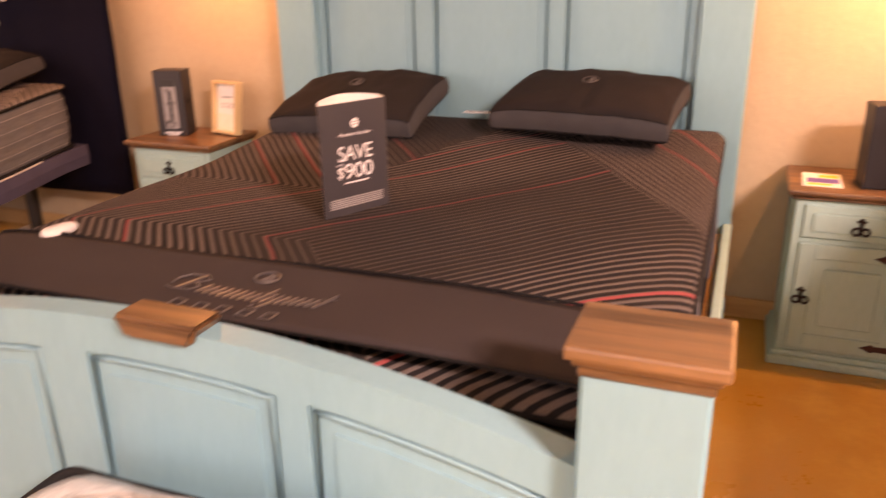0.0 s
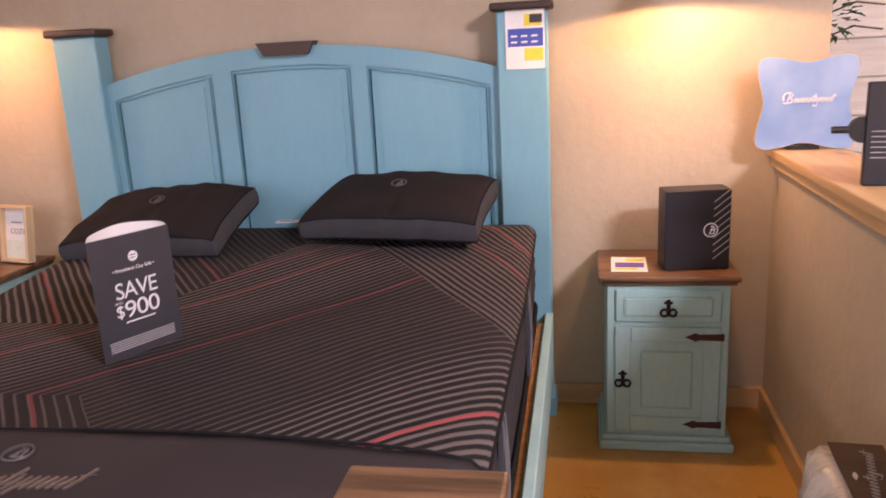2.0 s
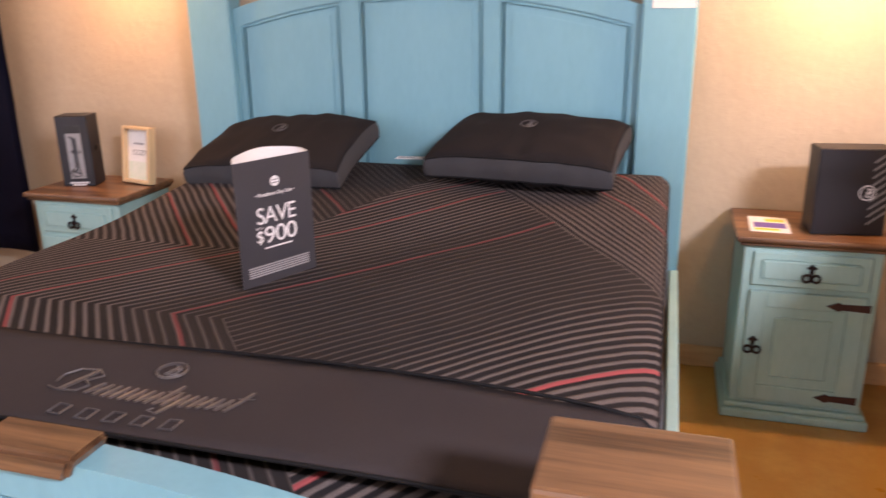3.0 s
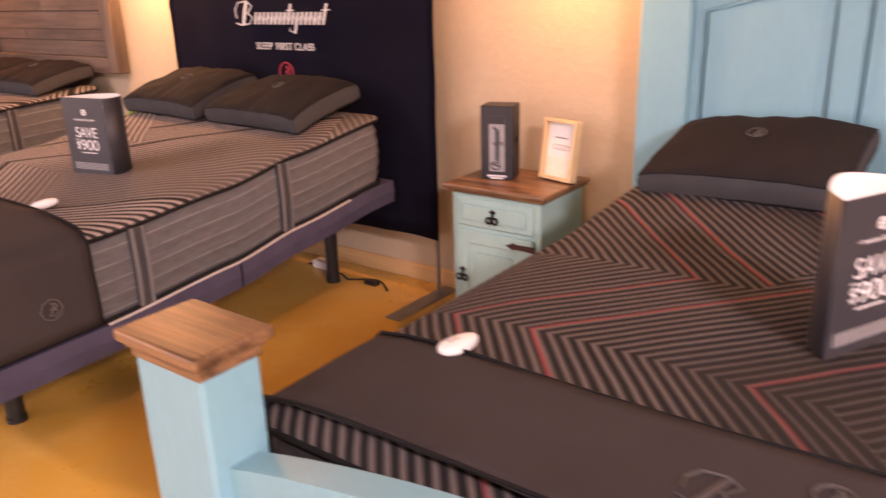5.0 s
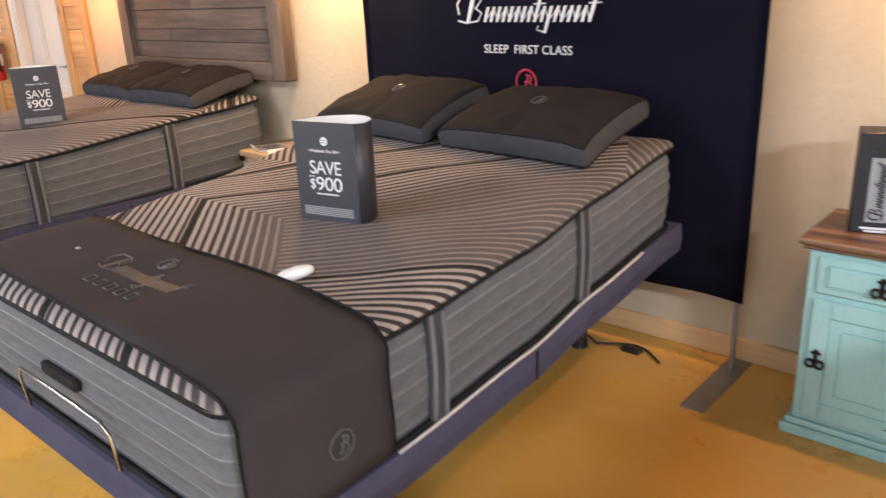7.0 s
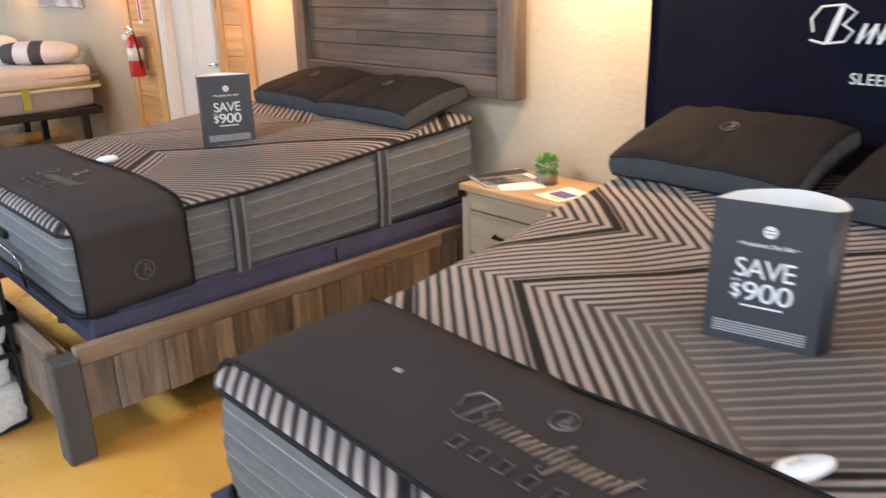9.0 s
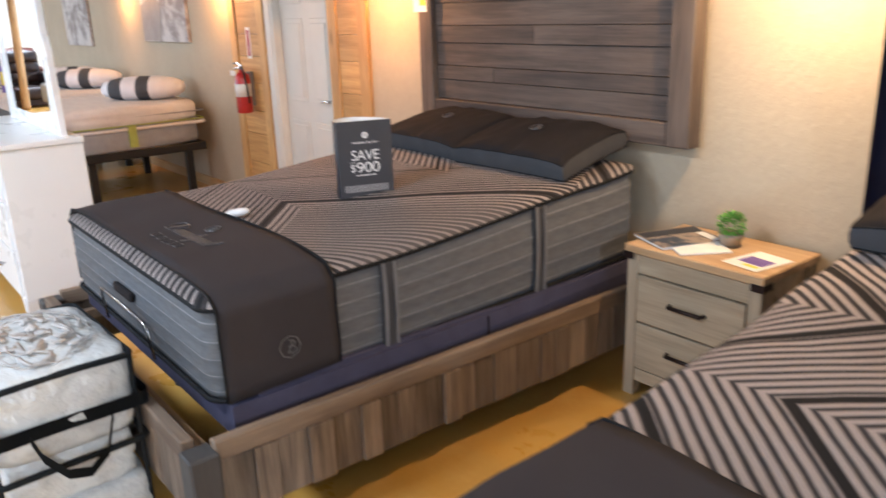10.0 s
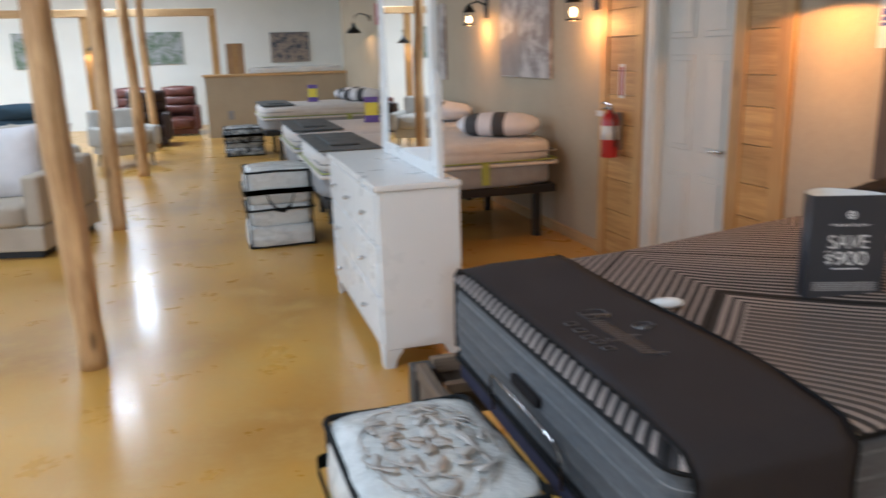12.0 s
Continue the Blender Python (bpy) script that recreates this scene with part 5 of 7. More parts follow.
# ---------------------------------------------------------------- things on the half wall
t = thing("pillow_sign", pose(1.922, -0.14, 1.081, 0, 0, -6) @ Matrix.Scale(1.08, 4), "blue pillow-shaped advertising board on the oak cap", "sign")
pts = []
for i in range(48):
    a = 2 * math.pi * i / 48
    c, s = math.cos(a), math.sin(a)
    r = 1.0 / max(abs(c), abs(s))
    r = min(r, 1.32)
    sag = 0.16 * (math.cos(4 * a) + 1) / 2
    pts.append((0.155 * c * r * (1 - sag), 0.155 + 0.155 * s * r * (1 - sag)))
bm = prism(bmesh.new(), pts, "y", -0.004, 0.004)
part("board", bm, M["sign_blue"], t)
bm = prism(bmesh.new(), [(x * 1.02, 0.155 + (z - 0.155) * 1.02) for x, z in pts], "y", 0.004, 0.007)
part("backing", bm, M["cap_oak"], t)
bm = script_mark(bmesh.new(), -0.075, 0.075, 0.024, lambda q: 0.0, 0.003)
part("word_mark", bm, M["print_white"], t, m=pose(0.01, -0.0045, 0.165) @ up)
part("stand", boxed(-0.05, 0.05, 0.004, 0.07, 0, 0.012), M["black_plastic"], t)

t = thing("black_panel", pose(1.975, -0.90, 1.081, 0, 0, -8), "black display panel with fine white print on the cap", "sign")
part("board", boxed(-0.10, 0.14, -0.012, 0.012, 0.0, 0.275, 0.003), M["box_black"], t)
for i in range(6):
    part("print_line", boxed(-0.085, 0.06 - 0.02 * (i % 3), -0.0132, -0.0118, 0.075 + i * 0.014, 0.078 + i * 0.014), M["grey_print"], t)
bm = bmesh.new()
cyl(bm, (-0.105, -0.005, 0.15), (-0.105, 0.015, 0.15), 0.035, seg=20)
cyl(bm, (-0.105, 0.005, 0.15), (-0.18, 0.005, 0.15), 0.010, seg=10)
part("knob", bm, M["black_plastic"], t)


def leafy(bm, rnd, c, r, count, size, flat=1.0):
    """Many small folded leaves round a centre."""
    for i in range(count):
        d = Vector((rnd.gauss(0, 1), rnd.gauss(0, 1), rnd.gauss(0, 1) * flat))
        d.normalize()
        p = Vector(c) + d * r * rnd.uniform(0.55, 1.0)
        s = size * rnd.uniform(0.7, 1.3)
        q = (d + Vector((rnd.uniform(-.6, .6), rnd.uniform(-.6, .6), rnd.uniform(-.4, .6)))).to_track_quat("Y", "Z").to_matrix()
        vs = [bm.verts.new(p + q @ Vector(v) * s) for v in ((0, 0, 0), (0.38, 0.45, 0.12), (0, 1, -0.05), (-0.38, 0.45, 0.12), (0, 0.5, 0))]
        bm.faces.new((vs[0], vs[1], vs[4]))
        bm.faces.new((vs[1], vs[2], vs[4]))
        bm.faces.new((vs[2], vs[3], vs[4]))
        bm.faces.new((vs[3], vs[0], vs[4]))
    return bm


t = thing("hanging_plant", pose(2.30, 0.62, 0), "leafy green branch of a tall plant in the side bay", "plant")
rnd = random.Random(3)
bm = bmesh.new()
cyl(bm, (-0.1, 0.2, 0.0), (-0.12, 0.15, 0.35), 0.14, 0.18, 20)
part("pot", bm, M["pot"], t)
bm = bmesh.new()
tube(bm, [(-0.12, 0.15, 0.3), (-0.15, 0.12, 0.9), (-0.13, 0.1, 1.5), (-0.10, 0.05, 1.9)], 0.012)
for z in (1.45, 1.55, 1.7):
    tube(bm, [(-0.13, 0.1, z), (0.0, 0.0, z + 0.06), (0.10, -0.05, z + 0.04)], 0.004)
part("stem", bm, M["barn_z"], t)
bm = bmesh.new()
leafy(bm, rnd, (-0.10, 0.02, 1.56), 0.11, 60, 0.055)
leafy(bm, rnd, (-0.16, 0.1, 1.95), 0.16, 60, 0.06)
part("foliage", bm, M["leaf_dark"], t)

# ---------------------------------------------------------------- second bed: adjustable base before a banner
B2X = -2.985


def deck(parent, m_name, wd, ln, rise, thick, mat_, label=""):
    """Upholstered bed deck that follows the bend."""
    bm = bmesh.new()
    n = 26
    hw = wd / 2
    rows = []
    for j in range(n + 1):
        y = ln * j / n
        z = rise(y)
        rows.append([bm.verts.new(c) for c in ((-hw, y, z), (-hw - 0.006, y, z - thick * 0.5), (-hw, y, z - thick), (hw, y, z - thick), (hw + 0.006, y, z - thick * 0.5), (hw, y, z))])
    for a, b in zip(rows, rows[1:]):
        for k in range(6):
            l = (k + 1) % 6
            bm.faces.new((a[k], b[k], b[l], a[l]))
    bm.faces.new(rows[0])
    bm.faces.new(rows[-1][::-1])
    bmesh.ops.recalc_face_normals(bm, faces=bm.faces)
    return part(m_name, bm, mat_, parent, label)


def adjustable_base(m, wd, ln, rise, z_top, label, legs=True, skirt=False):
    t = thing("adjustable_base", m, label, "bed base", "adjustable bases")
    lifted = lambda v: z_top + rise(v)
    deck(t, "deck", wd, ln, lifted, 0.105, M["base_cloth"])
    if skirt:
        part("lower_frame", boxed(-wd / 2 + 0.006, wd / 2 - 0.006, 0.09, ln, 0.302, z_top + 0.03, 0.004), M["base_cloth"], t)
        deck(t, "side_skirt", wd - 0.008, ln - 0.10, lambda v: lifted(v) - 0.10, 0.12, M["base_cloth"]).location.y = 0.09
    for s in (() if skirt else (-1, 1)):
        bm = bmesh.new()
        tube(bm, [(s * (wd / 2 - 0.002), 0.45 + (ln - 0.75) * i / 20, lifted(0.45 + (ln - 0.75) * i / 20) + 0.003) for i in range(21)], 0.005, 5)
        part("deck_edge", bm, M["deck_white"], t, "pale edge of the inner deck")
    for s in (-1, 1):
        part("seam", boxed(s * (wd / 2 + 0.006), s * (wd / 2 + 0.009), 1.02, 1.026, lifted(1.02) - 0.10, lifted(1.02) - 0.005), M["piping"], t)
    if legs:
        for x in (-wd / 2 + 0.38, wd / 2 - 0.38):
            for y in (0.24, 1.03, 1.90):
                bm = bmesh.new()
                cyl(bm, (x, y, 0.0), (x, y, lifted(y) - 0.10), 0.032, 0.036, 18)
                cyl(bm, (x, y, 0.0), (x, y, 0.02), 0.036, 0.036, 18)
                part("leg", bm, M["black_plastic"], t, "round black leg")
    return t


rise2 = lerp_profile([(0, 0.0), (0.45, 0.015), (1.0, 0.065), (1.35, 0.125), (1.9, 0.195), (2.05, 0.205)])
FOOT2 = -2.16
adjustable_base(pose(B2X, FOOT2 - 0.012, 0), 1.54, 1.98, rise2, 0.379, "slate upholstered adjustable base with slightly raised head")
mattress("mattress", pose(B2X, FOOT2, 0.385), 1.52, 1.94, 0.318, rise2, M["top_grey"], M["side_grey"], "grey striped queen mattress with chevron top before the navy banner", (0.60, 1.29), (-1, 1), "mattresses", foot_bar=True, crown=0.02)
runner(pose(B2X, FOOT2, 0.385), 1.52, 0.030, 0.445, 0.318, rise2, 0.262, "charcoal foot cover across the chevron mattress", crown=0.02, mark_x=-0.01, tilt=-0.03, tag=True)
pillow(pose(-2.66, -0.46, 0.968, 15, 0, -3), wd=0.64, dp=0.42, th=0.145, label="black gusseted pillow with grey band against the navy banner")
pillow(pose(-3.390, -0.44, 0.974, 16, 0, -3), wd=0.63, dp=0.42, th=0.145, label="black gusseted pillow with grey band against the navy banner")
sale_card(pose(-2.862, -1.330, 0.768, 0, 0, 12), "charcoal three-sided offer card on the chevron mattress", 0, True)
remote(pose(-2.615, -1.668, 0.742, 12, 0, -40))

# banner on a stand
t = thing("banner_stand", pose(-2.94, -0.14, 0), "navy cloth banner with white wordmark on a metal stand", "banner")
bm = bmesh.new()
nx, nz = 40, 24
g = []
for j in range(nz + 1):
    z = 0.295 + (2.25 - 0.295) * j / nz
    g.append([bm.verts.new((-0.96 + 1.92 * i / nx, 0.006 * math.sin(i * 0.9 + j * 0.3) * (1 if j < 6 else 0.25) + 0.008 * noise.noise(Vector((i * 0.2, z * 3, 0))), z + (0.004 * math.sin(i * 0.4) if j == 0 else 0))) for i in range(nx + 1)])
for j in range(nz):
    for i in range(nx):
        bm.faces.new((g[j][i], g[j][i + 1], g[j + 1][i + 1], g[j + 1][i]))
bmesh.ops.solidify(bm, geom=list(bm.faces), thickness=0.003)
part("cloth", bm, M["banner"], t, smooth_faces=True)
for x in (-0.93, 0.93):
    bm = bmesh.new()
    cyl(bm, (x, 0.018, 0.0), (x, 0.018, 2.27), 0.010, seg=12)
    part("pole", bm, M["grey_metal"], t)
    part("foot_plate", boxed(x - 0.045, x + 0.045, -0.345, 0.12, 0.0, 0.006, 0.002), M["grey_metal"], t)
bm = bmesh.new()
cyl(bm, (-0.96, 0.018, 2.265), (0.96, 0.018, 2.265), 0.011, seg=12)
part("top_bar", bm, M["grey_metal"], t)
up = Euler((radians(90), 0, 0)).to_matrix().to_4x4()
bm = bmesh.new()
script_mark(bm, -0.33, 0.33, 0.082, lambda q: 0.0, 0.004)
part("word_mark", bm, M["print_white"], t, m=pose(0.0, -0.016, 1.335) @ up)
for word, wx in (("SLEEP", -0.152), ("FIRST", 0.002), ("CLASS", 0.150)):
    letters(word, 0.050, M["print_white"], t, "slogan_word", pose(wx, -0.0165, 1.19) @ up, 0.001, 1.05)
part("red_emblem", ring_mark(bmesh.new(), 0.05, 0.005), M["print_red"], t, m=pose(0.0, -0.016, 1.06) @ up)

# power lead and adaptor under the bed's head
t = thing("power_lead", pose(-2.55, -0.16, 0), "black power lead with adaptor on the floor by the wall", "cable")
bm = bmesh.new()
tube(bm, [(-0.35 + 0.012 * i * 3, 0.05 * math.sin(i * 0.55) - 0.01 * i * 0.3, 0.008 + (0.03 if i == 9 else 0)) for i in range(19)], 0.005, 6)
part("cable", bm, M["black_plastic"], t, smooth_faces=True)
part("adaptor", boxed(-0.30, -0.16, -0.02, 0.05, 0.0, 0.045, 0.006), M["white_plastic"], t)
part("inline_block", boxed(0.12, 0.20, -0.06, -0.02, 0.0, 0.025, 0.005), M["black_plastic"], t)

# ---------------------------------------------------------------- third bed: barnwood frame
B3X = -5.60
bed3 = thing("wooden_bed", pose(B3X, 0, 0), "grey-brown reclaimed plank bed frame with dark block legs", "bed", "bed frames")
part("side_rail_top", boxed(0.825, 0.862, -2.13, -0.13, 0.335, 0.400, 0.004), M["barn_y"], bed3)
part("side_rail_top", boxed(-0.862, -0.825, -2.13, -0.13, 0.335, 0.400, 0.004), M["barn_y"], bed3)
M["barn_foot"] = wood("brown_barnwood_footrail", (0.085, 0.058, 0.040), (0.20, 0.145, 0.10), "x", 0.7, vary=0.1, bump=0.4)
part("foot_rail_top", boxed(-0.80, 0.80, -2.205, -2.165, 0.335, 0.402, 0.004), M["barn_foot"], bed3)
for s in (-1, 1):
    part("leg", boxed(s * 0.84 - 0.045, s * 0.84 + 0.045, -2.215, -2.125, 0.0, 0.375, 0.006), M["barn_leg"], bed3, "dark grey block leg")
    part("leg", boxed(s * 0.84 - 0.045, s * 0.84 + 0.045, -0.14, -0.06, 0.0, 0.42, 0.006), M["barn_leg"], bed3)
    part("inner_ledge", boxed(s * 0.80 - 0.02, s * 0.80 + 0.02, -2.15, -0.13, 0.26, 0.30), M["barn_y"], bed3)
part("foot_ledge", boxed(-0.78, 0.78, -2.16, -2.09, 0.26, 0.30), M["oak_top"], bed3)
rnd = random.Random(11)
for s in (-1, 1):
    y = -2.12
    while y < -0.16:
        w = rnd.choice((0.075, 0.09, 0.105, 0.12))
        w = min(w, -0.14 - y)
        o = rnd.choice((0, 0.004, 0.012))
        x = s * 0.8435
        part("plank", boxed(x - 0.012, x + 0.012 + o * (s > 0), y + 0.001, y + w - 0.001, 0.135, 0.3345, 0.002), M["barn_z"], bed3)
        y += w
x = -0.79
while x < 0.79:
    w = min(rnd.choice((0.075, 0.09, 0.105, 0.12)), 0.795 - x)
    part("plank", boxed(x + 0.001, x + w - 0.001, -2.197 - rnd.uniform(0, 0.006), -2.173, 0.135, 0.3345, 0.002), M["barn_z"], bed3)
    x += w

hb = thing("headboard", pose(-5.505, 0, 0), "grey-brown plank headboard hung on the wall above the bed", "headboard")
HW, Z0, Z1 = 0.885, 0.975, 2.02
for s in (-1, 1):
    part("stile", boxed(s * (HW - 0.055) - 0.055, s * (HW - 0.055) + 0.055, -0.095, -0.01, Z0, Z1, 0.005), M["barn_stile"], hb)
part("bottom_rail", boxed(-HW + 0.111, HW - 0.111, -0.09, -0.012, Z0, Z0 + 0.10, 0.005), M["barn_x"], hb)
part("top_rail", boxed(-HW + 0.111, HW - 0.111, -0.09, -0.012, Z1 - 0.10, Z1, 0.005), M["barn_x"], hb)
part("back", boxed(-HW + 0.09, HW - 0.09, -0.03, -0.012, Z0 + 0.05, Z1 - 0.05), M["barn_x"], hb)
z, k = Z0 + 0.101, 0
while z < Z1 - 0.13:
    h = (0.105, 0.075, 0.12, 0.09, 0.115)[k % 5]
    h = min(h, Z1 - 0.1005 - z)
    xs = [-HW + 0.112] + sorted(rnd.uniform(-0.6, 0.6) for _ in range(rnd.choice((0, 0, 1)))) + [HW - 0.112]
    for a, b in zip(xs, xs[1:]):
        if b - a > 0.03:
            part("plank", boxed(a + 0.001, b - 0.001, -0.058 - rnd.uniform(0, 0.008), -0.03, z + 0.0015, z + h - 0.0015, 0.002), M["barn_x"], hb)
    z += h
    k += 1
price_sheet(pose(-6.37, -0.0965, 1.66), 0.12, 0.24, "white price sheet with blue field on the plank headboard")

rise3 = lerp_profile([(0, 0.0), (0.6, 0.018), (1.67, 0.10), (2.0, 0.13)])
under3 = lerp_profile([(0, 0.0), (1.0, 0.012), (2.0, 0.040)])
FOOT3 = -2.075
adjustable_base(pose(B3X, FOOT3 + 0.045, 0), 1.54, 1.92, under3, 0.439, "slate adjustable base inside the plank bed frame", legs=True, skirt=True)
mattress("mattress", pose(B3X, FOOT3, 0.445), 1.52, 1.98, 0.315, rise3, M["top_grey_shifted"], M["side_grey"], "grey striped queen mattress with chevron top in the plank bed", (0.64, 1.36), (-1, 1), "mattresses", foot_bar=True, crown=0.02, under=under3)
runner(pose(B3X, FOOT3, 0.445), 1.52, 0.030, 0.430, 0.315, rise3, 0.262, "charcoal foot cover across the mattress of the plank bed", crown=0.02, mark_x=0.10, mark_y=0.222)
pillow(pose(-5.235, -0.33, 0.958, 12, 0, 2), th=0.15, label="black gusseted pillow with grey band under the plank headboard")
pillow(pose(-5.885, -0.31, 0.955, 12, 0, -3), th=0.15, label="black gusseted pillow with grey band under the plank headboard")
sale_card(pose(-5.474, -1.090, 0.815, 0, 0, 70), "charcoal three-sided offer card on the plank bed's mattress", -0.4)
remote(pose(-5.630, -1.600, 0.796, 10, 0, -45))


# ---------------------------------------------------------------- oak nightstand
def oak_stand(m, label):
    t = thing("nightstand", m, label, "nightstand")
    W, D, Hh = 0.285, 0.38, 0.615
    for sx in (-1, 1):
        for y0 in (-D, -0.05):
            part("leg", boxed(sx * (W - 0.025) - 0.025, sx * (W - 0.025) + 0.025, y0, y0 + 0.05, 0, Hh, 0.003), M["oak_z"], t)
        part("side_panel", boxed(sx * (W - 0.02) - 0.008, sx * (W - 0.02) + 0.008, -D + 0.05, -0.05, 0.09, Hh, 0.002), M["oak_x"], t)
    part("top", boxed(-W - 0.008, W + 0.008, -D - 0.012, 0.004, Hh + 0.0005, Hh + 0.034, 0.004), M["oak_top"], t, "warm oak top board")
    part("top_rail", boxed(-W + 0.051, W - 0.051, -D + 0.004, -D + 0.03, 0.535, Hh - 0.001, 0.002), M["oak_x"], t)
    part("lower_rail", boxed(-W + 0.051, W - 0.051, -D + 0.004, -D + 0.03, 0.07, 0.125, 0.002), M["oak_x"], t)
    part("inside", boxed(-W + 0.052, W - 0.052, -D + 0.034, -0.02, 0.10, 0.60), M["barn_leg"], t)
    for z0, z1 in ((0.132, 0.328), (0.336, 0.53)):
        d = new("drawer")
        d.parent = t
        part("front", boxed(-W + 0.054, W - 0.054, -D - 0.004, -D + 0.03, z0, z1, 0.003), M["oak_x"], d)
        zc = (z0 + z1) / 2 + 0.01
        bm = bmesh.new()
        tube(bm, [(-0.075, -D - 0.004, zc), (-0.07, -D - 0.028, zc), (0.07, -D - 0.028, zc), (0.075, -D - 0.004, zc)], 0.008, 8)
        part("handle", bm, M["iron"], d, "black bar handle", smooth_faces=True)
    for sx in (-1, 1):
        bm = bmesh.new()
        box(bm, sx * (W + 0.008) - 0.045 * (sx > 0), sx * (W + 0.008) + 0.045 * (sx < 0), -D - 0.0145, -D - 0.0125, Hh - 0.022, Hh + 0.006)
        box(bm, sx * (W + 0.0085), sx * (W + 0.0105), -D - 0.0145, -D + 0.05, Hh - 0.022, Hh + 0.006)
        part("corner_bracket", bm, M["iron"], t, "black metal corner bracket")
    return t


oak_stand(pose(-4.355, -0.045, 0), "washed oak two-drawer nightstand with black handles between two beds")
t = thing("magazine", pose(-4.53, -0.25, 0.651, 0, 0, -22), "glossy magazine with a photo cover on the oak nightstand", "magazine")
part("page_block", boxed(-0.105, 0.105, -0.138, 0.138, 0, 0.009, 0.001), M["paper"], t)
part("cover", boxed(-0.107, 0.107, -0.14, 0.14, 0.009, 0.0105), M["art"], t)
part("dark_band", boxed(-0.10, -0.03, -0.13, 0.13, 0.0105, 0.0112), M["card"], t)
part("title", boxed(-0.02, 0.095, 0.09, 0.125, 0.0105, 0.0112), M["print_white"], t)
t = thing("booklet", pose(-4.40, -0.305, 0.651, 0, 0, -36), "second thin booklet beneath the magazine", "magazine")
part("page_block", boxed(-0.07, 0.07, -0.10, 0.10, 0, 0.006), M["paper"], t)
t = thing("potted_plant", pose(-4.345, -0.185, 0.651), "small round green boxwood in a beige pot", "plant")
bm = bmesh.new()
lathe(bm, [(0.0, 0.0), (0.034, 0.0), (0.048, 0.04), (0.049, 0.05), (0.042, 0.05), (0.0, 0.045)], 20)
part("pot", bm, M["pot"], t, smooth_faces=True)
bm = leafy(bmesh.new(), random.Random(5), (0, 0, 0.080), 0.050, 420, 0.017)
part("foliage", bm, M["leaf"], t)
t = thing("flyer", pose(-4.17, -0.29, 0.651, 0, 0, -10), "white flyer with blue and yellow print on the oak nightstand", "paper", "flyers")
part("sheet", boxed(-0.075, 0.075, -0.10, 0.10, 0, 0.0012), M["paper"], t)
part("blue_band", boxed(-0.05, 0.055, -0.045, 0.03, 0.0012, 0.0018), M["ink_purple"], t)
part("yellow_band", boxed(-0.01, 0.055, -0.075, -0.055, 0.0012, 0.0018), M["ink_yellow"], t)


# ---------------------------------------------------------------- bedding bags
def soft_box(bm, x0, x1, y0, y1, z0, z1, n=12, puff=0.03, lump=0.012, seed=0):
    """A stuffed, lumpy block."""
    r = bmesh.ops.create_cube(bm, size=2.0)
    bmesh.ops.subdivide_edges(bm, edges=list({e for v in r["verts"] for e in v.link_edges}), cuts=n, use_grid_fill=True)
    for v in bm.verts:
        c = v.co
        k = [abs(c.x), abs(c.y), abs(c.z)]
        d = Vector((c.x * (1 - 0.10 * k[1] ** 6 * k[2] ** 6), c.y * (1 - 0.08 * k[0] ** 6), c.z))
        bx, by, bz = (1 - k[1] ** 3) * (1 - k[2] ** 3), (1 - k[0] ** 3) * (1 - k[2] ** 3), (1 - k[0] ** 3) * (1 - k[1] ** 3)
        nn = noise.noise(Vector((c.x * 2.3 + seed, c.y * 2.3, c.z * 3.1))) * lump * 2 + noise.noise(c * 6 + Vector((seed, 0, 0))) * lump
        p = Vector((x0 + (d.x + 1) / 2 * (x1 - x0), y0 + (d.y + 1) / 2 * (y1 - y0), z0 + (d.z + 1) / 2 * (z1 - z0)))
        if k[0] > 0.999:
            p.x += math.copysign(puff * bx + nn, c.x)
        if k[1] > 0.999:
            p.y += math.copysign(puff * by + nn, c.y)
        if k[2] > 0.999 and c.z > 0:
            p.z += puff * bz + nn
        v.co = p
    return bm


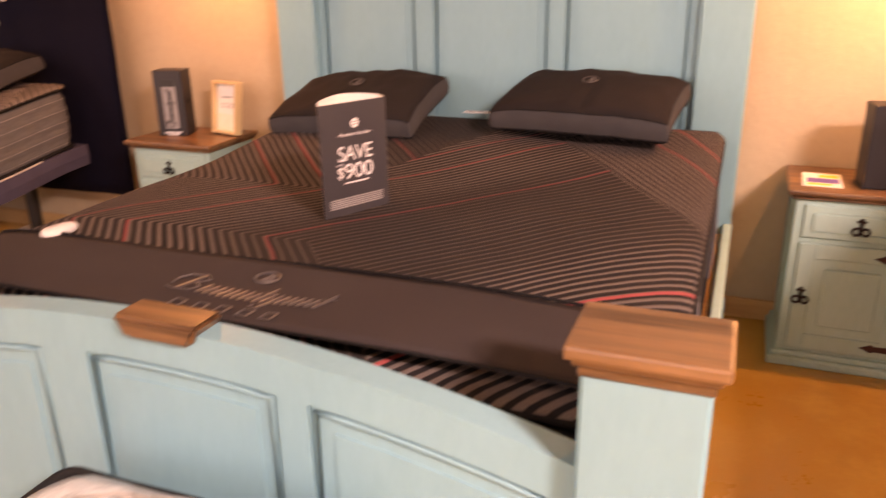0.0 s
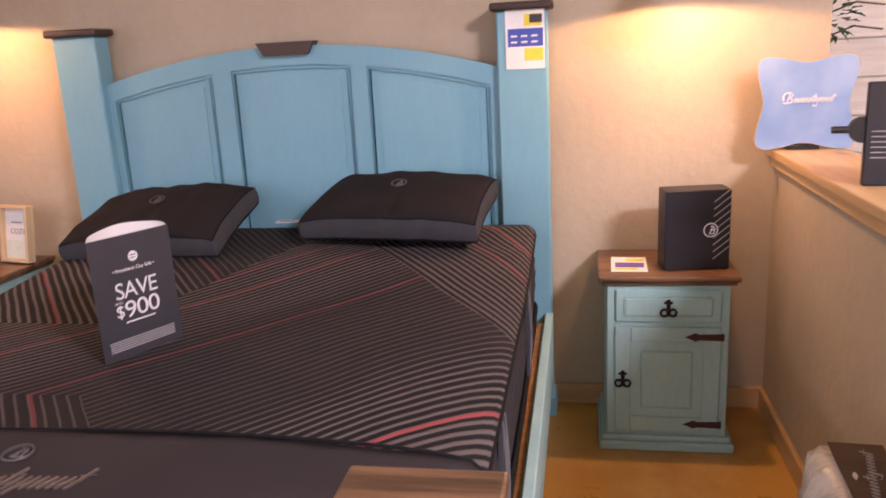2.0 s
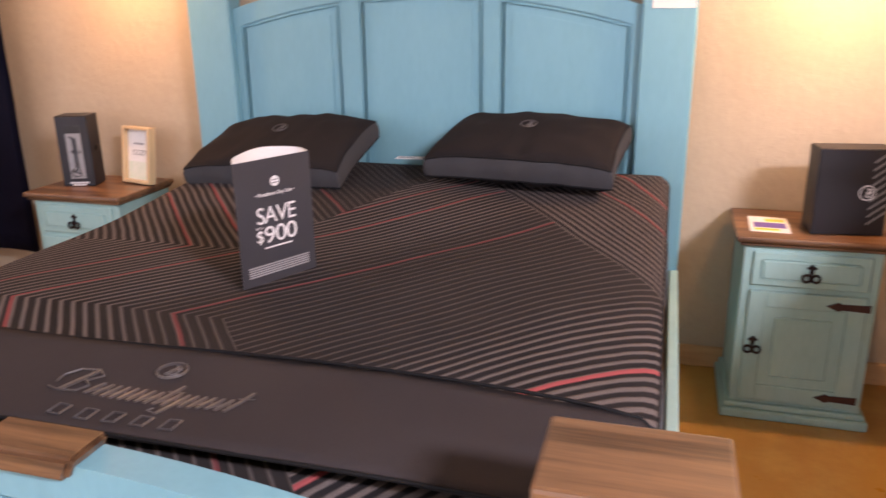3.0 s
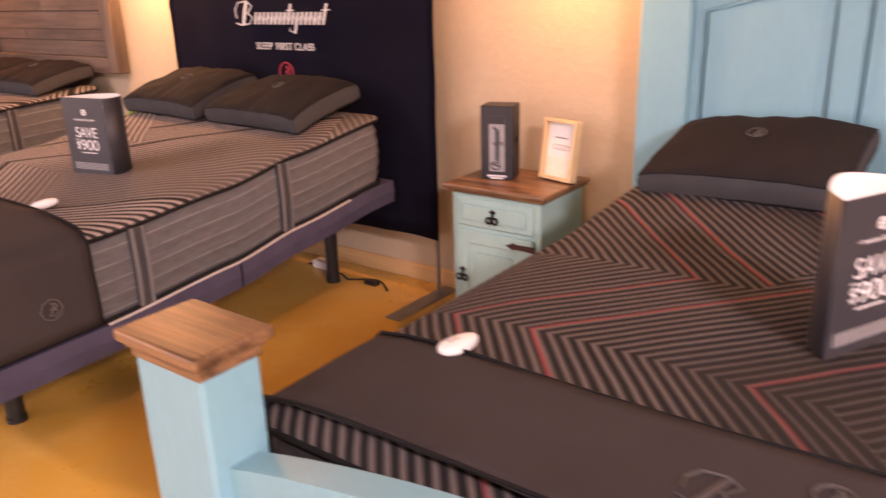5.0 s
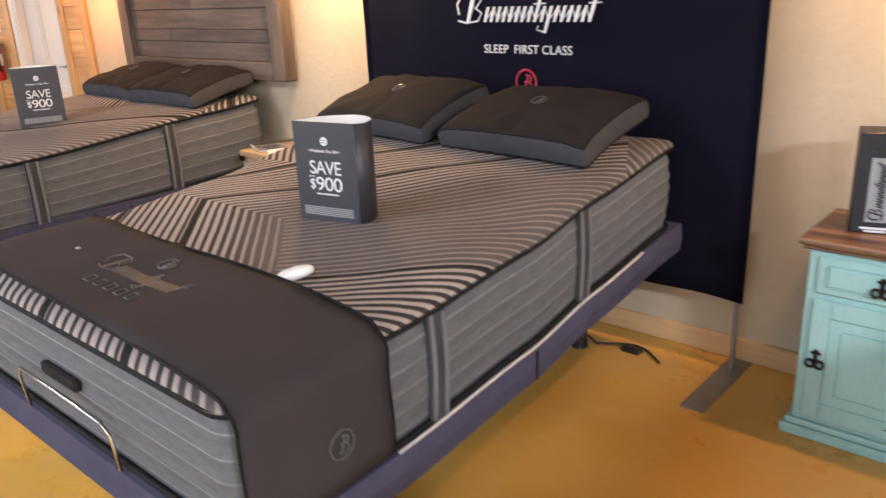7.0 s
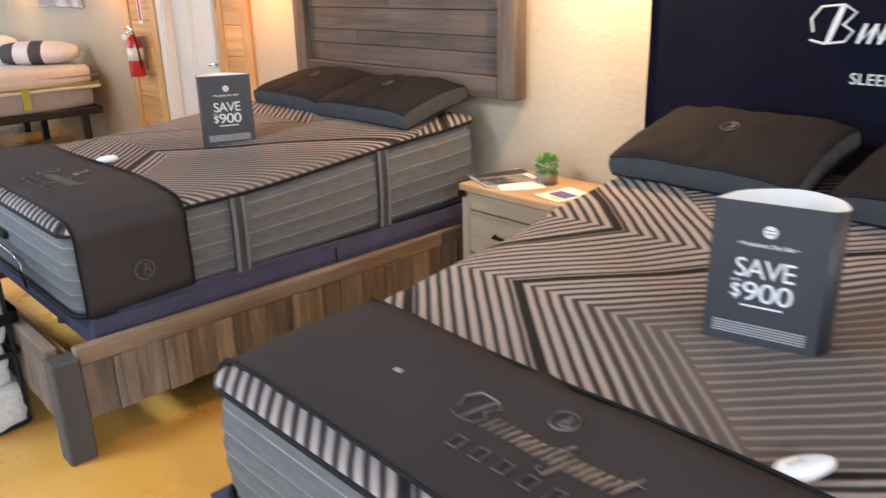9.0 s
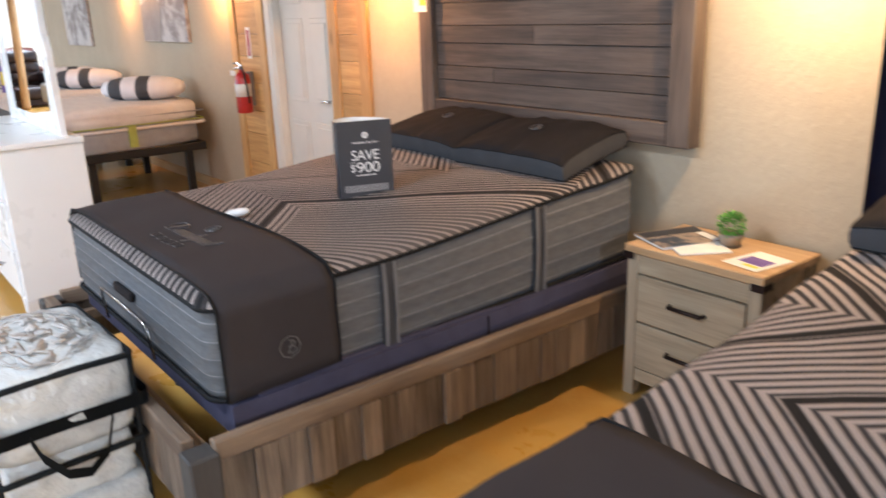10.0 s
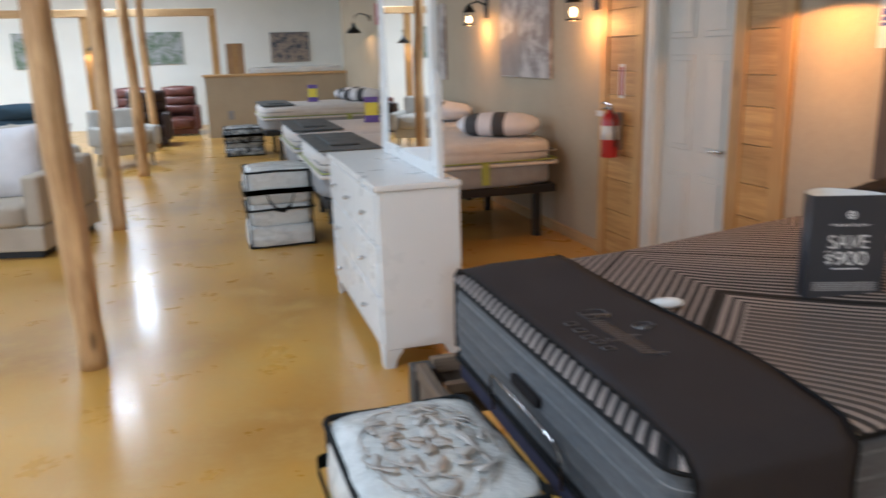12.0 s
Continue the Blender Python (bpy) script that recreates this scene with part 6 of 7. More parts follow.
def bedding_bag(m, wd, dp, ht, label, mat_, floral=True, bands=True, handle_y=-1):
    t = thing("bedding_bag", m, label, "bedding bag", "bedding bags")
    cuts = (0.0, 0.28, 0.56, 1.0)
    for i, (a, b) in enumerate(zip(cuts, cuts[1:])):
        k = 0.012 * math.sin(i * 2.4 + wd * 9)
        bm = soft_box(bmesh.new(), -wd / 2 + k, wd / 2 - k, -dp / 2 + k, dp / 2 - k, 0.004 + a * ht, b * ht, n=14, puff=0.030 if i == 2 else 0.016, lump=0.005, seed=wd * 10 + i * 3)
        part("folded_quilt" if i < 2 else "vinyl_top", bm, mat_, t, smooth_faces=True)

    def loop(z, out=0.006, r=0.10):
        ps = outline_ring(wd + 2 * out, dp + 2 * out, 0.03, 6, 6, 3)
        return [(p.x, p.y - dp / 2 - out, z + 0.008 * noise.noise(Vector((p.x * 5, p.y * 5, z)))) for p in ps]
    zs = (ht - 0.01, ht * 0.50, 0.012) if bands else (ht - 0.01, 0.012)
    for z in zs:
        bm = bmesh.new()
        tube(bm, loop(z, 0.022 if abs(z - ht * 0.5) < 0.01 else 0.012), 0.010, 6, closed=True)
        part("piping", bm, M["web"], t, smooth_faces=True)
    for sx in (-1, 1):
        for sy in (-1, 1):
            bm = bmesh.new()
            tube(bm, [(sx * (wd / 2 + 0.008), sy * (dp / 2 + 0.004), 0.012 + (ht - 0.02) * i / 6) for i in range(7)], 0.008, 6)
            part("corner_piping", bm, M["web"], t)
    # wide band and carrying handle
    bm = bmesh.new()
    ps = loop(ht * 0.70, 0.040)
    a = [bm.verts.new(p) for p in ps]
    b = [bm.verts.new((p[0], p[1], p[2] + 0.045)) for p in ps]
    for i in range(len(a)):
        j = (i + 1) % len(a)
        bm.faces.new((a[i], a[j], b[j], b[i]))
    bmesh.ops.solidify(bm, geom=list(bm.faces), thickness=0.004)
    part("band", bm, M["web"], t)
    bm = bmesh.new()
    hx = wd / 2 + 0.046
    pts = [(hx, -0.11, ht * 0.72), (hx + 0.02, -0.09, ht * 0.62), (hx + 0.05, -0.04, ht * 0.52), (hx + 0.06, 0.02, ht * 0.50), (hx + 0.04, 0.08, ht * 0.56), (hx, 0.12, ht * 0.72)]
    vs = []
    for p in pts:
        vs.append((bm.verts.new((p[0], p[1], p[2] - 0.018)), bm.verts.new((p[0] + 0.006, p[1], p[2] + 0.018))))
    for (p, q), (r, s) in zip(vs, vs[1:]):
        bm.faces.new((p, r, s, q))
    bmesh.ops.solidify(bm, geom=list(bm.faces), thickness=0.004)
    part("carry_handle", bm, M["web"], t)
    if floral:
        def lid(x, y):
            c = Vector((max(-1, min(1, 2 * x / wd)), max(-1, min(1, 2 * y / dp)), 1.0))
            seed = wd * 10 + 6
            nn = noise.noise(Vector((c.x * 2.3 + seed, c.y * 2.3, 3.1))) * 0.010 + noise.noise(c * 6 + Vector((seed, 0, 0))) * 0.005
            return ht + 0.030 * (1 - abs(c.x) ** 3) * (1 - abs(c.y) ** 3) + nn + 0.011
        rr = random.Random(8)
        bm = bmesh.new()
        # rosette of curled leaves in three rings
        for n, r0, ln, wd2 in ((8, 0.012, 0.055, 0.013), (8, 0.075, 0.060, 0.019), (16, 0.095, 0.050, 0.010), (12, 0.145, 0.050, 0.015), (24, 0.172, 0.030, 0.007)):
            for i in range(n):
                ang = (i + 0.5 * (n % 2)) * 2 * math.pi / n + rr.uniform(-0.1, 0.1)
                bend = 0.55 if i % 2 else -0.55
                outl = []
                for s in range(14):
                    q = s / 7 if s < 7 else (14 - s) / 7
                    side = (1 if s < 7 else -1) * wd2 * math.sin(math.pi * min(1, q * 0.92 + 0.04)) ** 0.8
                    rad_, aa = r0 + ln * q, ang + bend * q * q
                    x = 0.02 + 1.22 * (rad_ * math.cos(aa) - side * math.sin(aa))
                    y = 0.0 + 0.88 * (rad_ * math.sin(aa) + side * math.cos(aa))
                    outl.append(bm.verts.new((x, y, lid(x, y))))
                bm.faces.new(outl)
        bmesh.ops.recalc_face_normals(bm, faces=bm.faces)
        bmesh.ops.solidify(bm, geom=list(bm.faces), thickness=0.003)
        part("floral_print", bm, M["floral"], t, smooth_faces=True)
    return t


bedding_bag(pose(-5.40, -2.435, 0, 0, 0, 2), 0.56, 0.40, 0.585, "clear vinyl bedding bag with black piping and floral quilt", M["vinyl"])
t = thing("price_sticker", pose(-5.62, -2.652, 0.36), "lime green sticker on the vinyl bag", "sticker")
part("sticker", boxed(-0.03, 0.02, -0.008, 0.0, -0.03, 0.04), M["ink_yellow"], t)
bedding_bag(pose(-10.50, -2.37, 0, 0, 0, 0), 0.50, 0.52, 0.66, "clear vinyl bedding bag holding folded white quilts", M["vinyl"], floral=False)
bedding_bag(pose(-17.2, -2.34, 0, 0, 0, 0), 0.55, 0.60, 0.46, "shiny dark vinyl bedding bag on the far floor", M["vinyl_dark"], floral=False)
bedding_bag(pose(0.20, -2.615, 0, 0, 0, 0), 0.56, 0.40, 0.565, "clear vinyl bag with a grey plush blanket before the footboard", M["vinyl"], floral=True)
t = thing("blanket_pack", pose(1.765, -1.52, 0, 0, 0, -4), "dark boxed blanket pack with a pale mark by the half wall", "box")
soft = soft_box(bmesh.new(), -0.12, 0.04, -0.20, 0.20, 0.0, 0.52, seed=4)
part("vinyl_body", soft, M["vinyl"], t, smooth_faces=True)
part("insert_card", boxed(-0.082, 0.036, -0.185, 0.165, 0.553, 0.557, 0.001), M["cap_dark"], t, "dark brown printed insert card")
bm = script_mark(bmesh.new(), -0.15, 0.15, 0.022, lambda q: 0.0, 0.001)
part("word_mark", bm, M["grey_print"], t, m=pose(-0.03, -0.02, 0.558, 0, 0, 80))

# ---------------------------------------------------------------- white dresser with mirror
ds = thing("dresser", pose(-8.05, -1.93, 0), "white lacquered five-drawer dresser with bright metal knobs", "dresser")
DW, DD = 0.735, 0.215
part("carcass", boxed(-DW, DW, -DD + 0.01, DD, 0.10, 0.925, 0.004), M["white_lacquer"], ds)
part("top", boxed(-DW - 0.012, DW + 0.012, -DD - 0.012, DD + 0.005, 0.9255, 0.955, 0.006, 2), M["white_lacquer"], ds)
bm = prism(bmesh.new(), ((-DD + 0.01, 0.0), (-DD + 0.06, 0.0), (-DD + 0.075, 0.05), (-DD + 0.11, 0.10), (DD - 0.11, 0.10), (DD - 0.075, 0.05), (DD - 0.06, 0.0), (DD, 0.0), (DD, 0.10), (-DD + 0.01, 0.10)), "x", DW - 0.03, DW)
part("side_apron", bm, M["white_lacquer"], ds)
bm = prism(bmesh.new(), ((-DD + 0.01, 0.0), (-DD + 0.06, 0.0), (-DD + 0.075, 0.05), (-DD + 0.11, 0.10), (DD - 0.11, 0.10), (DD - 0.075, 0.05), (DD - 0.06, 0.0), (DD, 0.0), (DD, 0.10), (-DD + 0.01, 0.10)), "x", -DW, -DW + 0.03)
part("side_apron", bm, M["white_lacquer"], ds)
for s in (-1, 1):
    part("front_foot", prism(bmesh.new(), ((s * (DW - 0.031), 0.0), (s * (DW - 0.07), 0.0), (s * (DW - 0.09), 0.05), (s * (DW - 0.13), 0.0995), (s * (DW - 0.031), 0.0995)), "y", -DD + 0.008, -DD + 0.03), M["white_lacquer"], ds)
IN = DW - 0.03
for x0, x1, z0, z1, knobs in ((-IN, -0.245, 0.655, 0.905, 1), (-0.235, 0.235, 0.655, 0.905, 1), (0.245, IN, 0.655, 0.905, 1), (-IN, IN, 0.39, 0.645, 2), (-IN, IN, 0.125, 0.38, 2)):
    d = new("drawer")
    d.parent = ds
    part("front", boxed(x0, x1, -DD - 0.006, -DD + 0.012, z0, z1, 0.005, 2), M["white_lacquer"], d)
    for kx in ((0.5,) if knobs == 1 else (0.22, 0.78)):
        bm = bmesh.new()
        x, z = x0 + (x1 - x0) * kx, (z0 + z1) / 2
        cyl(bm, (x, -DD - 0.006, z), (x, -DD - 0.020, z), 0.005, seg=10)
        bmesh.ops.create_uvsphere(bm, u_segments=12, v_segments=8, radius=0.014, matrix=Matrix.Translation((x, -DD - 0.028, z)))
        part("knob", bm, M["chrome"], d, "bright round metal knob", smooth_faces=True)
mr = thing("dresser_mirror", pose(-8.05, -1.785, 0.955), "white framed mirror standing on the dresser", "mirror")
MW, MH = 0.60, 1.12
for s in (-1, 1):
    part("stile", boxed(s * (MW - 0.035) - 0.035, s * (MW - 0.035) + 0.035, -0.02, 0.02, 0.0, MH, 0.005), M["white_lacquer"], mr)
    part("shoulder", prism(bmesh.new(), ((s * MW, 0.0), (s * (MW + 0.05), 0.0), (s * (MW + 0.045), 0.45), (s * (MW + 0.02), 0.52), (s * MW, 0.54)), "y", -0.016, 0.016), M["white_lacquer"], mr)
part("bottom_rail", boxed(-MW + 0.071, MW - 0.071, -0.02, 0.02, 0.0, 0.07, 0.005), M["white_lacquer"], mr)
part("top_rail", boxed(-MW + 0.071, MW - 0.071, -0.02, 0.02, MH - 0.07, MH, 0.005), M["white_lacquer"], mr)
part("mirror_glass", boxed(-MW + 0.068, MW - 0.068, -0.006, 0.0, 0.068, MH - 0.068), M["mirror"], mr, "silvered mirror glass")
part("backing", boxed(-MW + 0.068, MW - 0.068, 0.002, 0.008, 0.068, MH - 0.068), M["carton"], mr)
part("pink_ribbon", boxed(-MW - 0.03, -MW + 0.01, -0.03, -0.021, 0.80, 0.93, 0.004), M["print_red"], mr, "pink tag on the mirror frame")

# ---------------------------------------------------------------- fire extinguisher
t = thing("fire_extinguisher", pose(-8.74, -0.105, 0), "red fire extinguisher hung on the pine boards", "fire extinguisher")
bm = bmesh.new()
lathe(bm, [(0.0, 0.80), (0.058, 0.80), (0.062, 0.81), (0.062, 1.06), (0.05, 1.10), (0.022, 1.125), (0.02, 1.14), (0.0, 1.14)], 24)
part("cylinder", bm, M["ext_red"], t, smooth_faces=True)
bm = bmesh.new()
lathe(bm, [(0.0625, 0.93), (0.0635, 0.93), (0.0635, 1.03), (0.0625, 1.03)], 24)
part("label_band", bm, M["paper"], t, "white label band", smooth_faces=True)
bm = bmesh.new()
cyl(bm, (0, 0, 1.14), (0, 0, 1.175), 0.016, seg=12)
tube(bm, [(0.0, 0, 1.17), (-0.04, -0.01, 1.19), (-0.08, -0.02, 1.185)], 0.008)
tube(bm, [(0.0, 0, 1.155), (-0.05, -0.01, 1.15), (-0.085, -0.02, 1.14)], 0.008)
part("valve_lever", bm, M["chrome"], t)
bm = bmesh.new()
tube(bm, [(0.01, 0.0, 1.15), (0.07, -0.01, 1.10), (0.075, 0.0, 0.98), (0.07, 0.01, 0.88)], 0.009)
part("hose", bm, M["black_plastic"], t, smooth_faces=True)
part("bracket", boxed(-0.03, 0.03, 0.05, 0.085, 0.85, 1.12, 0.003), M["grey_metal"], t)
part("tag", boxed(-0.15, -0.05, -0.03, -0.028, 1.09, 1.13), M["paper"], t, "white inspection tag", m=pose(0, 0, 0, 0, 0, 0))
t = thing("notice_strip", pose(-8.74, -0.0185, 1.34), "narrow white notice above the extinguisher", "sign")
part("sheet", boxed(-0.035, 0.035, -0.002, 0, -0.12, 0.12), M["paper"], t)
part("red_print", boxed(-0.02, 0.02, -0.0028, -0.002, -0.10, 0.10), M["print_red"], t)


# ---------------------------------------------------------------- beds of the far bays
def shop_bed(m, label, low=False, pillow_at=True):
    """White quilted mattress on a dark steel base, with a grey foot pad and a striped pillow; origin mid foot on the floor."""
    t = thing("display_bed", m, label, "bed", "beds of the far bays")
    wd, ln = 1.50, 1.98
    part("base_frame", boxed(-wd / 2, wd / 2, 0.02, ln, 0.40, 0.47, 0.006), M["black_plastic"], t)
    for sx in (-1, 1):
        for y in (0.25, 1.0, 1.85):
            part("leg", boxed(sx * 0.62 - 0.03, sx * 0.62 + 0.03, y - 0.03, y + 0.03, 0, 0.40), M["black_plastic"], t)
    bm = soft_box(bmesh.new(), -wd / 2, wd / 2, 0, ln, 0.475, 0.68, n=10, puff=0.012, lump=0.002)
    part("border", bm, M["ticking_grey"], t, smooth_faces=True)
    bm = soft_box(bmesh.new(), -wd / 2, wd / 2, 0, ln, 0.682, 0.83, n=10, puff=0.02, lump=0.004, seed=2)
    part("pillow_top", bm, M["quilt_white"], t, smooth_faces=True)
    for z, mt in ((0.685, "lime"), (0.755, "ticking_grey"), (0.655, "quilt_white")):
        bm = bmesh.new()
        ps = outline_ring(wd + 0.020, ln + 0.020, 0.05, 6, 8, 4)
        tube(bm, [(p.x, p.y - 0.010, z) for p in ps], 0.006 if mt != "quilt_white" else 0.016, 6, closed=True)
        part("edge_tape", bm, M[mt], t, smooth_faces=True)
    part("handle_band", boxed(wd / 2 + 0.006, wd / 2 + 0.026, 1.30, 1.37, 0.50, 0.68, 0.003), M["lime"], t)
    part("foot_pad", boxed(-0.70, 0.70, -0.012, 0.50, 0.847, 0.862, 0.005), M["pad_grey"], t, "dark grey foot pad")
    part("pad_ridge", boxed(-0.45, 0.45, 0.12, 0.36, 0.862, 0.88, 0.008), M["pad_grey"], t)
    return t


def striped_pillow(m, label):
    t = thing("pillow", m, label, "pillow", "striped pillows")
    prof = [(-0.37, 0.03), (-0.34, 0.068), (-0.28, 0.092), (-0.20, 0.110), (-0.16, 0.116), (-0.09, 0.120), (-0.03, 0.121), (0.03, 0.121), (0.08, 0.119), (0.16, 0.114), (0.23, 0.103), (0.30, 0.082), (0.35, 0.055), (0.37, 0.02)]
    n = 20
    for k in range(len(prof) - 1):
        (x0, r0), (x1, r1) = prof[k], prof[k + 1]
        bm = bmesh.new()
        a = [bm.verts.new((x0, 1.7 * r0 * math.cos(2 * math.pi * i / n), 0.11 + 0.9 * r0 * math.sin(2 * math.pi * i / n))) for i in range(n)]
        b = [bm.verts.new((x1, 1.7 * r1 * math.cos(2 * math.pi * i / n), 0.11 + 0.9 * r1 * math.sin(2 * math.pi * i / n))) for i in range(n)]
        for i in range(n):
            j = (i + 1) % n
            bm.faces.new((a[i], b[i], b[j], a[j]))
        if k == 0:
            bm.faces.new(a[::-1])
        if k == len(prof) - 2:
            bm.faces.new(b)
        dark = (-0.28 <= (x0 + x1) / 2 <= -0.16) or (-0.03 <= (x0 + x1) / 2 <= 0.08)
        part("dark_band" if dark else "cotton_panel", bm, M["stripe_dark"] if dark else M["pillow_white"], t, smooth_faces=True)
    return t


for x, lab in ((-10.40, "white quilted mattress with lime trim on a black steel base"), (-12.25, "white quilted mattress with grey foot pad in the far bay"), (-16.7, "white quilted mattress by the far half wall")):
    shop_bed(pose(x, -2.08, 0), lab)
    striped_pillow(pose(x + 0.22, -0.42, 0.832, 0, 0, 58), "white pillow with two dark grey bands on the bed")
    if x < -11:
        striped_pillow(pose(x - 0.36, -0.42, 0.832, 0, 0, 66), "white pillow with two dark grey bands on the bed")
for x, y in ((-12.2, -1.15), (-16.7, -1.2)):
    t = thing("table_sign", pose(x, y, 0.865, 0, 0, 75), "small purple and yellow card standing on the mattress", "sign", "small cards")
    part("card", boxed(-0.08, 0.08, -0.012, 0.012, 0, 0.26, 0.002), M["ink_purple"], t)
    part("yellow_field", boxed(-0.075, 0.075, -0.0135, -0.012, 0.06, 0.20), M["ink_yellow"], t)
    part("base", boxed(-0.085, 0.085, -0.05, 0.05, -0.012, 0.0), M["ink_purple"], t)


def picture(m, wd, hd, mat_, label):
    t = thing("wall_picture", m, label, "picture", "wall pictures")
    part("canvas", boxed(-wd / 2, wd / 2, -0.03, -0.002, -hd / 2, hd / 2, 0.002), mat_, t)
    return t


p1 = picture(pose(-10.55, 0, 1.70), 1.18, 0.74, M["art_grey"], "pale grey canvas print on the plaster wall")
bm = bmesh.new()
prism(bm, ((-0.58, -0.36), (-0.1, -0.36), (-0.02, -0.05), (-0.1, 0.02), (-0.16, 0.18), (-0.12, 0.30), (-0.2, 0.2), (-0.26, 0.05), (-0.58, -0.02)), "y", -0.032, -0.030)
part("brown_shape", bm, M["art_brown"], p1)
picture(pose(-13.6, 0, 1.70), 1.1, 0.9, M["art_grey"], "grey canvas print on the far plaster wall")
picture(pose(-23.99, -0.75, 1.82, 0, 0, 90), 0.95, 0.72, M["art"], "dark framed print of lights on the end wall")
picture(pose(-23.99, -3.8, 1.86, 0, 0, 90), 1.0, 0.75, M["art_green"], "landscape print on the end wall")
picture(pose(-23.99, -6.6, 1.86, 0, 0, 90), 0.8, 0.8, M["art_green"], "dark green print on the end wall")

# things on and behind the far half wall
t = thing("cardboard_box", pose(-20.45, -2.24, 1.271), "tall brown cardboard box on the far half wall", "box")
part("carton", boxed(-0.13, 0.13, -0.17, 0.17, 0, 0.60, 0.004), M["carton"], t)
part("tape", boxed(0.1302, 0.132, -0.03, 0.03, 0, 0.60), M["pine_x"], t)
t = thing("white_parcel", pose(-20.45, -1.02, 1.271), "long white wrapped parcel on the far half wall", "box")
part("wrap", soft_box(bmesh.new(), -0.13, 0.13, -0.95, 0.90, 0, 0.10, puff=0.02, lump=0.006), M["white_plastic"], t, smooth_faces=True)
t = thing("wall_outlet", pose(-20.348, -2.42, 0.45), "white power outlet on the far half wall", "outlet")
part("plate", boxed(0, 0.008, -0.06, 0.06, -0.09, 0.09, 0.002), M["grey_print"], t)


def log_post(x, y, h, r, lean, seed, label):
    """Peeled log with a wavering outline and a few flats and knots."""
    t = thing("log_post", pose(x, y, 0), label, "post", "log posts")
    rnd = random.Random(seed)
    bm = bmesh.new()
    rings = []
    n, k = 28, 60
    for j in range(k + 1):
        z = h * j / k
        cx = lean * z + 0.02 * math.sin(z * 2.1 + seed) + 0.012 * math.sin(z * 5.3 + seed)
        cy = 0.018 * math.sin(z * 1.7 + seed * 2)
        ring = []
        for i in range(n):
            a = 2 * math.pi * i / n
            rr = r * (1.12 - 0.14 * j / k) * (1 + 0.13 * noise.noise(Vector((math.cos(a) * 1.2, math.sin(a) * 1.2, z * 2.2 + seed * 7))) + 0.10 * noise.noise(Vector((math.cos(a) * 3.5, math.sin(a) * 3.5, z * 1.3 + seed * 3))) + 0.16 * max(0, noise.noise(Vector((math.cos(a) * 2, math.sin(a) * 2, z * 5 + seed * 11))) - 0.25))
            ring.append(bm.verts.new((cx + rr * math.cos(a), cy + rr * math.sin(a), z)))
        rings.append(ring)
    for a, b in zip(rings, rings[1:]):
        for i in range(n):
            bm.faces.new((a[i], a[(i + 1) % n], b[(i + 1) % n], b[i]))
    bm.faces.new(rings[0][::-1])
    bm.faces.new(rings[-1])
    part("trunk", bm, M["log"], t, smooth_faces=True)
    return t


for i, (x, y) in enumerate(((-7.935, -3.61), (-11.62, -3.79), (-15.32, -3.83), (-19.0, -3.86))):
    log_post(x, y, 3.6, 0.066 - 0.003 * (i % 2), 0.02, i + 1, "peeled knotty log post carrying the roof")

# timber frame before the end wall
t = thing("timber_frame", pose(0, 0, 0), "pale timber post and beam frame before the end wall", "timber frame")
part("beam", boxed(-20.62, -20.44, -9.5, -2.55, 2.42, 2.56, 0.006), M["cap_oak"], t)
for y in (-2.62, -5.0, -7.4):
    part("post", boxed(-20.6, -20.46, y - 0.07, y + 0.07, 1.26 if y > -3 else 0, 2.42, 0.006), M["pine_z"], t)
barn = thing("dish_lamp", pose(-20.3, -4.85, 0), "black dish lamp with warm bulb on the timber frame, lit", "lamp")
bm = bmesh.new()
lathe(bm, [(0.02, 0.16), (0.05, 0.10), (0.14, 0.0), (0.13, 0.0), (0.04, 0.09)], 20, (0, 0, 1.80))
part("shade", bm, M["shade_black"], barn, smooth_faces=True)
bm = bmesh.new()
tube(bm, [(0, 0, 1.95), (-0.02, 0, 2.06), (-0.15, 0, 2.06)], 0.012)
part("arm", bm, M["shade_black"], barn)
bm = bmesh.new()
bmesh.ops.create_uvsphere(bm, u_segments=12, v_segments=8, radius=0.035, matrix=Matrix.Translation((0, 0, 1.84)))
part("bulb", bm, M["bulb"], barn, smooth_faces=True)
lamp("dish_lamp_light", "SPOT", look((-20.3, -4.85, 1.80), (-20.3, -4.849, 0)), 20, (1.0, 0.62, 0.3), 0.03, spread=150)


# ---------------------------------------------------------------- sofa and seats across the aisle
def sofa(m, label):
    """Deep linen sofa facing +x; local origin at the middle of the front, on the floor."""
    t = thing("sofa", m, label, "sofa")
    part("plinth", boxed(-1.18, -0.06, -0.95, 0.95, 0.0, 0.06), M["black_plastic"], t)
    part("base", boxed(-1.22, 0.0, -1.0, 1.0, 0.062, 0.27, 0.02, 2), M["sofa"], t)
    part("back", boxed(-1.24, -1.02, -1.0, 1.0, 0.272, 0.74, 0.05, 3), M["sofa"], t)
    for s in (-1, 1):
        part("arm", boxed(-1.015, -0.02, s * 0.93 - 0.07, s * 0.93 + 0.07, 0.272, 0.69, 0.04, 3), M["sofa"], t)
        part("seat_cushion", soft_box(bmesh.new(), -1.01, 0.02, 0.01 if s > 0 else -0.85, 0.85 if s > 0 else -0.01, 0.275, 0.45, n=8, puff=0.02, lump=0.003), M["sofa"], t, smooth_faces=True)
        part("back_cushion", soft_box(bmesh.new(), -1.01, -0.76, 0.01 if s > 0 else -0.85, 0.85 if s > 0 else -0.01, 0.455, 0.88, n=8, puff=0.05, lump=0.008), M["sofa"], t, smooth_faces=True)
    return t


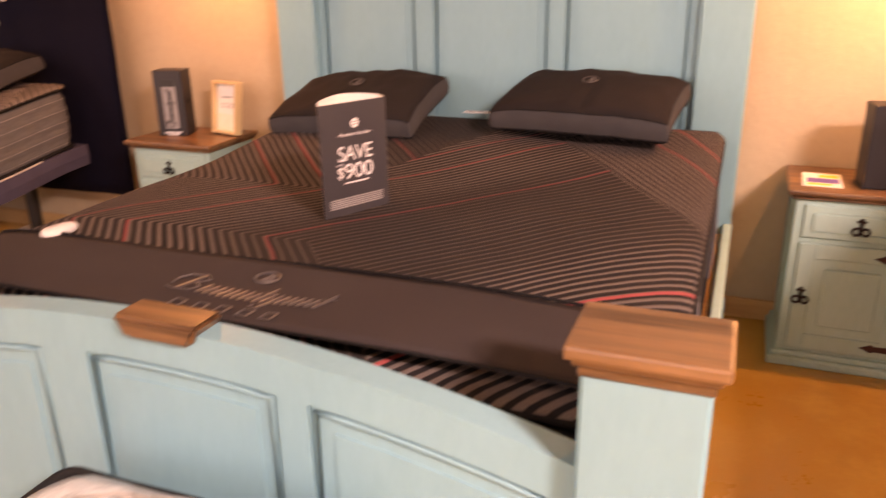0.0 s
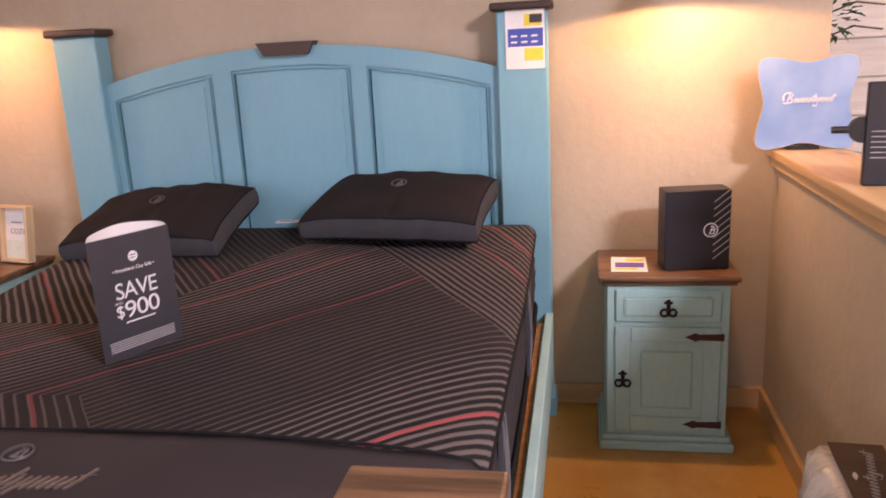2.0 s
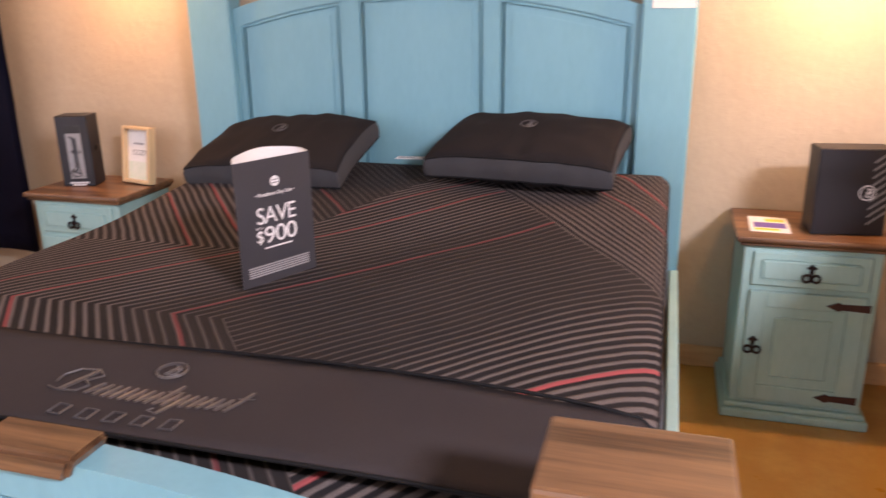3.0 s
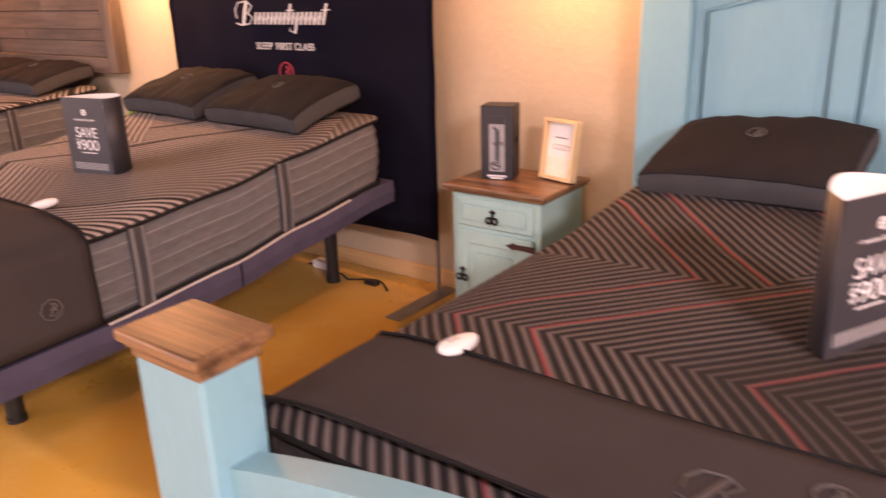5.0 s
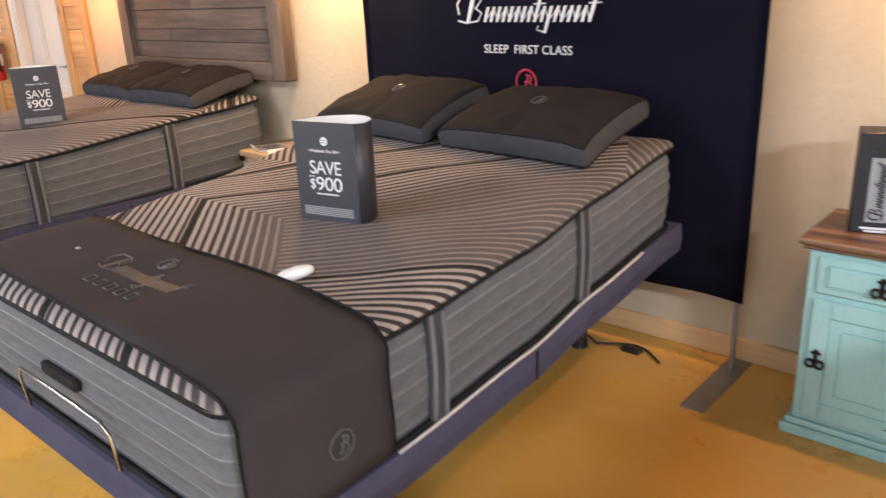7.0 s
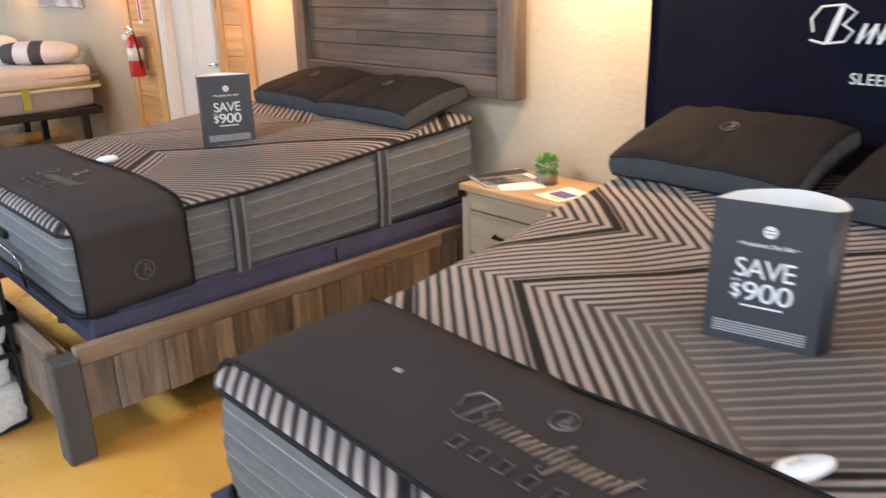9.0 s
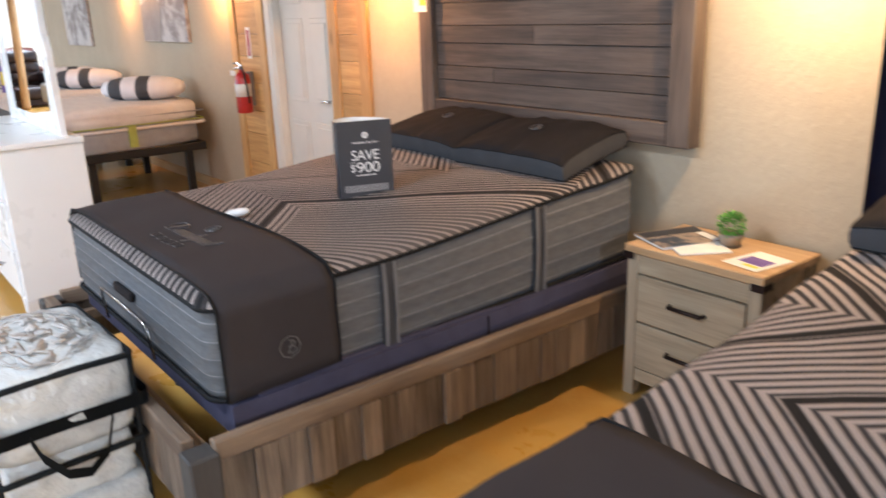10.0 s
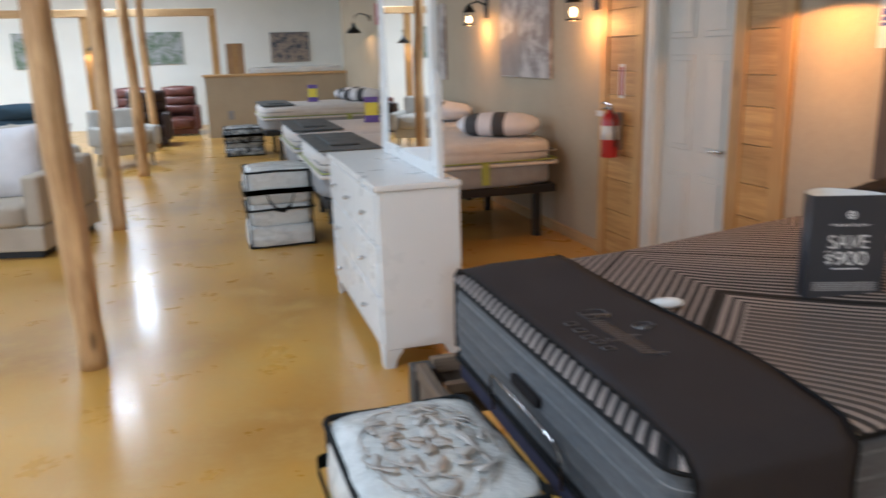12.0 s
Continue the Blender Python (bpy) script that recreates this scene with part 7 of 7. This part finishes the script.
sofa(pose(-10.84, -5.25, 0, 0, 0, -14), "long deep beige linen sofa with loose cushions")
for x, y, z, r, mt, lab in ((-11.18, -4.66, 0.74, 8, "pillow_white", "plump white scatter cushion on the sofa"), (-11.46, -4.42, 0.73, -30, "sofa", "beige scatter cushion on the sofa"), (-11.32, -5.42, 0.74, -4, "pillow_white", "plump white scatter cushion on the sofa")):
    t = thing("scatter_cushion", pose(x, y, z, 0, 70, r), lab, "cushion", "scatter cushions")
    nx = 14
    for s in (1, -1):
        bm = bmesh.new()
        g = [[bm.verts.new((0.34 * u * (1 - 0.08 * (1 - v * v)), 0.34 * v * (1 - 0.08 * (1 - u * u)), s * 0.13 * ((1 - u ** 4) * (1 - v ** 4)) ** 0.6)) for u in [-1 + 2 * i / nx for i in range(nx + 1)]] for v in [-1 + 2 * j / nx for j in range(nx + 1)]]
        for j in range(nx):
            for i in range(nx):
                bm.faces.new((g[j][i], g[j][i + 1], g[j + 1][i + 1], g[j + 1][i])[::s])
        part("cover", bm, M[mt], t, smooth_faces=True)


def armchair(m, mat_, label, recliner=False, scale=1.0):
    """Upholstered chair facing +x, origin on the floor below the seat."""
    t = thing("recliner" if recliner else "armchair", m, label, "armchair", "seats across the aisle")
    k = scale
    leg = 0.0 if recliner else 0.20
    part("seat", soft_box(bmesh.new(), -0.34 * k, 0.36 * k, -0.28 * k, 0.28 * k, leg + 0.15, leg + 0.36, n=8, puff=0.03, lump=0.004), mat_, t, smooth_faces=True)
    part("skirt", boxed(-0.36 * k, 0.33 * k, -0.36 * k, 0.36 * k, leg if not recliner else 0.03, leg + 0.15, 0.02, 2), mat_, t)
    back = boxed(-0.46 * k, -0.28 * k, -0.36 * k, 0.36 * k, leg + 0.10, 1.02 if recliner else 0.86, 0.06, 3)
    part("backrest", back, mat_, t)
    if recliner:
        for z in (0.45, 0.63, 0.82):
            part("back_roll", soft_box(bmesh.new(), -0.30 * k, -0.16 * k, -0.30 * k, 0.30 * k, z, z + 0.18, n=6, puff=0.04, lump=0.004), mat_, t, smooth_faces=True)
    for s in (-1, 1):
        part("arm", boxed(-0.34 * k, 0.36 * k, s * 0.36 * k - 0.07, s * 0.36 * k + 0.07, leg + 0.12, 0.62, 0.05, 3), mat_, t)
        if not recliner:
            for x in (-0.32, 0.30):
                bm = bmesh.new()
                cyl(bm, (x * k, s * 0.30 * k, 0), (x * k * 0.92, s * 0.28 * k, leg + 0.01), 0.014, 0.024, 10)
                part("leg", bm, M["cap_dark"], t)
    return t


armchair(pose(-21.6, -3.45, 0), M["leather"], "brown leather recliner by the end wall", True)
armchair(pose(-21.7, -4.4, 0), M["leather"], "brown leather recliner by the end wall", True)
armchair(pose(-19.6, -4.0, 0), M["leather_dark"], "dark brown leather recliner seen from its side", True)
armchair(pose(-16.6, -4.15, 0, 0, 0, 30), M["cream_cloth"], "cream accent chair with dark tapered legs")
armchair(pose(-14.0, -4.9, 0, 0, 0, 20), M["cream_cloth"], "cream accent chair with dark tapered legs")
armchair(pose(-15.8, -5.4, 0), M["blue_cloth"], "slate blue high-backed armchair", True)
armchair(pose(-13.2, -6.2, 0, 0, 0, -10), M["blue_cloth"], "slate blue high-backed armchair", True)
# reading chair that the mirror shows
armchair(pose(-10.6, -7.3, 0, 0, 0, 95), M["cream_cloth"], "pale grey wing chair on the shop floor", False, 1.1)
t = thing("indoor_tree", pose(-13.5, -6.9, 0), "dark green bushy artificial tree", "plant")
bm = bmesh.new()
cyl(bm, (0, 0, 0), (0, 0, 0.3), 0.16, 0.2, 16)
part("pot", bm, M["pot"], t)
bm = bmesh.new()
tube(bm, [(0, 0, 0.25), (0.03, 0.02, 0.9), (0.0, 0.0, 1.5)], 0.03)
for a in range(6):
    tube(bm, [(0, 0, 0.7 + a * 0.13), (0.25 * math.cos(a * 1.9), 0.25 * math.sin(a * 1.9), 0.95 + a * 0.14)], 0.012)
part("trunk", bm, M["barn_z"], t)
rnd = random.Random(9)
bm = bmesh.new()
for i in range(22):
    a, z = rnd.uniform(0, 6.28), rnd.uniform(0.75, 1.95)
    r = 0.45 * (1.1 - abs(z - 1.2) * 0.6)
    leafy(bm, rnd, (r * math.cos(a) * rnd.uniform(0.3, 1), r * math.sin(a) * rnd.uniform(0.3, 1), z), 0.20, 34, 0.085)
part("crown", bm, M["leaf_dark"], t)

# bodies of the added ceiling panels, which stay out of view
for x in (-20.5, -15.5, -10.5, -5.5, -0.5, 4):
    for y in (-4.5, -8.2):
        t = thing("unseen_ceiling_light", pose(x, y, 3.54), "flat rectangular ceiling light panel, unseen and assumed, lit", "ceiling light", "ceiling lights")
        part("frame", boxed(-0.64, 0.64, -0.34, 0.34, 0.0, 0.058, 0.004), M["white_lacquer"], t)
        part("diffuser", boxed(-0.60, 0.60, -0.30, 0.30, -0.006, -0.001), M["panel_glow"], t)
# shop windows
for i, (x0, x1) in enumerate(SOUTH_WINDOWS):
    w = thing("window_%d" % (i + 1), pose(0, -11.1, 0), "tall shop window in a white frame", "window", kind="structure")
    bm = bmesh.new()
    for a, b, c, d in ((x0, x0 + 0.06, 0.5, 3.0), (x1 - 0.06, x1, 0.5, 3.0), (x0 + 0.06, x1 - 0.06, 0.5, 0.56), (x0 + 0.06, x1 - 0.06, 2.94, 3.0), ((x0 + x1) / 2 - 0.03, (x0 + x1) / 2 + 0.03, 0.56, 2.94)):
        box(bm, a, b, -0.03, 0.03, c, d)
    part("window_frame", bm, M["white_lacquer"], w)
structure("ground", boxed(-300, 300, -600, -11.2, -0.2, -0.1), M["crack"], "plain ground outside the shop front", "ground")
